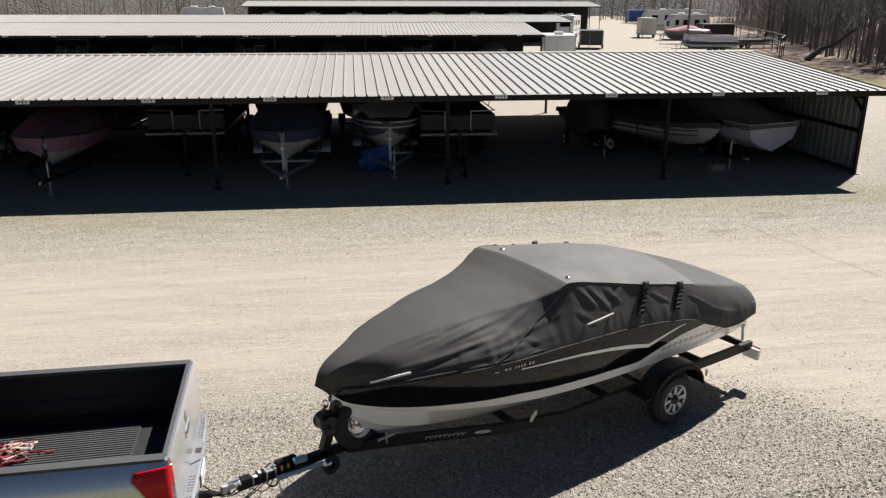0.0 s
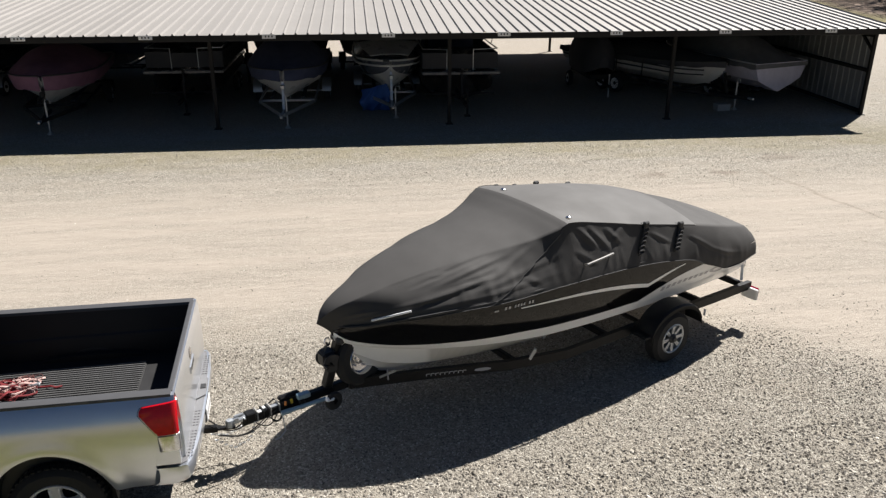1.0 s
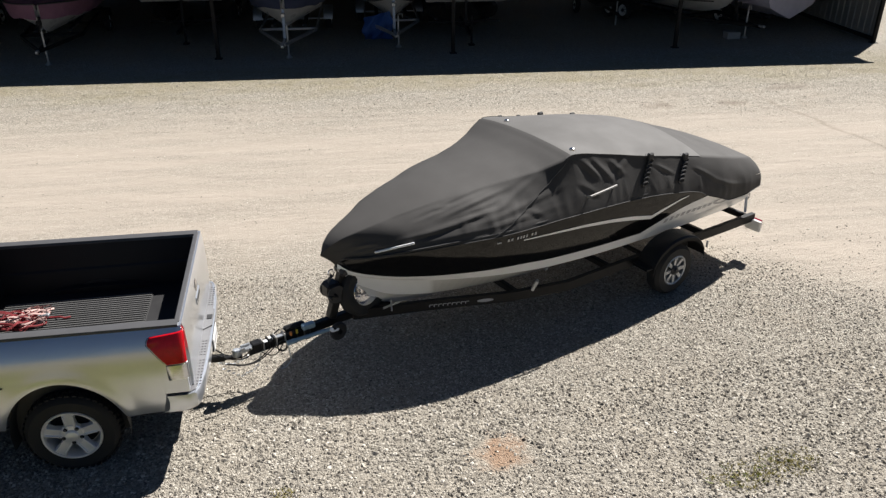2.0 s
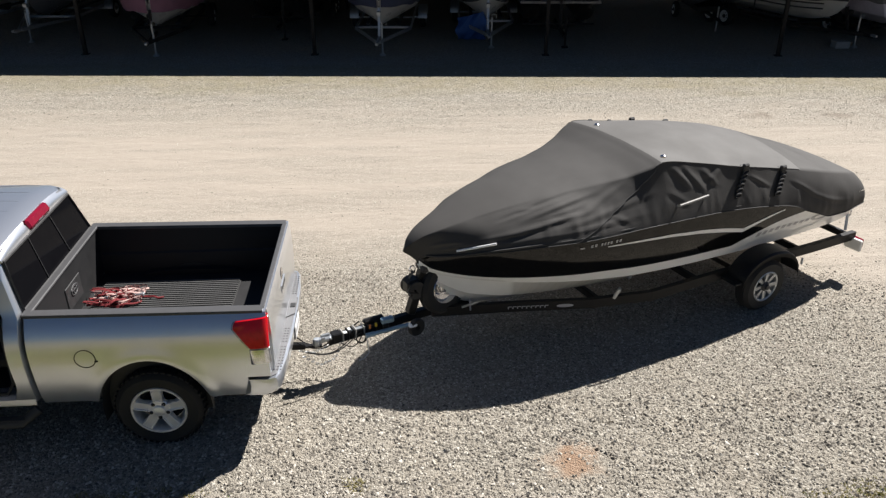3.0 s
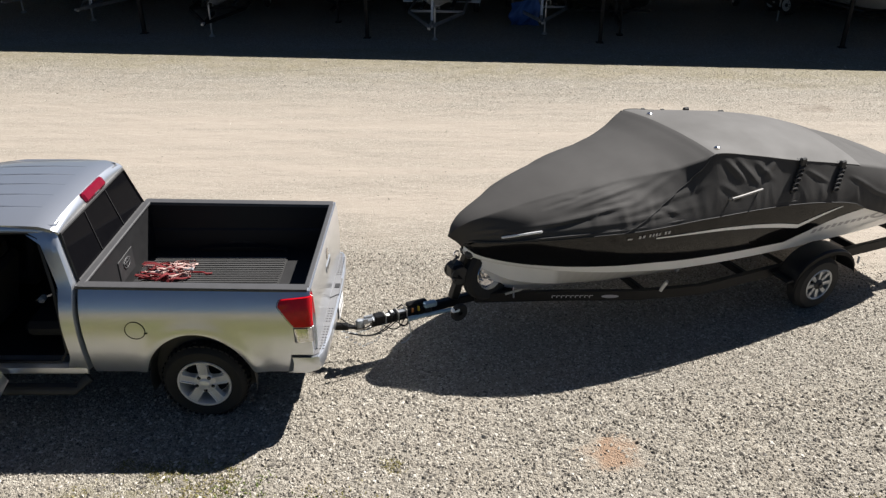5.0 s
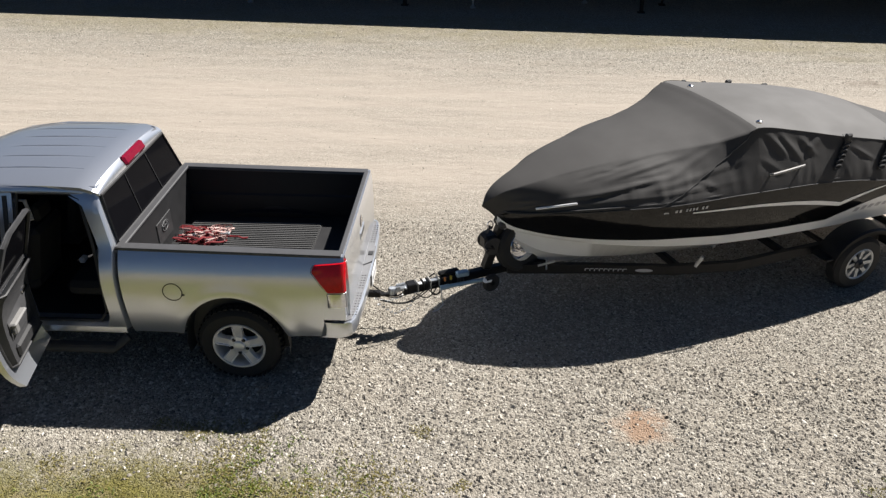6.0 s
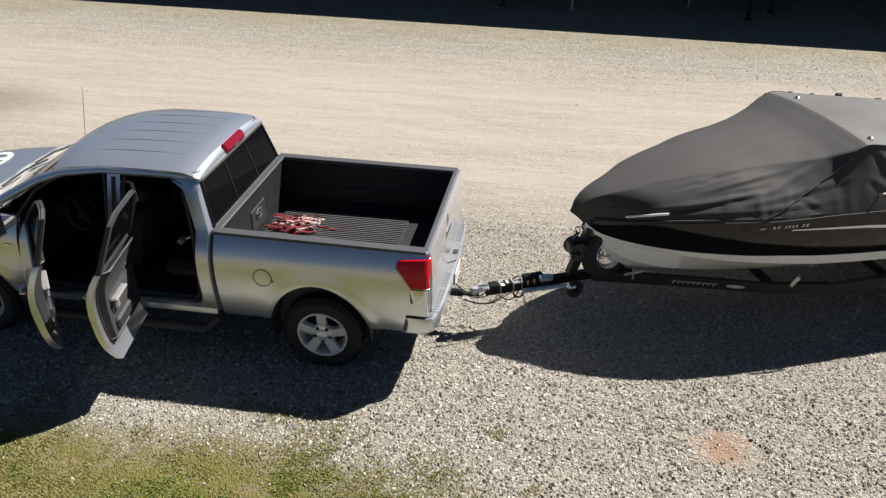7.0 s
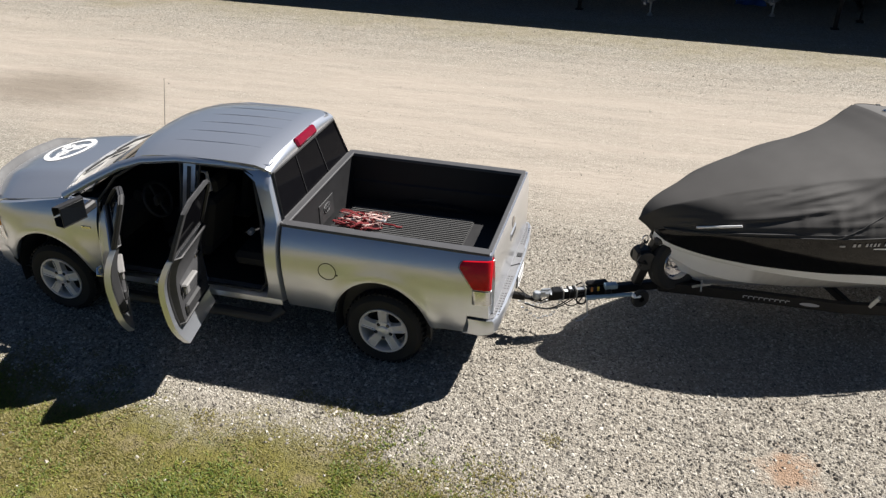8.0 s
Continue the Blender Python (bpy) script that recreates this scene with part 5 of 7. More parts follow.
        if s < 1.02:
            b = b * (s - 0.95) / 0.07
        w = min(w, b * 0.86)
        half = []
        n1, n2 = 26, 20
        for j in range(n1 + 1):
            t = j / n1
            # skirt to the panel's edge: a slack curve, bulging out below and hollow above
            bow_ = 0.16 * (1 - min(1, max(0, (s - 2.6) / 1.2)))
            aft = min(1, max(0, (s - 2.5) / 1.2))
            y = (1 - aft) * (b + (w - b) * t**1.16) + aft * (w + (b - w) * (1 - t) ** 1.05)
            stern = min(1, max(0, (s - 5.2) / 0.8))
            y += stern * (w + (b - w) * (1 - t**2.4) - y)
            z = g + (zt - g) * (t ** 0.92) + bow_ * math.sin(math.pi * t) * (zt - g)
            y *= 1 - 0.45 * (1 - t) * math.exp(-((s - 0.955) / 0.35))
            half.append([s + 0.19 * (1 - t) ** 1.2 * math.exp(-((s - 0.955) / 0.30)), y, z, t])
        for j in range(1, n2 + 1):
            t = j / n2
            half.append([s, w * (1 - t), zt + (zc - zt) * (1 - (1 - t) ** 2.0), 1 + t])
        row = []
        for sg in (-1, 1):
            seq = half if sg < 0 else half[-2::-1]
            for q in seq:
                x, y, z, t = q
                if sg < 0 and t < 1:
                    # the canvas lies slacker on the lee side
                    z -= 0.4 * bow_ * math.sin(math.pi * t) * (zt - g)
                d = 0.0
                for fs, fw, lean, amp in folds:
                    e = (x - fs - lean * 0.25 * (t - 0.2)) / (fw * 0.35)
                    if abs(e) < 3 and t < 0.95:
                        d += amp * 0.006 * math.exp(-e * e) * math.exp(-((t - 0.22) / 0.28) ** 2)
                for fs, ft, dx, dt, amp, wd in creases:
                    u_ = ((x - fs) * dx + (t - ft) * dt) / (dx * dx + dt * dt)
                    if 0 < u_ < 1 and sg < 0:
                        e = ((x - fs) * dt - (t - ft) * dx) / math.hypot(dx, dt) / wd
                        if abs(e) < 3:
                            d += 0.75 * amp * (math.exp(-e * e) - 0.6 * math.exp(-((e - 1.3) ** 2))) * math.sin(math.pi * u_)
                nz = noise.noise(Vector((x * 2.1, y * 2.1 * sg + 7, z * 2.1))) * 0.010 + noise.noise(Vector((x * 5.5, y * 5.5 * sg, z * 5.5))) * 0.004
                amp_t = 1.0 if t < 1 else 0.45
                row.append((x, sg * (y + d + nz * amp_t), z + (nz * amp_t + (0.3 + 0.9 * max(0.0, min(t, 1.0) - 0.4)) * d)))
        rows.append(row)
    cv = Shape()
    n1 = 26
    front = [k for k, r in enumerate(rows) if r[0][0] >= 3.60][0]
    edge_a, edge_b = n1, len(rows[0]) - 1 - n1
    cv.grid(rows[: front + 1])
    back = [k for k, r in enumerate(rows) if r[0][0] >= 5.62][0]
    cv.grid([r[: edge_a + 1] for r in rows[front : back + 1]])
    cv.grid([r[edge_b:] for r in rows[front : back + 1]])
    cv.grid(rows[back:])
    for r in (rows[0], rows[-1]):
        cv.add(r, [tuple(range(len(r)))])
    cover = part("canvas_cover", cv, COVER, boat, "charcoal fitted canvas cover", angle=60)
    part("top_panel", Shape().grid([r[edge_a : edge_b + 1] for r in rows[front : back + 1]]), PANEL, cover, "grey top panel, paler for the sun on it", angle=60)
    hem = Shape()
    for col in (0, -1):
        hem.tube([(r[col][0], r[col][1] * 1.004, r[col][2]) for r in rows[2:-1]], 0.005, 6)
    part("hem", hem, COVER_TRIM, cover, "black elastic hem")
    wel = Shape()
    for col in (n1, len(rows[0]) - 1 - n1):
        wel.tube([Vector(r[col]) + Vector((0, 0, 0.003)) for r in rows[front:back]], 0.0035, 6)
    part("welt", wel, COVER, cover, "seam round the top panel")

    def on_cover(s, col):
        i = min(range(len(rows)), key=lambda k: abs(rows[k][5][0] - s))
        return Vector(rows[i][col])

    last = len(rows[0]) - 1
    # sewn seam from the corner of the top panel forward to the hem
    for sg in (0, 1):
        sm = []
        for k in range(24):
            u = k / 23
            cf = n1 * (1 - u) ** 1.25
            c = int(cf)
            r = rows[min(range(len(rows)), key=lambda i: abs(rows[i][n1][0] - (3.58 - 1.10 * u)))]
            a_, b_ = (Vector(r[k_ if not sg else last - k_]) for k_ in (c, min(c + 1, n1)))
            sm.append(a_.lerp(b_, cf - c) + Vector((0, -0.004 if not sg else 0.004, 0.003)))
        part("seam", Shape().tube(sm, 0.0045, 5), COVER_TRIM, cover, "sewn seam across the canvas")
    for k, col, big in ((front + 4, 29, 1), (front + 4, 57, 1), (front + 10, last - 27, 0), (front + 22, last - 27, 0)):
        q = Vector(rows[k][col])
        if big:
            part("snap_vent", Shape().lathe([(0.034, -0.004), (0.032, 0.010), (0.018, 0.020), (0.0, 0.022)], Matrix.Translation(q), 16), CHROME, cover, "small chrome vent button")
        else:
            part("buckle", Shape().box(q, (0.05, 0.04, 0.03), 0.008), COVER_TRIM, cover, "black strap buckle")
    for s in (4.70, 5.30):
        for sg in (0, 1):
            i = min(range(len(rows)), key=lambda k: abs(rows[k][5][0] - s))
            cols = [c for c in range(6, n1 + 2)]
            st = Shape()
            seq = [Vector(rows[i - int(6 * max(0, (n1 - c) / 20))][c if not sg else last - c]) for c in cols]
            out = Vector((0, -1 if not sg else 1, 0.25)) * 0.012
            st.skin([[q + out + Vector((dx, 0, 0)) for dx in (-0.03, 0.03)] for q in seq], (0, 0.006 if not sg else -0.006, 0))
            strap = part("strap", st, COVER_TRIM, cover, "black webbing strap")
            part("buckle", Shape().box(seq[-2] + out * 1.8, (0.085, 0.05, 0.085), 0.014), COVER_TRIM, strap)
            for c in range(2, len(seq) - 3, 3):
                part("strap_loop", Shape().tube([seq[c] + out * 1.6 + Vector((0.045 * math.cos(w), 0, 0.022 * math.sin(w))) for w in (2 * math.pi * j / 10 for j in range(10))], 0.010, 5, loop=True), COVER_TRIM, strap)
    # grab rail and bow cleat that come through the cover
    for sg in (-1, 1):
        gr = Shape()
        a, c = on_cover(3.72, 6 if sg < 0 else last - 6), on_cover(4.10, 9 if sg < 0 else last - 9)
        o = Vector((0, sg * 0.05, 0.02))
        gr.tube([a, a + o * 0.8, a.lerp(c, 0.5) + o, c + o, c], 0.013, 8)
        part("grab_rail", gr, TRIM_LIGHT, boat, "chrome grab rail")
        bc_ = Shape()
        a, c = on_cover(1.40, 4 if sg < 0 else last - 4), on_cover(1.72, 5 if sg < 0 else last - 5)
        o = Vector((0, sg * 0.022, 0.012))
        bc_.tube([a + o * 0.4, a + o, c + o, c + o * 0.4], 0.013, 8)
        part("bow_rail", bc_, GEL_WHITE, boat, "white bow handle")
    part("tow_eye", Shape().tube([(1.06 + 0.03 * math.cos(a), 0, 1.04 + 0.045 * math.sin(a)) for a in (2 * math.pi * k / 16 for k in range(16))], 0.010, 6, loop=True), CHROME, boat)
    part("stern_eye", Shape().tube([(6.93, -0.85 + 0.02 * math.cos(a), 0.80 + 0.05 * math.sin(a)) for a in (2 * math.pi * k / 16 for k in range(16))], 0.010, 6, loop=True), CHROME, boat)
    sd = Shape()
    sd.box((7.0, 0, 0.55), (0.22, 0.2, 0.5), 0.05)
    sd.lathe([(0.02, 0.0), (0.15, 0.02), (0.15, 0.03), (0.02, 0.05)], disc_axis((7.12, 0, 0.42), (1, 0, 0)), 12)
    part("stern_drive", sd, BLACK_TRIM, boat, "black stern drive")
    return boat


def trailer_wheel(parent, c, sg, r=0.33, rim=0.185, width=0.2, rim_mat=None):
    m = disc_axis(c, (0, sg, 0))
    h = width / 2
    w = part("wheel", Shape().lathe([(rim, -h + 0.02), (rim + 0.02, -h), (r - 0.04, -h), (r, -h + 0.04), (r, h - 0.04), (r - 0.04, h), (rim + 0.02, h), (rim, h - 0.015)], m, 40), TYRE, parent, "black trailer tyre")
    rm = rim_mat or ALLOY
    part("rim", Shape().lathe([(rim + 0.012, h - 0.004), (rim, h + 0.003), (rim - 0.014, h - 0.006), (rim - 0.02, h - 0.05), (rim - 0.05, h - 0.06)], m, 40), rm, w, "silver spoked rim")
    sp = Shape()
    for k in range(8):
        q = m @ Matrix.Rotation(2 * math.pi * k / 8, 4, "Z")
        sp.add([q @ Vector(a) for a in ((0.04, -0.018, h - 0.02), (0.04, 0.018, h - 0.02), (rim - 0.015, 0.024, h - 0.008), (rim - 0.015, -0.024, h - 0.008), (0.04, -0.018, h - 0.045), (0.04, 0.018, h - 0.045), (rim - 0.015, 0.024, h - 0.035), (rim - 0.015, -0.024, h - 0.035))], [(0, 1, 2, 3), (0, 4, 5, 1), (1, 5, 6, 2), (3, 2, 6, 7), (0, 3, 7, 4), (7, 6, 5, 4)])
    part("spokes", sp, rm, w)
    part("hub", Shape().lathe([(0.06, h - 0.05), (0.06, h - 0.01), (0.035, h + 0.01), (0.03, h + 0.03), (0.0, h + 0.032)], m, 20), BLACK_TRIM, w)
    part("barrel_shade", Shape().lathe([(0.0, h - 0.075), (rim - 0.01, h - 0.075)], m, 24), TYRE, w)
    return w


def build_main_trailer():
    tr = thing("boat_trailer", "black single-axle boat trailer with silver spoked wheels and folded jack", "trailer", RIG)
    K = TRAILER_BLACK
    part("tongue", Shape().bar((0.08, 0, 0.455), (1.75, 0, 0.50), 0.085, 0.10, b=0.012), K, tr, "black tongue beam")
    cp = Shape()
    cp.box((0.04, 0, 0.485), (0.20, 0.07, 0.05), 0.012)
    cp.lathe([(0.0, 0.045), (0.03, 0.04), (0.042, 0.02), (0.042, -0.03)], pose(-0.04, 0, 0.475), 18)
    cp.box((0.06, 0.012, 0.525), (0.10, 0.022, 0.024), 0.006)
    cp.box((0.02, -0.03, 0.515), (0.05, 0.016, 0.03), 0.005)
    cp.rod((0.10, -0.055, 0.50), (0.10, 0.055, 0.50), 0.010, n=8)
    part("coupler", cp, GALV, tr, "bright zinc coupler")
    for o, mt_, w in ((0.17, K, 0.10), (0.295, K, 0.02), (0.35, K, 0.018), (0.56, K, 0.10), (0.70, K, 0.06)):
        part("tongue_band", Shape().box((o, 0, 0.470 + 0.02 * o), (w, 0.10, 0.115), 0.01), mt_, tr)
    for o, w, d in ((0.26, 0.045, -0.022), (0.325, 0.032, 0.018), (0.41, 0.14, -0.01)):
        part("tongue_label", Shape().box((o, d, 0.515), (w, 0.045, 0.006), 0.002), DECAL if w < 0.1 else GALV, tr, "white sticker" if w < 0.1 else "bare metal plate")
    for o, d, mt_ in ((0.53, -0.055, AMBER), (0.60, -0.05, CAP_YELLOW)):
        part("valve_cap", Shape().rod((o, d, 0.50), (o, d, 0.545), 0.014, 0.012, n=10), mt_, tr)
    part("brake_actuator", Shape().box((0.60, 0.02, 0.555), (0.24, 0.07, 0.05), 0.02), K, tr)
    part("tool_tray", Shape().box((0.73, -0.05, 0.545), (0.14, 0.07, 0.06), 0.01), TOOL_BLUE, tr)
    for sg in (-1, 1):
        ch = Shape()
        pts = [(0.20, sg * 0.05, 0.42), (0.10, sg * 0.12, 0.30), (-0.06, sg * 0.12, 0.27), (-0.20, sg * 0.06, 0.38)]
        for k in range(12):
            t = k / 11 * 3
            i = min(int(t), 2)
            a, b = Vector(pts[i]), Vector(pts[i + 1])
            q = a.lerp(b, t - i)
            ch.tube([q + Vector((0.016 * math.cos(w), 0.009 * math.sin(w) * (1 if k % 2 else 0.2), 0.009 * math.sin(w) * (0.2 if k % 2 else 1))) for w in (2 * math.pi * j / 10 for j in range(10))], 0.004, 5, loop=True)
        part("safety_chain", ch, GALV, tr)
    part("wiring", Shape().tube([(0.45, 0.04, 0.56), (0.25, 0.10, 0.40), (0.05, 0.14, 0.30), (-0.10, 0.20, 0.36), (-0.22, 0.18, 0.50)], 0.007, 6), K, tr)
    for k, (x0, y0, z0, x1, y1, z1, dip) in enumerate(((0.30, -0.06, 0.44, -0.16, -0.05, 0.42, 0.12), (0.36, -0.07, 0.46, -0.20, -0.12, 0.47, 0.15), (0.26, 0.05, 0.44, -0.22, 0.10, 0.46, 0.17), (0.44, -0.06, 0.45, 0.20, -0.07, 0.43, 0.12), (0.52, -0.06, 0.45, 0.34, -0.07, 0.44, 0.10))):
        part("cable", Shape().tube([(x0 + (x1 - x0) * u, y0 + (y1 - y0) * u - 0.04 * math.sin(math.pi * u), z0 + (z1 - z0) * u - 0.55 * dip * math.sin(math.pi * u)) for u in (j / 12 for j in range(13))], 0.006, 6), K, tr)
    for o in (0.235, 0.375, 0.47):
        part("tape_band", Shape().box((o, 0, 0.468 + 0.02 * o), (0.016, 0.098, 0.112), 0.004), TRIM_LIGHT, tr)
    part("hose_loop", Shape().tube([(0.42 + 0.05 * math.cos(a), -0.07, 0.42 + 0.06 * math.sin(a)) for a in (2 * math.pi * k / 20 for k in range(20))], 0.007, 6, loop=True), K, tr)
    # swing jack folded along the tongue
    jk = part("jack", Shape().rod((0.47, -0.10, 0.455), (0.94, -0.14, 0.475), 0.022, n=12), TOOL_BLUE, tr, "zinc swing jack folded flat")
    part("jack_sleeve", Shape().rod((0.46, -0.10, 0.454), (0.56, -0.108, 0.458), 0.027, n=12), TOOL_BLUE, jk)
    part("jack_bracket", Shape().box((0.70, -0.07, 0.47), (0.06, 0.07, 0.11), 0.01), K, jk)
    part("jack_crank", Shape().tube([(0.47, -0.10, 0.45), (0.462, -0.12, 0.44), (0.47, -0.15, 0.27), (0.40, -0.18, 0.24), (0.34, -0.19, 0.24)], 0.008, 6), GALV, jk)
    jw = part("jack_wheel", Shape().lathe([(0.03, -0.03), (0.09, -0.03), (0.10, -0.015), (0.10, 0.015), (0.09, 0.03), (0.03, 0.03)], disc_axis((1.02, -0.16, 0.43), (0.2, -1, 0)), 24), TYRE, jk)
    part("wheel_fork", Shape().box((0.97, -0.165, 0.475), (0.10, 0.085, 0.05), 0.02), GEL_WHITE, jk, "pale plastic wheel fork")
    # winch stand
    ws = Shape()
    ws.bar((1.02, 0, 0.52), (1.20, 0, 1.06), 0.09, 0.10, up=(0, 1, 0), b=0.01)
    ws.bar((1.42, 0, 0.54), (1.17, 0, 0.92), 0.05, 0.05, up=(0, 1, 0), b=0.008)
    post = part("winch_stand", ws, K, tr, "black winch stand")
    part("winch", Shape().box((1.05, 0, 0.86), (0.16, 0.18, 0.17), 0.03), K, post)
    part("winch_drum", Shape().lathe([(0.0, -0.10), (0.10, -0.10), (0.10, -0.085), (0.05, -0.08), (0.05, 0.08), (0.10, 0.085), (0.10, 0.10), (0.0, 0.10)], disc_axis((1.06, 0, 0.83), (0, 1, 0)), 24), BLACK_TRIM, post)
    part("winch_handle", Shape().tube([(1.04, -0.10, 0.84), (1.04, -0.16, 0.84), (0.93, -0.17, 0.88), (0.93, -0.25, 0.89)], 0.012, 8), K, post)
    part("bow_roller", Shape().lathe([(0.0, -0.10), (0.03, -0.10), (0.055, -0.06), (0.035, 0.0), (0.055, 0.06), (0.03, 0.10), (0.0, 0.10)], disc_axis((1.18, 0, 1.05), (0, 1, 0)), 20), BLACK_TRIM, post, "black rubber bow roller")
    part("winch_strap", Shape().skin([[(1.0, y, 0.92), (1.06, y, 1.03)] for y in (-0.025, 0.025)], (0.004, 0, 0)), COVER_TRIM, post)
    sw = disc_axis((1.40, -0.02, 0.76), (0.25, -1, 0.15))
    spare = part("spare_wheel", Shape().lathe([(0.17, -0.07), (0.20, -0.085), (0.27, -0.08), (0.30, -0.04), (0.30, 0.04), (0.27, 0.08), (0.20, 0.085), (0.17, 0.07)], sw, 36), TYRE, tr, "spare wheel under the bow")
    part("rim", Shape().lathe([(0.18, 0.07), (0.172, 0.078), (0.16, 0.06), (0.14, 0.03), (0.07, 0.02), (0.06, 0.045), (0.0, 0.05)], sw, 28), CHROME, spare, "bright rim")
    for k in range(5):
        q = sw @ Vector((0.10 * math.cos(k * 1.257), 0.10 * math.sin(k * 1.257), 0.02))
        part("wheel_nut", Shape().rod(q, q + sw.to_3x3() @ Vector((0, 0, 0.03)), 0.012, n=6), CHROME, spare)
    part("ladder_bracket", Shape().bar((1.54, -0.22, 0.56), (1.72, -0.26, 0.60), 0.016, 0.018), GALV, tr)
    part("ladder_bracket", Shape().bar((1.60, -0.30, 0.55), (1.66, -0.18, 0.60), 0.016, 0.018), GALV, tr)
    # frame
    for sg in (-1, 1):
        s = Shape()
        pts = [(1.25, sg * 0.05, 0.50), (2.05, sg * 0.36, 0.50), (2.9, sg * 0.72, 0.50), (3.6, sg * 0.90, 0.50), (5.6, sg * 0.92, 0.50), (6.35, sg * 0.98, 0.535), (6.86, sg * 1.02, 0.565)]
        rows = []
        for k, q in enumerate(pts):
            rows.append([(q[0], q[1] + dy, q[2] + dz) for dy, dz in ((-0.032, -0.055), (0.032, -0.055), (0.032, 0.055), (-0.032, 0.055))])
        s.grid(rows, True)
        s.add(rows[0], [(0, 1, 2, 3)]).add(rows[-1], [(0, 1, 2, 3)])
        rail = part("frame_rail", s, K, tr, "black frame rail", smooth=False)
        mk = Shape()
        for k in range(9):
            f0 = -0.03 + 0.055 * k
            f1 = f0 + 0.040
            p0, p1 = Vector(pts[1]), Vector(pts[2])
            for f_a, f_b, dz0, dz1 in ((f0 + 0.008, f1 + 0.008, 0.008, 0.017), (f0, f0 + 0.012, -0.015, 0.012)):
                a, b = p0.lerp(p1, f_a), p0.lerp(p1, f_b)
                mk.add([(a.x, a.y + sg * 0.036, a.z + dz0), (b.x, b.y + sg * 0.036, b.z + dz0), (b.x, b.y + sg * 0.036, b.z + dz1), (a.x, a.y + sg * 0.036, a.z + dz1)], [(0, 1, 2, 3)])
        q = Vector(pts[1]).lerp(Vector(pts[2]), 0.66)
        d = (Vector(pts[2]) - Vector(pts[1])).normalized()
        mk.add([q + Vector((0, sg * 0.037, 0)) + d * 0.095 * math.cos(a) + Vector((0, 0, 0.020 * math.sin(a))) for a in (2 * math.pi * k / 18 for k in range(18))], [tuple(range(18))])
        tagged(part("maker_mark", mk, GEL_GREY, rail, "white lettering as plain bars", tidy=False), kind="stuff")
        fd = Shape()
        rows = []
        for k in range(15):
            a = math.pi * (0.02 + 0.96 * k / 14)
            x, z = 5.16 - 0.47 * math.cos(a), 0.40 + 0.40 * math.sin(a) ** 0.8
            rows.append([(x, sg * 0.96, z), (x, sg * 1.20, z), (x, sg * 1.225, z - 0.02), (x, sg * 1.225, z - 0.06)])
        fd.skin(rows, (0, 0, -0.008))
        fen = part("fender", fd, K, tr, "black fender")
        part("fender_step", Shape().box((4.66, sg * 1.08, 0.50), (0.12, 0.24, 0.03), 0.006), K, fen)
        part("fender_stay", Shape().bar((5.66, sg * 0.92, 0.50), (5.66, sg * 1.18, 0.47), 0.04, 0.04), K, fen)
        part("side_reflector", Shape().box((5.68, sg * 1.205, 0.56), (0.012, 0.03, 0.09), 0.004), DECAL, fen)
        trailer_wheel(tr, (5.16, sg * 1.08, 0.33), sg, rim_mat=GALV)
        part("bunk", Shape().bar((3.4, sg * 0.50, 0.64), (6.75, sg * 0.50, 0.64), 0.11, 0.05, b=0.01), COVER_TRIM, tr, "carpeted bunk")
        for x in (3.6, 5.0, 6.5):
            part("bunk_bracket", Shape().box((x, sg * 0.50, 0.575), (0.05, 0.08, 0.09), 0.006), GALV, tr)
        lt = part("tail_light", Shape().box((6.90, sg * 1.04, 0.47), (0.06, 0.20, 0.13), 0.01), CRIMSON, tr, "dark red trailer lamp")
        part("light_back", Shape().box((6.84, sg * 1.06, 0.465), (0.05, 0.23, 0.15), 0.01), SIGN, lt, "dusty buff lamp bracket")
        part("guide_board", Shape().bar((3.15, sg * 0.80, 0.54), (3.19, sg * 0.84, 0.66), 0.06, 0.03), GALV, tr)
        part("tie_down", Shape().bar((6.82, sg * 0.92, 0.60), (6.88, sg * 0.86, 0.80), 0.035, 0.006), DECAL, tr, "pale transom tie-down strap")
    for x, w in ((3.0, 0.72), (4.3, 0.9), (6.0, 0.94), (6.80, 1.02)):
        part("cross_member", Shape().box((x, 0, 0.50 + (0.05 if x > 6.5 else 0)), (0.06, 2 * w, 0.08), 0.008), K, tr)
    part("axle", Shape().rod((5.16, -1.0, 0.33), (5.16, 1.0, 0.33), 0.032, n=10), K, tr)
    return tr


build_main_boat()
build_main_trailer()


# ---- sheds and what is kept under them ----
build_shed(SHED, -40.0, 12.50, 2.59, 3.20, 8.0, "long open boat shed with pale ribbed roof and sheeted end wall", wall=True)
build_shed(SHED @ pose(-8, 35.9, 0, 0, 0, -1.5), -70.0, 19.2, 2.80, 3.46, 8.0, "second open storage shed with pale ribbed roof", signs=3.2, detail=False, shade_sheet=True)
build_shed(SHED @ pose(-8, 75.8, 0, 0, 0, -1.0), -90.0, 32.3, 2.80, 3.48, 8.0, "third open storage shed with pale roof", signs=0, detail=False, shade_sheet=True)
build_shed(SHED @ pose(0, 113.8, 0), -20.3, 40.2, 4.45, 5.25, 8.0, "tall open shed for motorhomes with pale roof", signs=0, detail=False, shade_sheet=True)

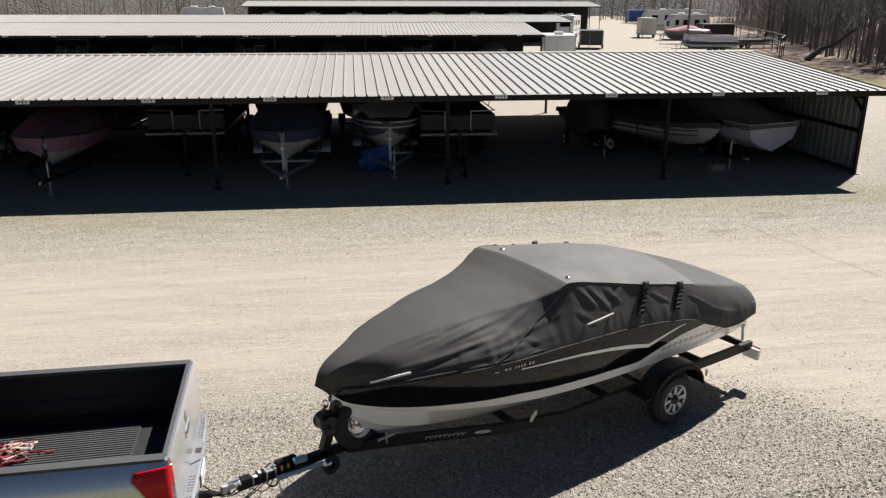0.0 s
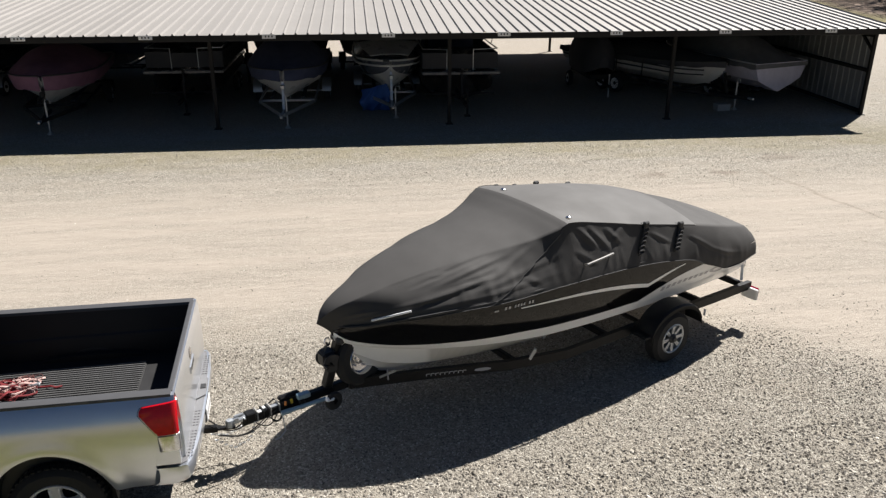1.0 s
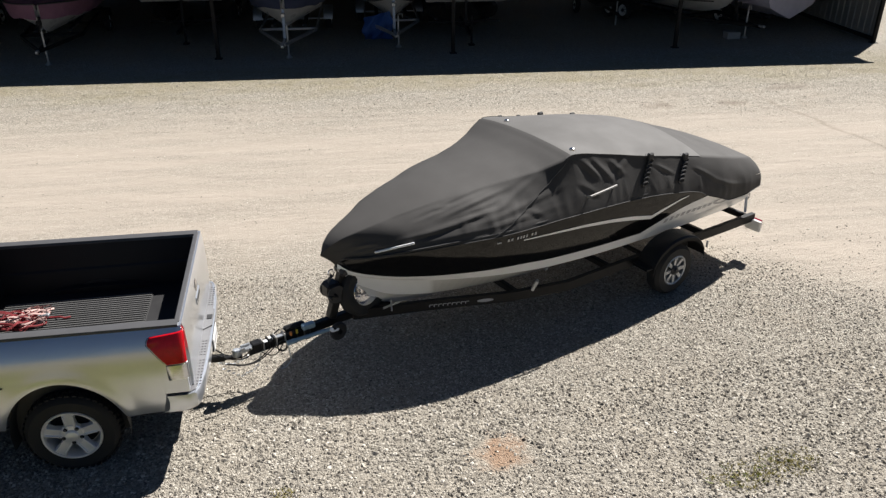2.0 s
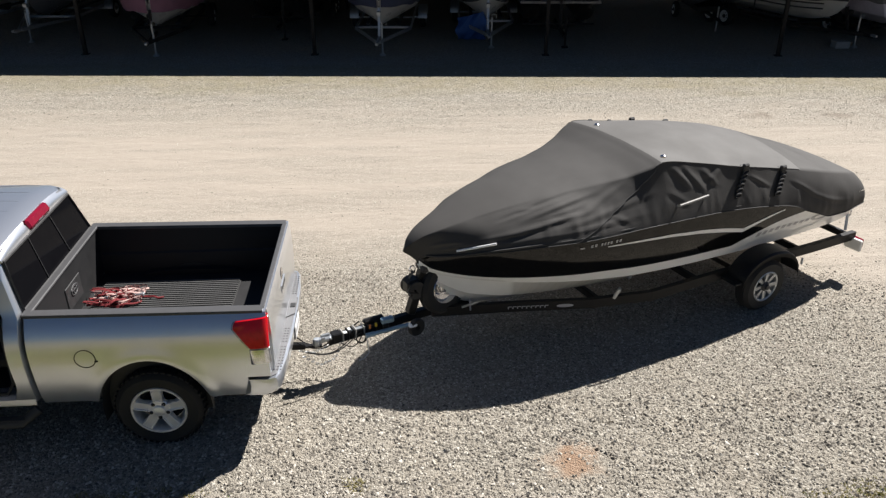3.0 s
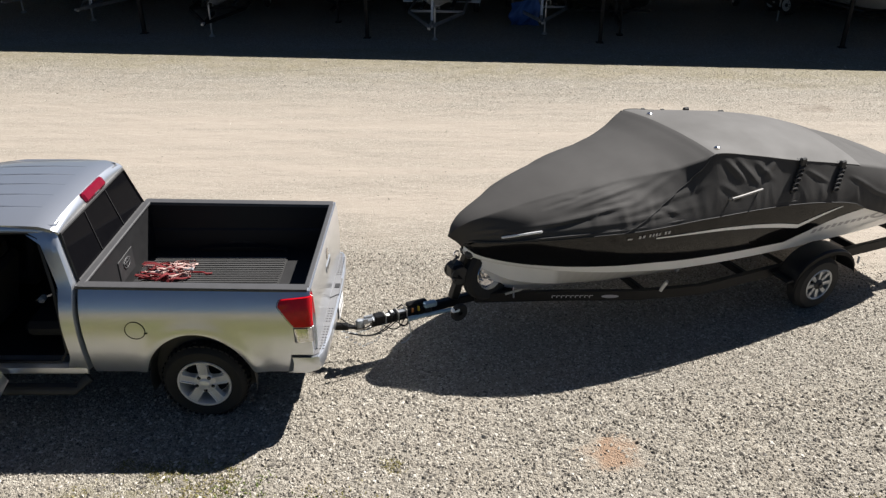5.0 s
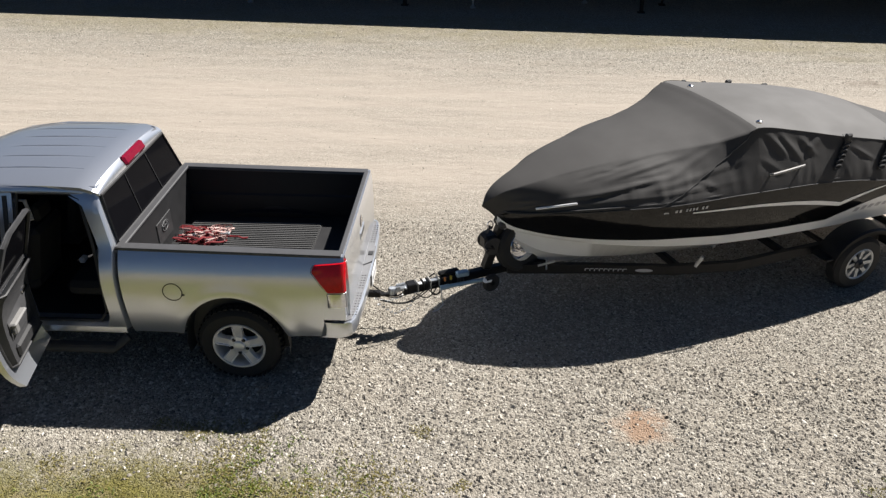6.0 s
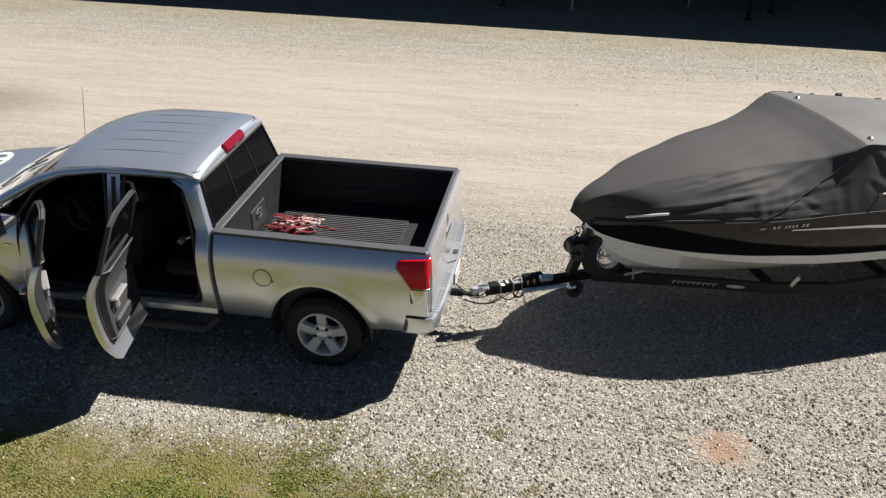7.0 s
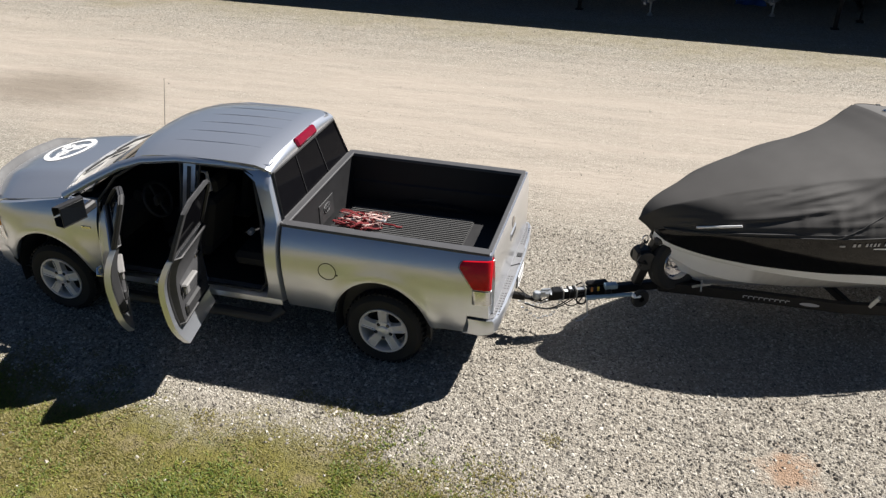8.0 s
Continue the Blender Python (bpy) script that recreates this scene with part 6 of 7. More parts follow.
MAUVE = material("mauve_canvas", (0.25, 0.12, 0.175), (0.19, 0.09, 0.135), rough=0.85, scale=4, fine=200, bump=0.3, dist=0.01)
NAVY = material("navy_canvas", (0.048, 0.058, 0.105), (0.034, 0.042, 0.078), rough=0.85, scale=4, fine=200, bump=0.3, dist=0.01)
SMOKE = material("grey_canvas", (0.16, 0.16, 0.165), (0.12, 0.12, 0.125), rough=0.85, scale=4, fine=200, bump=0.3, dist=0.01)
DARK_CANVAS = material("dark_canvas", (0.034, 0.035, 0.041), (0.046, 0.046, 0.050), rough=0.85, scale=4, fine=200, bump=0.3, dist=0.01)
TARP = material("blue_tarp", (0.03, 0.10, 0.34), (0.025, 0.08, 0.26), rough=0.45, scale=5, fine=60, bump=0.4, dist=0.01)
LILAC = material("pale_cover", (0.66, 0.63, 0.72), (0.56, 0.53, 0.61), rough=0.75, scale=5, fine=200, bump=0.25, dist=0.01)
HULL_WHITE = material("old_white_gelcoat", (0.60, 0.60, 0.585), (0.48, 0.475, 0.455), rough=0.3, scale=3, fine=60)
HULL_GREY = material("grey_gelcoat", (0.12, 0.126, 0.145), (0.085, 0.09, 0.104), rough=0.25, scale=3, fine=60)
BLOCK = material("concrete_block", (0.34, 0.33, 0.31), (0.26, 0.25, 0.235), rough=0.9, scale=14, fine=120, bump=0.4, dist=0.005)


def stored_boat(m, name, label, length=5.6, beam=2.3, gun=1.35, hull=HULL_WHITE, upper=None, cover=None, crown=0.5, rise=0.35, tongue=True, tmat=GALV, jack_at=0.65, keel=0.5, screen=False, wheels=None, skirt_at=0.16):
    """A boat on its trailer, the hitch at the origin and the boat running aft along x."""
    boat = thing(name, label, "boat", m, group="stored boats")
    bow = 1.05
    f = (0.0, 0.03, 0.09, 0.18, 0.32, 0.5, 0.75, 1.0)
    S_ = [bow + length * q for q in f]
    B_ = [beam / 2 * q for q in (0.03, 0.30, 0.56, 0.78, 0.94, 1.0, 1.0, 0.95)]
    G_ = [gun + q for q in (0.10, 0.09, 0.07, 0.04, 0.01, 0.0, -0.03, -0.05)]
    CB = [beam / 2 * q for q in (0.01, 0.10, 0.27, 0.50, 0.70, 0.78, 0.80, 0.78)]
    CZ = [keel + (gun - keel) * q for q in (0.95, 0.80, 0.66, 0.55, 0.46, 0.42, 0.40, 0.40)]
    KZ = [keel + (gun - keel) * q for q in (0.92, 0.55, 0.25, 0.08, 0.0, 0.0, 0.0, 0.0)]
    ss = [bow + length * (k / 26) ** 1.2 for k in range(27)]
    up, lo = Shape(), Shape()
    rows, rows2 = [], []
    for s in ss:
        b, g, cb, cz, kz = (eased(S_, q, s) for q in (B_, G_, CB, CZ, KZ))
        near = [(s, -(cb + (b - cb) * (t / 5) ** 0.8), cz + (g - cz) * t / 5) for t in range(6)]
        rows.append(near[::-1])
        rows2.append([(s, -cb, cz), (s, -cb * 0.55, cz + (kz - cz) * 0.5), (s, 0, kz), (s, cb * 0.55, cz + (kz - cz) * 0.5), (s, cb, cz)])
    up.grid(rows)
    up.grid([[(x, -y, z) for x, y, z in r] for r in rows])
    lo.grid(rows2)
    lo.add(rows2[-1], [tuple(range(5))])
    n_ = len(rows[-1])
    up.add(rows[-1] + [(x, -y, z) for x, y, z in rows[-1]], [tuple(range(n_)) + tuple(range(2 * n_ - 1, n_ - 1, -1))])
    part("topside", up, upper or hull, boat, angle=50)
    part("hull_bottom", lo, hull, boat, angle=40)
    rr = Shape()
    for sg in (-1, 1):
        rr.tube([(s, sg * (eased(S_, B_, s) + 0.01), eased(S_, G_, s)) for s in ss], 0.025, 6)
    part("rub_rail", rr, BLACK_TRIM if cover is None or cover is not SMOKE else HULL_WHITE, boat)
    top = Shape()
    rows = []
    for i in range(34):
        u = i / 33
        s = bow - 0.03 + (length + 0.06) * u
        b, g = eased(S_, B_, s) + 0.025, eased(S_, G_, s)
        h = rise * (1 - abs(2 * min(max((u - 0.02) / 0.96, 0), 1) - 1) ** 3) * (0.55 + 0.45 * math.exp(-(((u - crown) / 0.22) ** 2)))
        row = []
        for j in range(-12, 13):
            v = j / 12
            n = noise.noise(Vector((s * 1.7, v * 3.0, beam * 3 + length))) * 0.03
            row.append((s, v * b, g - 0.02 + h * (1 - abs(v) ** 2.4) + (n if abs(v) < 0.95 else 0)))
        skirt = skirt_at if cover else 0.02
        row = [(s, -b * (1.005 - 0.25 * skirt * (skirt > 0.2)), g - skirt + 0.02 * math.sin(s * 9))] + row + [(s, b * (1.005 - 0.25 * skirt * (skirt > 0.2)), g - skirt + 0.02 * math.sin(s * 9 + 2))]
        rows.append(row)
    top.grid(rows)
    top.add(rows[-1], [tuple(range(len(rows[-1])))])
    part("cover" if cover else "deck", top, cover or (upper or hull), boat, angle=60)
    if screen:
        ws = Shape()
        ws.skin([[(bow + length * 0.42 + 0.25 * (v * v), v * beam * 0.42, gun + 0.25 + t * 0.32) for v in (-1, -0.6, -0.2, 0.2, 0.6, 1)] for t in (0, 1)], (0.01, 0, 0))
        part("windscreen", ws, DARKGLASS, boat)
        st = Shape()
        for k, dz in enumerate((0.05, -0.10)):
            st.tube([(s, sg * (eased(S_, B_, s) + 0.012), eased(S_, G_, s) + dz - 0.05) for sg in (-1,) for s in ss[::-1]] + [(s, eased(S_, B_, s) + 0.012, eased(S_, G_, s) + dz - 0.05) for s in ss[1:]], 0.03, 6)
        part("side_stripe", st, HULL_WHITE, boat)
        ds = Shape()
        ds.skin([[(bow + length * (0.10 + 0.12 * t), v * beam * (0.26 + 0.10 * t), gun + 0.16 + 0.12 * t + 0.05 * (1 - v * v)) for v in (-1, -0.5, 0, 0.5, 1)] for t in (0, 1, 2)], (0, 0, 0.012))
        part("deck_panel", ds, HULL_WHITE, boat)
    part("bow_eye", Shape().tube([(bow + 0.06 + 0.03 * math.cos(a), 0, gun - 0.22 + 0.04 * math.sin(a)) for a in (2 * math.pi * k / 12 for k in range(12))], 0.01, 5, loop=True), CHROME, boat)
    # trailer
    tr = thing("boat_trailer", "boat trailer with V-shaped tongue and jack under a stored boat", "trailer", m, group="stored boat trailers")
    part("tongue", Shape().bar((0.05, 0, 0.42), (1.6, 0, 0.44), 0.07, 0.08, b=0.008), tmat, tr)
    for sg in (-1, 1):
        part("frame_rail", Shape().bar((0.35, sg * 0.04, 0.42), (2.2, sg * 0.80, 0.44), 0.05, 0.09, b=0.006).bar((2.2, sg * 0.80, 0.44), (length + 0.7, sg * 0.82, 0.44), 0.05, 0.09, b=0.006), tmat, tr)
        for x in wheels or (length * 0.72 + 0.6,):
            trailer_wheel(tr, (x, sg * (beam / 2 - 0.12), 0.31), sg, 0.31, 0.17, 0.18, DECAL if wheels else None)
            fd = Shape()
            fd.skin([[(x - 0.42 * math.cos(a), sg * (beam / 2 - 0.26), 0.36 + 0.36 * math.sin(a)), (x - 0.42 * math.cos(a), sg * (beam / 2 + 0.02), 0.36 + 0.36 * math.sin(a))] for a in (math.pi * k / 10 for k in range(11))], (0, 0, -0.008))
            part("fender", fd, tmat, tr)
        part("bunk", Shape().bar((2.4, sg * 0.45, keel + 0.02), (length + 0.7, sg * 0.45, keel + 0.02), 0.1, 0.05), DARK_CANVAS, tr)
    part("cross_member", Shape().box((2.4, 0, 0.43), (0.06, 1.6, 0.07), 0.006), tmat, tr)
    part("cross_member", Shape().box((length + 0.5, 0, 0.43), (0.06, 1.6, 0.07), 0.006), tmat, tr)
    part("axle", Shape().rod((length * 0.72 + 0.6, -beam / 2 + 0.2, 0.31), (length * 0.72 + 0.6, beam / 2 - 0.2, 0.31), 0.03), tmat, tr)
    part("winch_stand", Shape().bar((0.92, 0, 0.46), (1.08, 0, gun - 0.22), 0.07, 0.07, up=(0, 1, 0)), tmat, tr)
    part("winch", Shape().box((0.93, 0, gun - 0.35), (0.12, 0.13, 0.12), 0.02), tmat, tr)
    part("coupler", Shape().box((0.02, 0, 0.45), (0.2, 0.08, 0.07), 0.015), GALV, tr)
    jk = part("jack", Shape().rod((jack_at, -0.1, 0.08), (jack_at, -0.1, 0.85), 0.026, n=10), GALV, tr, "upright steel jack")
    part("jack_foot", Shape().lathe([(0.0, 0.08), (0.03, 0.08), (0.09, 0.015), (0.09, 0.0), (0.0, 0.0)], pose(jack_at, -0.1, 0), 16), GALV, jk)
    part("jack_crank", Shape().tube([(jack_at, -0.1, 0.85), (jack_at, -0.1, 0.92), (jack_at, -0.22, 0.92), (jack_at, -0.22, 0.82)], 0.009, 6), GALV, jk)
    return boat


def berth(s, n, yaw=0):
    """A berth under the shed: the hitch at s, n with the boat running back into the shed."""
    return SHED @ pose(s, n, 0, 0, 0, 90 + yaw)


def covered_craft():
    """A narrow craft wholly wrapped in a dark cover, on a small trailer."""
    m = berth(5.62, 2.9)
    craft = thing("covered_watercraft", "round-backed watercraft wrapped in a black cover on a small trailer", "watercraft", m, group="stored boats")
    s, rows = Shape(), []
    for i in range(22):
        u = i / 21
        k = max(0.06, (1 - abs(2 * u - 1) ** 3.2)) ** 0.5
        row = []
        for j in range(29):
            a = math.pi * (-0.12 + 1.24 * j / 28)
            n = 1 + 0.05 * noise.noise(Vector((u * 6, j * 0.35, 2.0)))
            row.append((0.9 + 3.0 * u, -0.63 * k * n * math.cos(a), 0.98 + 0.98 * k * n * math.sin(a)))
        rows.append(row)
    s.grid(rows)
    for r in (rows[0], rows[-1]):
        s.add(r, [tuple(range(29))])
    part("cover", s, DARK_CANVAS, craft, angle=60)
    tr = thing("boat_trailer", "small dark trailer under a wrapped watercraft", "trailer", m, group="stored boat trailers")
    part("tongue", Shape().bar((0.0, 0, 0.40), (3.8, 0, 0.42), 0.07, 0.08, b=0.008), SHED_STEEL, tr)
    part("cradle", Shape().box((2.4, 0, 0.53), (2.2, 0.7, 0.16), 0.02), SHED_STEEL, tr)
    for sg in (-1, 1):
        trailer_wheel(tr, (2.8, sg * 0.62, 0.27), sg, 0.27, 0.15, 0.16, DECAL)
    part("jack", Shape().rod((0.5, -0.08, 0.0), (0.5, -0.08, 0.75), 0.025, n=10), GALV, tr)


def pontoon_boat(m, label, cover=None, panel=None):
    boat = thing("pontoon_boat", label, "boat", m, group="stored boats")
    for sg in (-1, 1):
        rows = []
        for k in range(12):
            x = 1.2 + 5.4 * k / 11
            r = 0.30 * (1 - max(0, (2.0 - x) / 0.8) ** 2 * 0.92) if x < 2.0 else 0.30
            z = 0.80 + (0.30 - r) * 0.8
            rows.append([(x, sg * 0.78 + r * math.cos(a), z + r * math.sin(a)) for a in (2 * math.pi * j / 16 for j in range(16))])
        s = Shape()
        s.grid(rows, True)
        s.add(rows[0], [tuple(range(16))]).add(rows[-1], [tuple(range(16))])
        part("pontoon", s, GALV if cover is None else SHED_STEEL, boat, "metal float")
    part("deck", Shape().box((4.0, 0, 1.15), (5.6, 2.35, 0.09), 0.02), HULL_GREY, boat)
    for y0, y1 in ((-1.12, -0.40), (0.40, 1.12)):
        part("front_panel", Shape().box((1.55, (y0 + y1) / 2, 1.47), (0.03, y1 - y0, 0.48), 0.01), panel or DARK_CANVAS, boat, "railing panel")
    part("front_gate", Shape().box((1.57, 0, 1.45), (0.02, 0.76, 0.44), 0.01), panel or DARK_CANVAS, boat)
    for sg in (-1, 1):
        part("side_panel", Shape().box((4.0, sg * 1.13, 1.47), (4.9, 0.03, 0.48), 0.01), panel or DARK_CANVAS, boat)
        part("rail", Shape().tube([(1.55, sg * 0.40, 1.20), (1.55, sg * 0.40, 1.80), (1.55, sg * 1.12, 1.82), (6.5, sg * 1.12, 1.80)], 0.018, 8), GALV, boat)
        for x in (1.9, 3.2):
            part("bimini_bow", Shape().tube([(x + 0.8, sg * 1.12, 1.8), (x, sg * 1.1, 2.3), (x, 0, 2.36)], 0.015, 6), GALV, boat)
    part("seat", Shape().box((2.4, 0.75, 1.42), (1.2, 0.6, 0.45), 0.06), DARK_CANVAS, boat)
    part("seat", Shape().box((2.4, -0.75, 1.42), (1.2, 0.6, 0.45), 0.06), DARK_CANVAS, boat)
    top = Shape()
    top.skin([[(x, y, 2.30 + 0.08 * (1 - (y / 1.1) ** 2)) for y in (-1.1, -0.6, 0, 0.6, 1.1)] for x in (1.6, 2.6, 3.6)], (0, 0, 0.02))
    part("bimini_top", top, panel or DARK_CANVAS, boat, "folded sun top")
    steel = GALV if cover is None else SHED_STEEL
    tr = thing("boat_trailer", "tandem pontoon trailer with upright jack", "trailer", m, group="stored boat trailers")
    part("tongue", Shape().bar((0.0, 0, 0.42), (2.4, 0, 0.44), 0.08, 0.09, b=0.008), steel, tr)
    for sg in (-1, 1):
        part("frame_rail", Shape().bar((1.2, sg * 0.05, 0.43), (2.2, sg * 0.75, 0.45), 0.05, 0.09).bar((2.2, sg * 0.75, 0.45), (6.5, sg * 0.75, 0.45), 0.05, 0.09), steel, tr)
        part("bunk", Shape().box((4.2, sg * 0.78, 0.50), (4.4, 0.12, 0.05), 0.01), DARK_CANVAS, tr)
        for x in (4.4, 5.05):
            trailer_wheel(tr, (x, sg * 1.05, 0.28), sg, 0.28, 0.15, 0.16)
    part("front_bar", Shape().box((1.5, 0, 0.50), (0.05, 2.1, 0.05), 0.006), steel, tr)
    part("winch_stand", Shape().bar((1.0, 0, 0.46), (1.15, 0, 1.25), 0.07, 0.07, up=(0, 1, 0)), steel, tr)
    jk = part("jack", Shape().rod((0.55, -0.1, 0.05), (0.55, -0.1, 0.85), 0.03, n=10), steel, tr, "upright steel jack")
    part("jack_foot", Shape().box((0.55, -0.1, 0.02), (0.18, 0.18, 0.04), 0.01), steel, jk)
    return boat


stored_boat(berth(-10.75, -0.75, 9), "cruiser_boat", "white boat under a mauve canvas cover on its trailer", 5.8, 2.5, 1.36, HULL_WHITE, None, MAUVE, 0.55, 0.62, keel=0.50, tmat=SHED_STEEL, jack_at=0.55, skirt_at=0.38)
dark_pontoon = pontoon_boat(berth(-7.7, 1.4), "dark pontoon boat with folded top on its trailer", DARK_CANVAS)
stored_boat(berth(-4.60, -0.70), "runabout_boat", "white runabout under a navy canvas cover on a galvanized trailer", 5.6, 2.4, 1.42, HULL_WHITE, None, NAVY, 0.45, 0.78, keel=0.50, skirt_at=0.30)
stored_boat(berth(-1.56, 0.30), "bowrider_boat", "grey and white bowrider with a low windscreen on its trailer", 5.6, 2.15, 1.48, HULL_WHITE, HULL_GREY, None, 0.5, 0.30, keel=0.5, screen=True)
pontoon_boat(berth(0.55, 0.40), "dark pontoon boat with black railing panels and folded top", DARK_CANVAS)
covered_craft()
fishing = stored_boat(berth(9.15, 0.45, 25), "fishing_boat", "long white fishing boat with dark stripe on a tandem trailer", 6.6, 2.25, 1.30, HULL_WHITE, HULL_WHITE, DARK_CANVAS, 0.5, 0.35, keel=0.5, tmat=SHED_STEEL, wheels=(4.7, 5.4))
stored_boat(SHED @ pose(8.75, 7.7, 0, 0, 0, -72), "deck_boat", "pale lilac-hulled boat under a grey cover, stern outwards", 5.2, 2.25, 1.36, LILAC, LILAC, SMOKE, 0.6, 0.75, keel=0.40, tmat=SHED_STEEL)
stored_boat(berth(-15.15, 0.9), "ski_boat", "dark-covered boat on a galvanized trailer", 5.6, 2.3, 1.35, HULL_GREY, None, DARK_CANVAS, 0.5, 0.45)
stored_boat(berth(-18.0, 1.9, -6), "open_boat", "white-hulled boat under a grey cover", 5.8, 2.3, 1.3, HULL_WHITE, None, SMOKE, 0.5, 0.4)


def tarpaulin():
    s = Shape()
    rows = []
    for i in range(15):
        u = i / 14
        row = []
        for j in range(13):
            v = j / 12
            x = -2.45 + 0.85 * u + 0.05 * math.sin(9 * v + u * 4)
            n_ = 1.95 - 0.25 * math.sin(math.pi * v) * (1 - u * 0.4) + 0.05 * math.sin(14 * u + 5 * v)
            row.append(SHED @ Vector((x, n_, 0.03 + 0.82 * (1 - v) * (0.75 + 0.25 * u))))
        rows.append(row)
    s.skin(rows, (0.004, -0.012, 0))
    tagged(part("tarpaulin", s, TARP, angle=80), "crumpled blue tarpaulin hanging from a boat bow to the gravel", "tarpaulin")


def guide_poles():
    """Dark rub strips and upright bunks along the near side of the fishing boat's trailer."""
    for dz in (0.0, -0.14):
        part("rub_strip", Shape().tube([(x, 1.145 - 0.9 * max(0, (2.4 - x) / 1.4) ** 2, 1.16 + dz) for x in (1.35, 1.7, 2.1, 2.6, 3.4, 4.4, 5.6, 6.6, 7.4)], 0.022, 6), BLACK_TRIM, fishing, "dark rub strip")
    for x in (2.2, 3.4, 4.6, 5.8):
        part("tie_strap", Shape().bar((x, 1.18, 0.75), (x, 1.18, 1.34), 0.05, 0.012, up=(0, 1, 0)), COVER_TRIM, fishing, "dark tie strap")


guide_poles()
tarpaulin()
tagged(part("concrete_block", Shape().box(SHED @ Vector((8.55, 1.05, 0.10)), (0.42, 0.3, 0.20), 0.012), BLOCK), "grey concrete block under a trailer jack", "block")
# the back row, bows to the far side
for k, (s, top, rs) in enumerate(((-17.6, SMOKE, 0.6), (-14.4, DARK_CANVAS, 0.8), (-11.2, NAVY, 0.7), (-8.0, SMOKE, 0.9), (-4.9, DARK_CANVAS, 0.9), (-1.8, DARK_CANVAS, 0.8), (0.9, NAVY, 0.95), (7.9, DARK_CANVAS, 0.9), (10.9, DARK_CANVAS, 0.9))):
    stored_boat(SHED @ pose(s, 14.6, 0, 0, 0, -90), "covered_boat", ("grey" if top is SMOKE else "navy" if top is NAVY else "black") + " canvas-covered boat in the back row of the shed", 5.6, 2.8, 1.55, HULL_GREY, None, top, 0.5, rs + 0.15, tmat=SHED_STEEL, skirt_at=0.5)


# ---- far side of the yard ----
RV_WHITE = material("coach_white", (0.80, 0.80, 0.78), (0.72, 0.72, 0.70), rough=0.35, scale=1.5, fine=30)
RV_BEIGE = material("coach_beige", (0.55, 0.53, 0.49), (0.48, 0.46, 0.42), rough=0.4, scale=1.5, fine=30)
BOX_BLUE = material("blue_paint", (0.03, 0.10, 0.36), (0.025, 0.08, 0.28), rough=0.5, scale=1.5, fine=30)
PINK = material("faded_red_canvas", (0.42, 0.20, 0.22), (0.34, 0.15, 0.17), rough=0.8, scale=4)


def motorhome(m, name, label, length=9.0, width=2.45, height=3.3, mat=RV_WHITE, slab=0.55):
    """A caravan body, x along it."""
    rv = thing(name, label, "caravan", m, group="parked caravans")
    s = Shape()
    z0, h = slab, height - slab
    prof = [(0.0, 0.0), (length, 0.0), (length + 0.05, h * 0.55), (length - 0.25, h), (0.35, h), (-0.12, h * 0.7), (-0.15, h * 0.35)]
    s.plate([(x, -width / 2, z0 + z) for x, z in prof], (0, width, 0))
    part("body", s, mat, rv, smooth=False)
    for sg in (-1, 1):
        for x, w in ((0.14, 0.10), (0.38, 0.16), (0.66, 0.13), (0.86, 0.08)):
            fr = part("window", Shape().box((x * length, sg * (width / 2 + 0.012), z0 + h * 0.62), (w * length, 0.03, h * 0.26), 0.01), BLACK_TRIM, rv)
            part("pane", Shape().box((x * length, sg * (width / 2 + 0.03), z0 + h * 0.62), (w * length - 0.1, 0.012, h * 0.26 - 0.1), 0.004), DARKGLASS, fr)
        part("side_band", Shape().box((length / 2, sg * (width / 2 + 0.006), z0 + h * 0.25), (length * 0.96, 0.016, 0.28), 0.004), GEL_GREY, rv)
        part("door", Shape().box((length * 0.52, sg * (width / 2 + 0.014), z0 + h * 0.42), (0.65, 0.03, h * 0.76), 0.01), mat, rv)
        for x in (0.52, 0.63):
            trailer_wheel(rv, (x * length, sg * (width / 2 - 0.16), 0.36), sg, 0.36, 0.2, 0.2)
    for x in (0.3, 0.7):
        part("roof_unit", Shape().box((x * length, 0, height + 0.12), (0.9, 0.7, 0.26), 0.06), mat, rv)
    part("end_window", Shape().box((-0.13, 0, z0 + h * 0.55), (0.05, width * 0.6, h * 0.26), 0.01), DARKGLASS, rv)
    part("drawbar", Shape().bar((-1.3, 0, 0.45), (0.2, 0, 0.5), 0.1, 0.1), SHED_STEEL, rv)
    part("drawbar_jack", Shape().rod((-1.1, 0, 0.0), (-1.1, 0, 0.7), 0.04), SHED_STEEL, rv)
    return rv


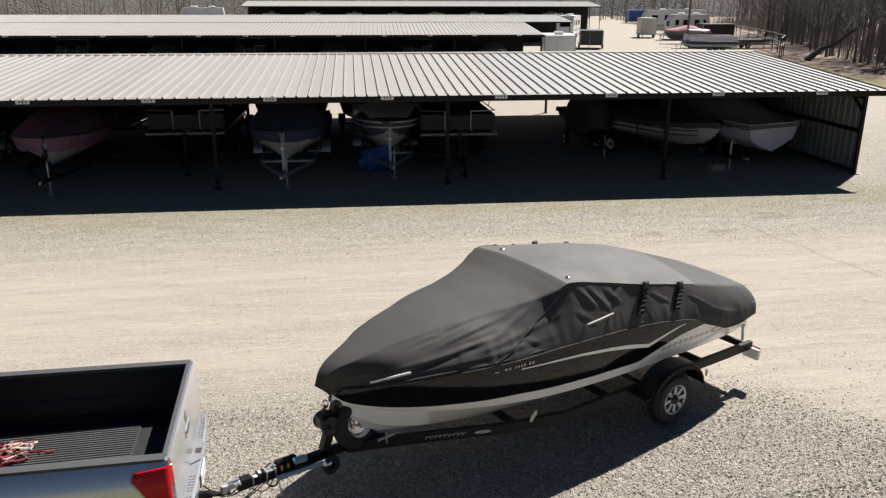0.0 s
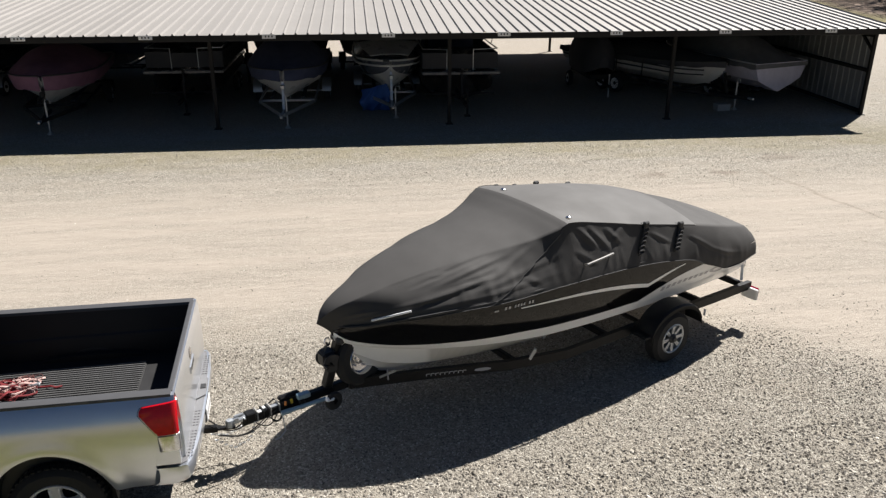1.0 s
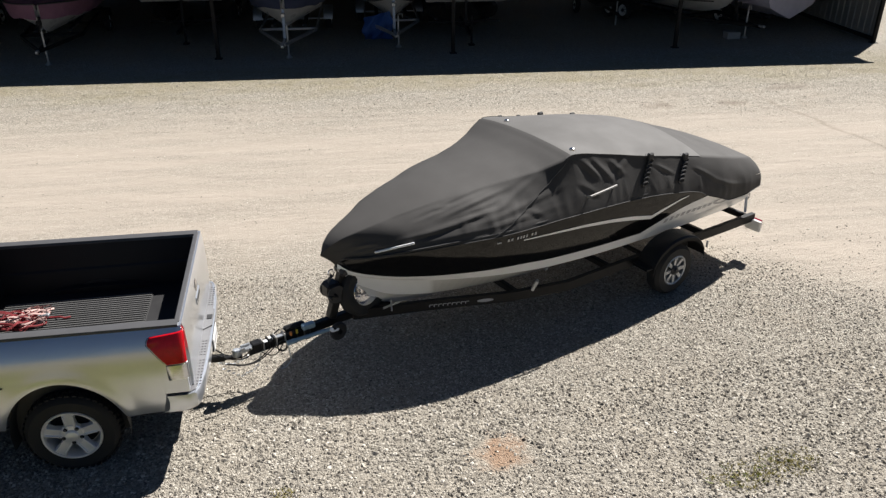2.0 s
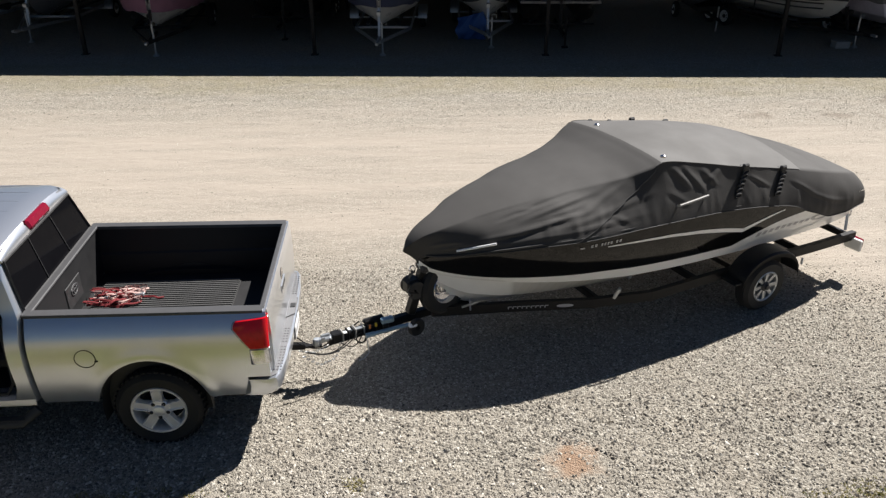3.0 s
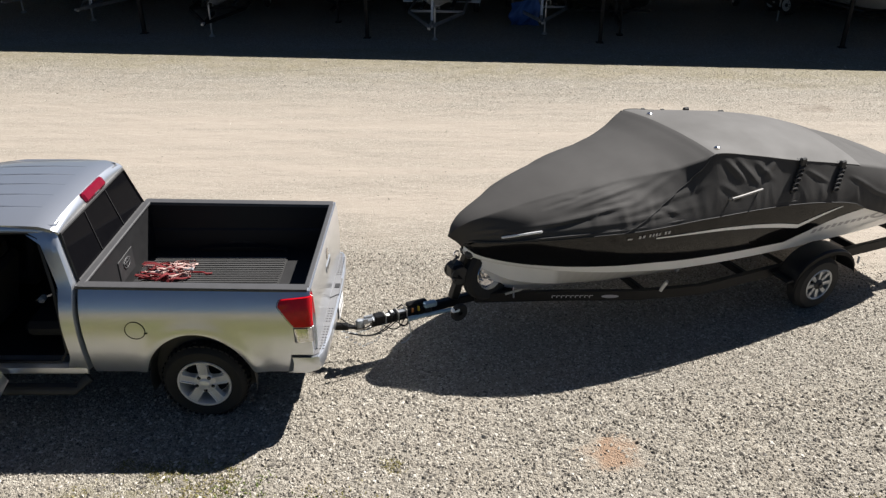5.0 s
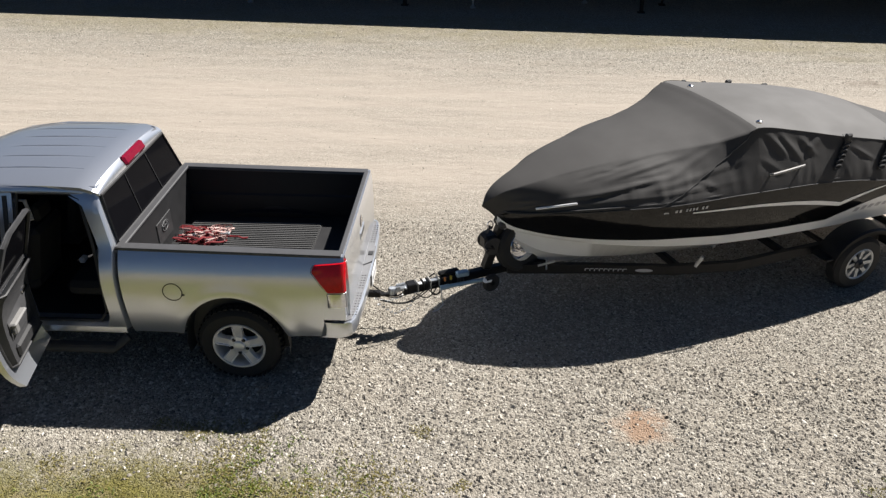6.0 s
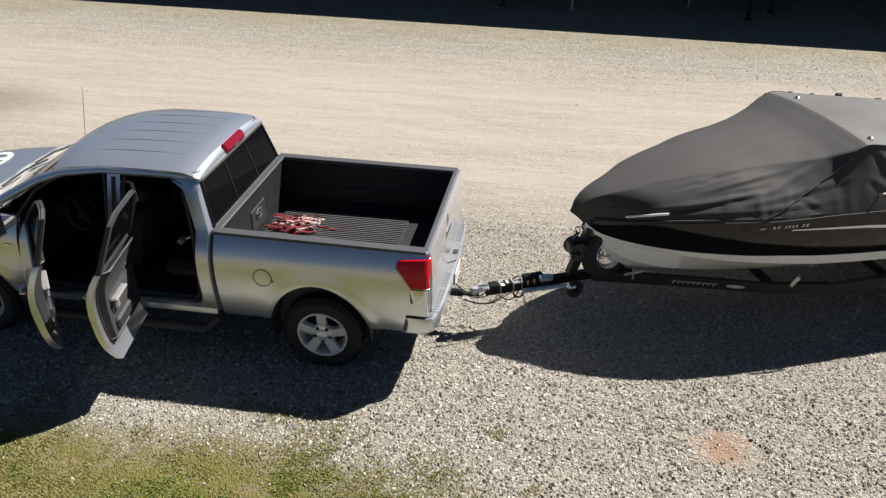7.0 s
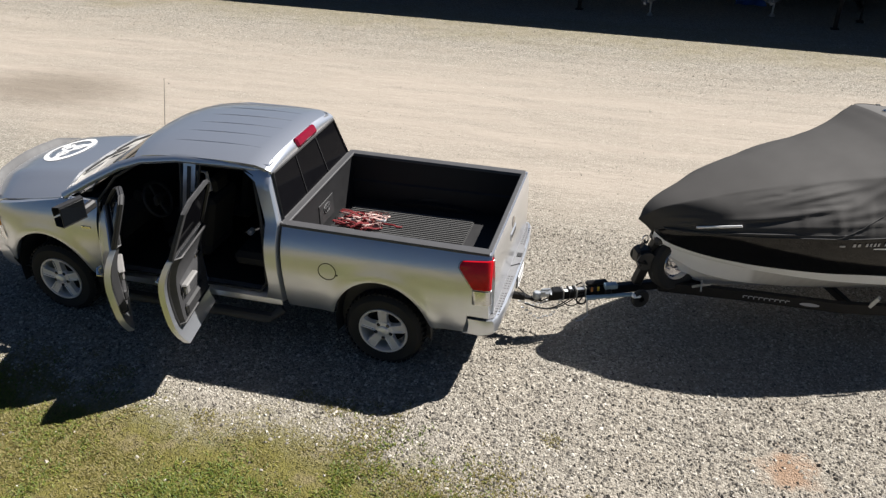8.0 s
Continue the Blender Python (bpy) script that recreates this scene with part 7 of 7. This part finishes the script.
def box_trailer(m, label, length, width, height, mat, vent=True):
    t = thing("box_trailer", label, "trailer", m, group="box trailers")
    part("body", Shape().box((length / 2, 0, 0.45 + (height - 0.45) / 2), (length, width, height - 0.45), 0.05), mat, t)
    for sg in (-1, 1):
        for x in (0.45, 0.60):
            trailer_wheel(t, (x * length, sg * (width / 2 + 0.02), 0.34), sg, 0.34, 0.19, 0.2)
        part("edge_trim", Shape().box((length / 2, sg * (width / 2 + 0.004), height - 0.06), (length, 0.02, 0.1), 0.004), GALV, t)
    for x in (0.03, length - 0.03):
        for sg in (-1, 1):
            part("corner_post", Shape().box((x, sg * (width / 2 - 0.03), 0.45 + (height - 0.45) / 2), (0.09, 0.09, height - 0.45), 0.01), GALV, t)
    if vent:
        part("roof_vent", Shape().box((length * 0.3, 0, height + 0.12), (0.7, 0.7, 0.25), 0.06), RV_WHITE, t)
    part("end_door", Shape().box((-0.012, 0, 0.5 + (height - 0.6) / 2), (0.03, width - 0.3, height - 0.75), 0.01), mat, t)
    part("door_bar", Shape().rod((-0.04, 0.2, 0.6), (-0.04, 0.2, height - 0.3), 0.02, n=6), GALV, t)
    part("tongue", Shape().bar((length, 0, 0.45), (length + 1.2, 0, 0.45), 0.1, 0.1), SHED_STEEL, t)
    part("tongue_jack", Shape().rod((length + 0.9, 0, 0), (length + 0.9, 0, 0.8), 0.035), SHED_STEEL, t)
    return t


box_trailer(pose(22.5, 50.6, 0, 0, 0, 75), "white enclosed trailer parked beside a shed end", 5.0, 2.35, 2.65, RV_WHITE)
box_trailer(pose(35.9, 78.0, 0, 0, 0, 70), "black dump trailer parked in the yard lane", 4.2, 2.6, 2.05, BLACK_TRIM, vent=False)
motorhome(pose(42.6, 105.5, 0, 0, 0, 62), "motorhome", "white motorhome with dark windows at a shed end", 8.0, 2.5, 3.2, RV_WHITE)
motorhome(pose(62.5, 121.5, 0, 0, 0, -10), "caravan", "long white caravan with roof units", 10.5, 2.5, 3.9, RV_WHITE)
motorhome(pose(57.0, 101.5, 0, 0, 0, -8), "caravan", "white caravan with dark windows beside parked boats", 5.6, 2.5, 3.45, RV_WHITE)
box_trailer(pose(55.4, 104.5, 0, 0, 0, 75), "pale enclosed trailer beside caravans", 4.0, 2.2, 2.9, RV_BEIGE, vent=False)
box_trailer(pose(92.2, 189.0, 0, 0, 0, 75), "blue steel container at the end of the yard", 6.0, 4.2, 3.3, BOX_BLUE, vent=False)
box_trailer(pose(58.6, 95.5, 0, 0, 0, -5), "dark low trailer with a pale roof", 4.6, 2.2, 2.3, BLACK_TRIM, vent=False)
stored_boat(pose(48.9, 88.8, 0, 0, 0, -14), "ski_boat", "grey boat with a faded red cover on a trailer", 5.6, 2.2, 1.6, HULL_GREY, None, PINK, 0.55, 0.7, tmat=SHED_STEEL)
pontoon_boat(pose(41.8, 70.6, 0, 0, 0, -12), "pale aluminium pontoon boat parked in the open", None, LILAC)
stored_boat(pose(58.8, 76.5, 0, 0, 0, 172), "jon_boat", "pale aluminium fishing boat on a trailer in the yard", 5.4, 1.9, 1.0, HULL_WHITE, HULL_GREY, None, 0.5, 0.15)
# vehicles in the dark under the second and third sheds
for k in range(20):
    s, n = -52 + 3.2 * k, 40.4 + 1.2 * math.sin(k * 2.1)
    kind = k % 4
    m = SHED @ pose(s, n - 2.0, 0, 0, 0, 90)
    if kind == 1:
        pontoon_boat(m, "pontoon boat in a berth of the second shed", DARK_CANVAS)
    else:
        stored_boat(m, "covered_boat", "covered boat in a berth of the second shed", 5.6, 2.3, 1.35, HULL_WHITE if kind else HULL_GREY, None, (NAVY, SMOKE, DARK_CANVAS, SMOKE)[kind], 0.5, 0.7, tmat=SHED_STEEL)
for k, s in enumerate((-16, -9, -2, 5, 12, 19, 26, 33)):
    motorhome(SHED @ pose(s, 115.5, 0, 0, 0, 90), "motorhome", "motorhome in a bay of the tall shed", 8.0, 2.5, 3.3, RV_WHITE if k % 3 else RV_BEIGE)
motorhome(pose(-12.0, 112.5, 0, 0, 0, 2), "motorhome", "white motorhome standing behind the third shed", 6.0, 2.5, 4.3, RV_WHITE)


def utility_pole():
    p = thing("utility_pole", "bare wooden utility pole in the yard", "pole", pose(51.0, 84.5, 0))
    wood = material("pole_wood", (0.16, 0.125, 0.095), (0.11, 0.085, 0.065), rough=0.9, scale=6, fine=60)
    part("pole", Shape().rod((0, 0, 0), (0, 0, 9.0), 0.14, 0.10, n=10), wood, p)
    part("crossarm", Shape().box((0, 0, 8.4), (1.8, 0.1, 0.12), 0.01), wood, p)


utility_pole()


def pipe_fence():
    f = thing("pipe_fence", "pale pipe fence curving along the edge of the woods", "fence", Matrix())
    line = [Vector(q) for q in ((46.3, 58.4, 0), (50.5, 64.0, 0), (54.5, 72.0, 0), (59.0, 82.0, 0), (64.0, 94.0, 0), (70.0, 106.0, 0))]
    pts = []
    for a, b in zip(line, line[1:]):
        pts += [a.lerp(b, t / 4) for t in range(4)]
    pts.append(line[-1])
    for z in (1.25, 1.95):
        part("rail", Shape().tube([q + Vector((0, 0, z)) for q in pts], 0.045, 6), GALV, f)
    for q in pts[::2]:
        part("post", Shape().rod(q, q + Vector((0, 0, 2.0)), 0.05, n=8), SHED_STEEL, f)


pipe_fence()

# ---- bare winter woods ----
BARK = material("bark", (0.165, 0.148, 0.132), (0.085, 0.076, 0.067), rough=0.95, scale=5, fine=40, bump=0.6, dist=0.03, vary=0.3)
TWIG = material("twigs", (0.27, 0.252, 0.235), (0.18, 0.166, 0.153), rough=0.95, scale=0.6, fine=6, vary=0.25)


def grow(rng, height, fine=True):
    """Trunk and limbs of a bare tree: (trunk shape, branch shape)."""
    trunk, limbs = Shape(), Shape()
    r0 = height * rng.uniform(0.0040, 0.0085)
    pts, p = [], Vector((0, 0, -0.1))
    lean = Vector((rng.uniform(-0.05, 0.05), rng.uniform(-0.05, 0.05), 0))
    n = 8
    for k in range(n + 1):
        pts.append(p.copy())
        p = p + Vector((0, 0, height / n)) + lean * height / n + Vector((rng.uniform(-0.1, 0.1), rng.uniform(-0.1, 0.1), 0)) * height / 24
    rad = [r0 * (1.35 if k == 0 else 1 - 0.86 * k / n) for k in range(n + 1)]
    trunk.tube(pts, rad, 7 if fine else 5)

    def limb(a, d, length, r, depth):
        q = [a]
        for k in range(3):
            d = (d + Vector((rng.uniform(-0.25, 0.25), rng.uniform(-0.25, 0.25), rng.uniform(-0.05, 0.25)))).normalized()
            q.append(q[-1] + d * length / 3)
        r = max(r, 0.018)
        limbs.tube(q, [r, r * 0.8, r * 0.62, r * 0.4], 4 if depth else 3)
        if depth:
            for k in range(3 if fine else 2):
                t = rng.uniform(0.35, 1.0) * 3
                i = min(int(t), 2)
                b = q[i].lerp(q[i + 1], t - i)
                e = (d + Vector((rng.uniform(-0.9, 0.9), rng.uniform(-0.9, 0.9), rng.uniform(-0.2, 0.7)))).normalized()
                limb(b, e, length * rng.uniform(0.35, 0.6), r * 0.55, depth - 1)

    count = rng.randint(17, 22) if fine else 14
    for k in range(count):
        t = rng.uniform(0.15, 0.98) * n
        i = min(int(t), n - 1)
        a = pts[i].lerp(pts[i + 1], t - i)
        ang = rng.uniform(0, 2 * math.pi)
        d = Vector((math.cos(ang), math.sin(ang), rng.uniform(0.35, 1.2))).normalized()
        limb(a, d, height * rng.uniform(0.14, 0.30) * (1.15 - t / n * 0.6), r0 * 0.55 * (1.1 - 0.6 * t / n), 2 if fine else 1)
    return trunk, limbs


def build_woods():
    rng = random.Random(21)
    kinds = []
    for k in range(6):
        a, b = grow(rng, rng.uniform(13, 19))
        kinds.append((mesh_of("trunk", a, BARK, tidy=False), mesh_of("crown", b, TWIG, tidy=False)))
    edge = lambda y: lerp(y, (25, 42, 51, 63, 90, 119, 200), (45, 47, 49.5, 54, 68, 82, 118))
    made = 0
    while made < 170:
        y = rng.uniform(34, 125)
        x = edge(y) + abs(rng.gauss(0, 10))
        tree = thing("bare_tree", "bare grey-brown winter tree at the edge of the yard", "tree", pose(x, y, 0, rng.uniform(-3, 3), rng.uniform(-3, 3), rng.uniform(0, 360)), group="trees at the wood edge")
        tree.scale = [rng.uniform(0.8, 1.25)] * 3
        a, b = kinds[made % 6]
        piece("trunk", a, tree)
        piece("crown", b, tree)
        made += 1
    lean = thing("leaning_tree", "dark leaning dead trunk among the bare trees", "tree", pose(50.0, 57.0, 0))
    part("trunk", Shape().tube([(-1.6, 0.4, 0), (-0.4, 0.15, 1.1), (0.8, 0, 1.5), (2.0, -0.4, 2.6), (3.6, -0.5, 3.1), (4.6, -0.8, 4.0)], [0.30, 0.22, 0.20, 0.15, 0.11, 0.05], 8), BARK, lean)
    part("limb", Shape().tube([(0.8, 0, 1.6), (0.9, 0.4, 3.4), (1.6, 0.5, 5.4)], [0.16, 0.12, 0.05], 6), BARK, lean)
    # brush pile
    heap = Shape()
    for k in range(60):
        c = Vector((rng.gauss(0, 1.2), rng.gauss(0, 0.9), rng.uniform(0.02, 0.5)))
        d = Vector((rng.uniform(-1, 1), rng.uniform(-1, 1), rng.uniform(-0.1, 0.35))).normalized() * rng.uniform(0.6, 1.6)
        c.z = max(c.z, abs(d.z) + 0.02)
        heap.tube([c - d, c + Vector((0, 0, 0.08)), c + d], [0.05, 0.04, 0.015], 4)
    ob = part("brush_pile", heap, BARK, tidy=False)
    ob.matrix_world = pose(46.6, 44.2, 0)
    tagged(ob, "heap of dark fallen branches at the wood edge", "brush pile", kind="stuff")
    # the deep wood, one body
    low = [grow(rng, 16, fine=False) for _ in range(5)]
    V = [[np.array(q.v) for q in pair] for pair in low]
    for which, name, mat, lab in ((0, "far_trunks", BARK, "dense grey-brown trunks of the winter wood"), (1, "far_branches", TWIG, "haze of bare branches of the winter wood")):
        r2 = np.random.RandomState(4)
        vs, fs, o = [], [], 0
        for k in range(1150):
            if k < 710:
                y = r2.uniform(34, 200)
                x = edge(y) + 6 + abs(r2.normal(0, 30))
            elif k < 910:
                x, y = r2.uniform(60, 230), r2.uniform(215, 300)
            else:
                x, y = r2.uniform(-190, 60), r2.uniform(150, 230)
            a, sc = r2.uniform(0, 6.28), r2.uniform(0.7, 1.2)
            pts = V[k % 5][which] * sc
            c, s_ = math.cos(a), math.sin(a)
            vs.append(np.stack([pts[:, 0] * c - pts[:, 1] * s_ + x, pts[:, 0] * s_ + pts[:, 1] * c + y, pts[:, 2]], 1))
            fs += [tuple(i + o for i in f) for f in low[k % 5][which].f]
            o += len(pts)
        sh = Shape()
        sh.v, sh.f = np.concatenate(vs).tolist(), fs
        tagged(part(name, sh, mat, tidy=False), lab, "woods", kind="stuff")
    # saplings and brush between the trunks
    r3 = np.random.RandomState(8)
    n = 9000
    y = r3.uniform(34, 190, n)
    x = np.array([edge(q) for q in y]) + 0.5 + np.abs(r3.normal(0, 16, n))
    h = r3.uniform(0.6, 4.5, n) * r3.uniform(0.5, 1, n)
    a, rad = r3.uniform(0, 6.28, n), r3.uniform(0.012, 0.035, n)
    lx, ly = r3.normal(0, 0.22, n) * h, r3.normal(0, 0.22, n) * h
    base = np.stack([np.stack([x + rad * np.cos(a + k * 2.094), y + rad * np.sin(a + k * 2.094), np.zeros(n)], 1) for k in range(3)], 1)
    tip = np.stack([x + lx, y + ly, h], 1)[:, None]
    sh = Shape()
    sh.v = np.concatenate([base, tip], 1).reshape(-1, 3).tolist()
    sh.f = (np.array([(0, 1, 3), (1, 2, 3), (2, 0, 3)])[None] + 4 * np.arange(n)[:, None, None]).reshape(-1, 3).tolist()
    tagged(part("undergrowth", sh, TWIG, smooth=False, tidy=False), "thin grey saplings and brush under the trees", "undergrowth", kind="stuff")
    # a wooded rise closes the view
    rise = Shape()
    rows = []
    for k in range(41):
        a = radians(-75 + 150 * k / 40)
        r = 330
        rows.append([(r * math.sin(a), r * math.cos(a), 0), (r * 1.04 * math.sin(a), r * 1.04 * math.cos(a), 9 + 3 * math.sin(k * 1.7)), (r * 1.3 * math.sin(a), r * 1.3 * math.cos(a), 26 + 5 * math.sin(k * 0.9))])
    rise.grid(rows)
    hill = material("wooded_rise", (0.13, 0.115, 0.102), (0.07, 0.062, 0.055), rough=1.0, scale=0.15, fine=1.4, bump=1.0, dist=2.0, grain=0.6)
    tagged(part("backdrop", rise, hill, tidy=False), "distant grey-brown wooded rise", "hill", kind="structure")


build_woods()


# ---- loose stones and verge plants ----
PEBBLE = bpy.data.materials.new("loose_stone")
PEBBLE.use_nodes = True
_n, _l = PEBBLE.node_tree.nodes, PEBBLE.node_tree.links
_g, _r = _n.new("ShaderNodeNewGeometry"), _n.new("ShaderNodeValToRGB")
_l.new(_g.outputs["Random Per Island"], _r.inputs[0])
for _k, (_pos, _c) in enumerate(((0.0, (0.095, 0.086, 0.074)), (1.0, (0.60, 0.562, 0.49)), (0.35, (0.235, 0.210, 0.174)), (0.75, (0.395, 0.358, 0.298)))):
    _e = _r.color_ramp.elements[_k] if _k < 2 else _r.color_ramp.elements.new(_pos)
    _e.position, _e.color = _pos, (*_c, 1)
_l.new(_r.outputs[0], _n["Principled BSDF"].inputs["Base Color"])
_n["Principled BSDF"].inputs["Roughness"].default_value = 0.85


def scatter_stones():
    rs = np.random.RandomState(11)
    octa = np.array([(1, 0, 0), (-1, 0, 0), (0, 1, 0), (0, -1, 0), (0, 0, 1), (0, 0, -1)], float)
    of = np.array([(0, 2, 4), (2, 1, 4), (1, 3, 4), (3, 0, 4), (2, 0, 5), (1, 2, 5), (3, 1, 5), (0, 3, 5)])
    zones = ((74000, -6.5, 10.5, -3.4, -0.5, 0.007, 0.019), (88000, -6.5, 10.5, -0.5, 2.4, 0.0055, 0.0135), (46000, -7.5, 13.0, 2.4, 5.5, 0.0055, 0.012), (26000, -14.0, 18.0, 5.0, 13.0, 0.007, 0.014))
    parts = []
    for count, x0, x1, y0, y1, a, b in zones:
        x, y = rs.uniform(x0, x1, count), rs.uniform(y0, y1, count)
        lane = y + 0.0815 * x + 0.5 * np.sin(x * 0.7)
        keep = np.ones(count, bool)
        keep &= ~((lane + 0.65 * np.maximum(x - 6.2, 0) > 2.7) & (lane < 9.6) & (rs.rand(count) < np.clip((lane + 0.65 * np.maximum(x - 6.2, 0) - 2.7) * 1.2, 0, 1) * np.clip((9.6 - lane) * 0.8, 0, 1) * 0.95))
        keep &= ~((y < -1.85 - 0.18 * np.sin(x * 1.9 + 0.5) - 0.1 * np.sin(x * 4.3) - 0.28 * np.maximum(x - 0.3, 0)) & (rs.rand(count) < np.clip(0.45 - (y + 1.85 + 0.28 * np.maximum(x - 0.3, 0)) * 1.1, 0, 0.985)))
        keep &= ~((np.hypot(x - 3.78, (y + 1.42) * 1.3) < 0.30) & (rs.rand(count) < 0.85))
        x, y = x[keep], y[keep]
        n = len(x)
        r = rs.uniform(a, b, n) * (0.7 + 0.7 * rs.rand(n) ** 2)
        size = np.stack([r * rs.uniform(0.7, 1.35, n), r * rs.uniform(0.6, 1.1, n), r * rs.uniform(0.45, 0.8, n)], 1)
        q = octa[None] * size[:, None] + rs.normal(0, 1, (n, 6, 3)) * (r * 0.16)[:, None, None]
        w = rs.uniform(0, 6.28, n)
        c, s_ = np.cos(w)[:, None], np.sin(w)[:, None]
        parts.append(np.stack([q[..., 0] * c - q[..., 1] * s_ + x[:, None], q[..., 0] * s_ + q[..., 1] * c + y[:, None], q[..., 2] + (r * 0.22)[:, None]], 2))
    v = np.concatenate(parts)
    f = of[None] + 6 * np.arange(len(v))[:, None, None]
    sh = Shape()
    sh.v, sh.f = v.reshape(-1, 3).tolist(), f.reshape(-1, 3).tolist()
    tagged(part("loose_gravel", sh, PEBBLE, smooth=False, tidy=False), "loose grey and buff crushed stone", "gravel", kind="stuff")


def plant_material(name, a, b, c):
    m = bpy.data.materials.new(name)
    m.use_nodes = True
    n, l = m.node_tree.nodes, m.node_tree.links
    g, r = n.new("ShaderNodeNewGeometry"), n.new("ShaderNodeValToRGB")
    l.new(g.outputs["Random Per Island"], r.inputs[0])
    e = r.color_ramp.elements
    e[0].color, e[1].color = (*a, 1), (*c, 1)
    e.new(0.5).color = (*b, 1)
    l.new(r.outputs[0], n["Principled BSDF"].inputs["Base Color"])
    n["Principled BSDF"].inputs["Roughness"].default_value = 0.6
    return m


def scatter_plants():
    rs = np.random.RandomState(6)
    green = plant_material("verge_leaf", (0.066, 0.112, 0.010), (0.130, 0.165, 0.016), (0.20, 0.185, 0.030))
    straw = plant_material("dry_leaf", (0.155, 0.136, 0.026), (0.225, 0.185, 0.062), (0.115, 0.104, 0.018))
    for name, mat, count, lab, hmin, hmax in (("verge_grass", green, 150000, "short green weeds and grass of the verge", 0.007, 0.027), ("dry_grass", straw, 130000, "dry straw-coloured grass of the verge", 0.004, 0.018)):
        vs, fs, o, n = [], [], 0, 0
        while n < count:
            x, y = rs.uniform(-6.5, 8.5), rs.uniform(-4.2, -1.4)
            edge = -1.88 + 0.28 * math.sin(1.7 * x + 0.6) + 0.15 * math.sin(4.9 * x) - 0.30 * max(0, x - 0.8)
            d = edge - y
            patch = noise.noise(Vector((x * 1.3, y * 1.3, 3.0 if name == "dry_grass" else 9.0))) + 0.5 * noise.noise(Vector((x * 4.1, y * 4.1, 1)))
            if name == 'verge_grass' and rs.rand() > 0.10 + 0.75 * min(1, max(0, (d - 0.45) / 0.6)) * min(1, max(0.10, 0.42 + 2.6 * patch)):
                n += 1
                continue
            keep = (d > -0.25 and rs.rand() < min(1, max(0.02, (d + 0.1) * 1.3)) and rs.rand() < 0.45 + 1.4 * patch)
            if x > 4.5:
                keep = math.hypot((x - 5.8) / 0.3, (y + 2.1) / 0.14) < rs.rand() ** 2 * 1.5 or math.hypot((x - 6.28) / 0.25, (y + 2.0) / 0.16) < rs.rand() ** 2 * 1.5
            tuft = name == "dry_grass" and x < 2.2 and -2.3 < y < -1.5 and noise.noise(Vector((x * 2.6, y * 3.4, 5.0))) > 0.42 and rs.rand() < 0.6
            keep = keep or tuft
            n += 1
            if not keep:
                continue
            for _ in range(4):
                w, h = rs.uniform(0.002, 0.0055), rs.uniform(hmin, hmax)
                a = rs.uniform(0, 6.28)
                bx, by = x + rs.normal(0, 0.024), y + rs.normal(0, 0.024)
                c, s_ = math.cos(a), math.sin(a)
                lean = h * rs.uniform(0.6, 2.2)
                vs += [(bx - s_ * w, by + c * w, 0.0), (bx + s_ * w, by - c * w, 0.0), (bx + c * lean * 0.6 + s_ * w, by + s_ * lean * 0.6 - c * w, h * 0.75), (bx + c * lean, by + s_ * lean, h), (bx + c * lean * 0.6 - s_ * w, by + s_ * lean * 0.6 + c * w, h * 0.75)]
                fs.append((o, o + 1, o + 2, o + 3, o + 4))
                o += 5
        sh = Shape()
        sh.v, sh.f = vs, fs
        tagged(part(name, sh, mat, smooth=False, tidy=False), lab, "grass", kind="stuff")


scatter_stones()
scatter_plants()
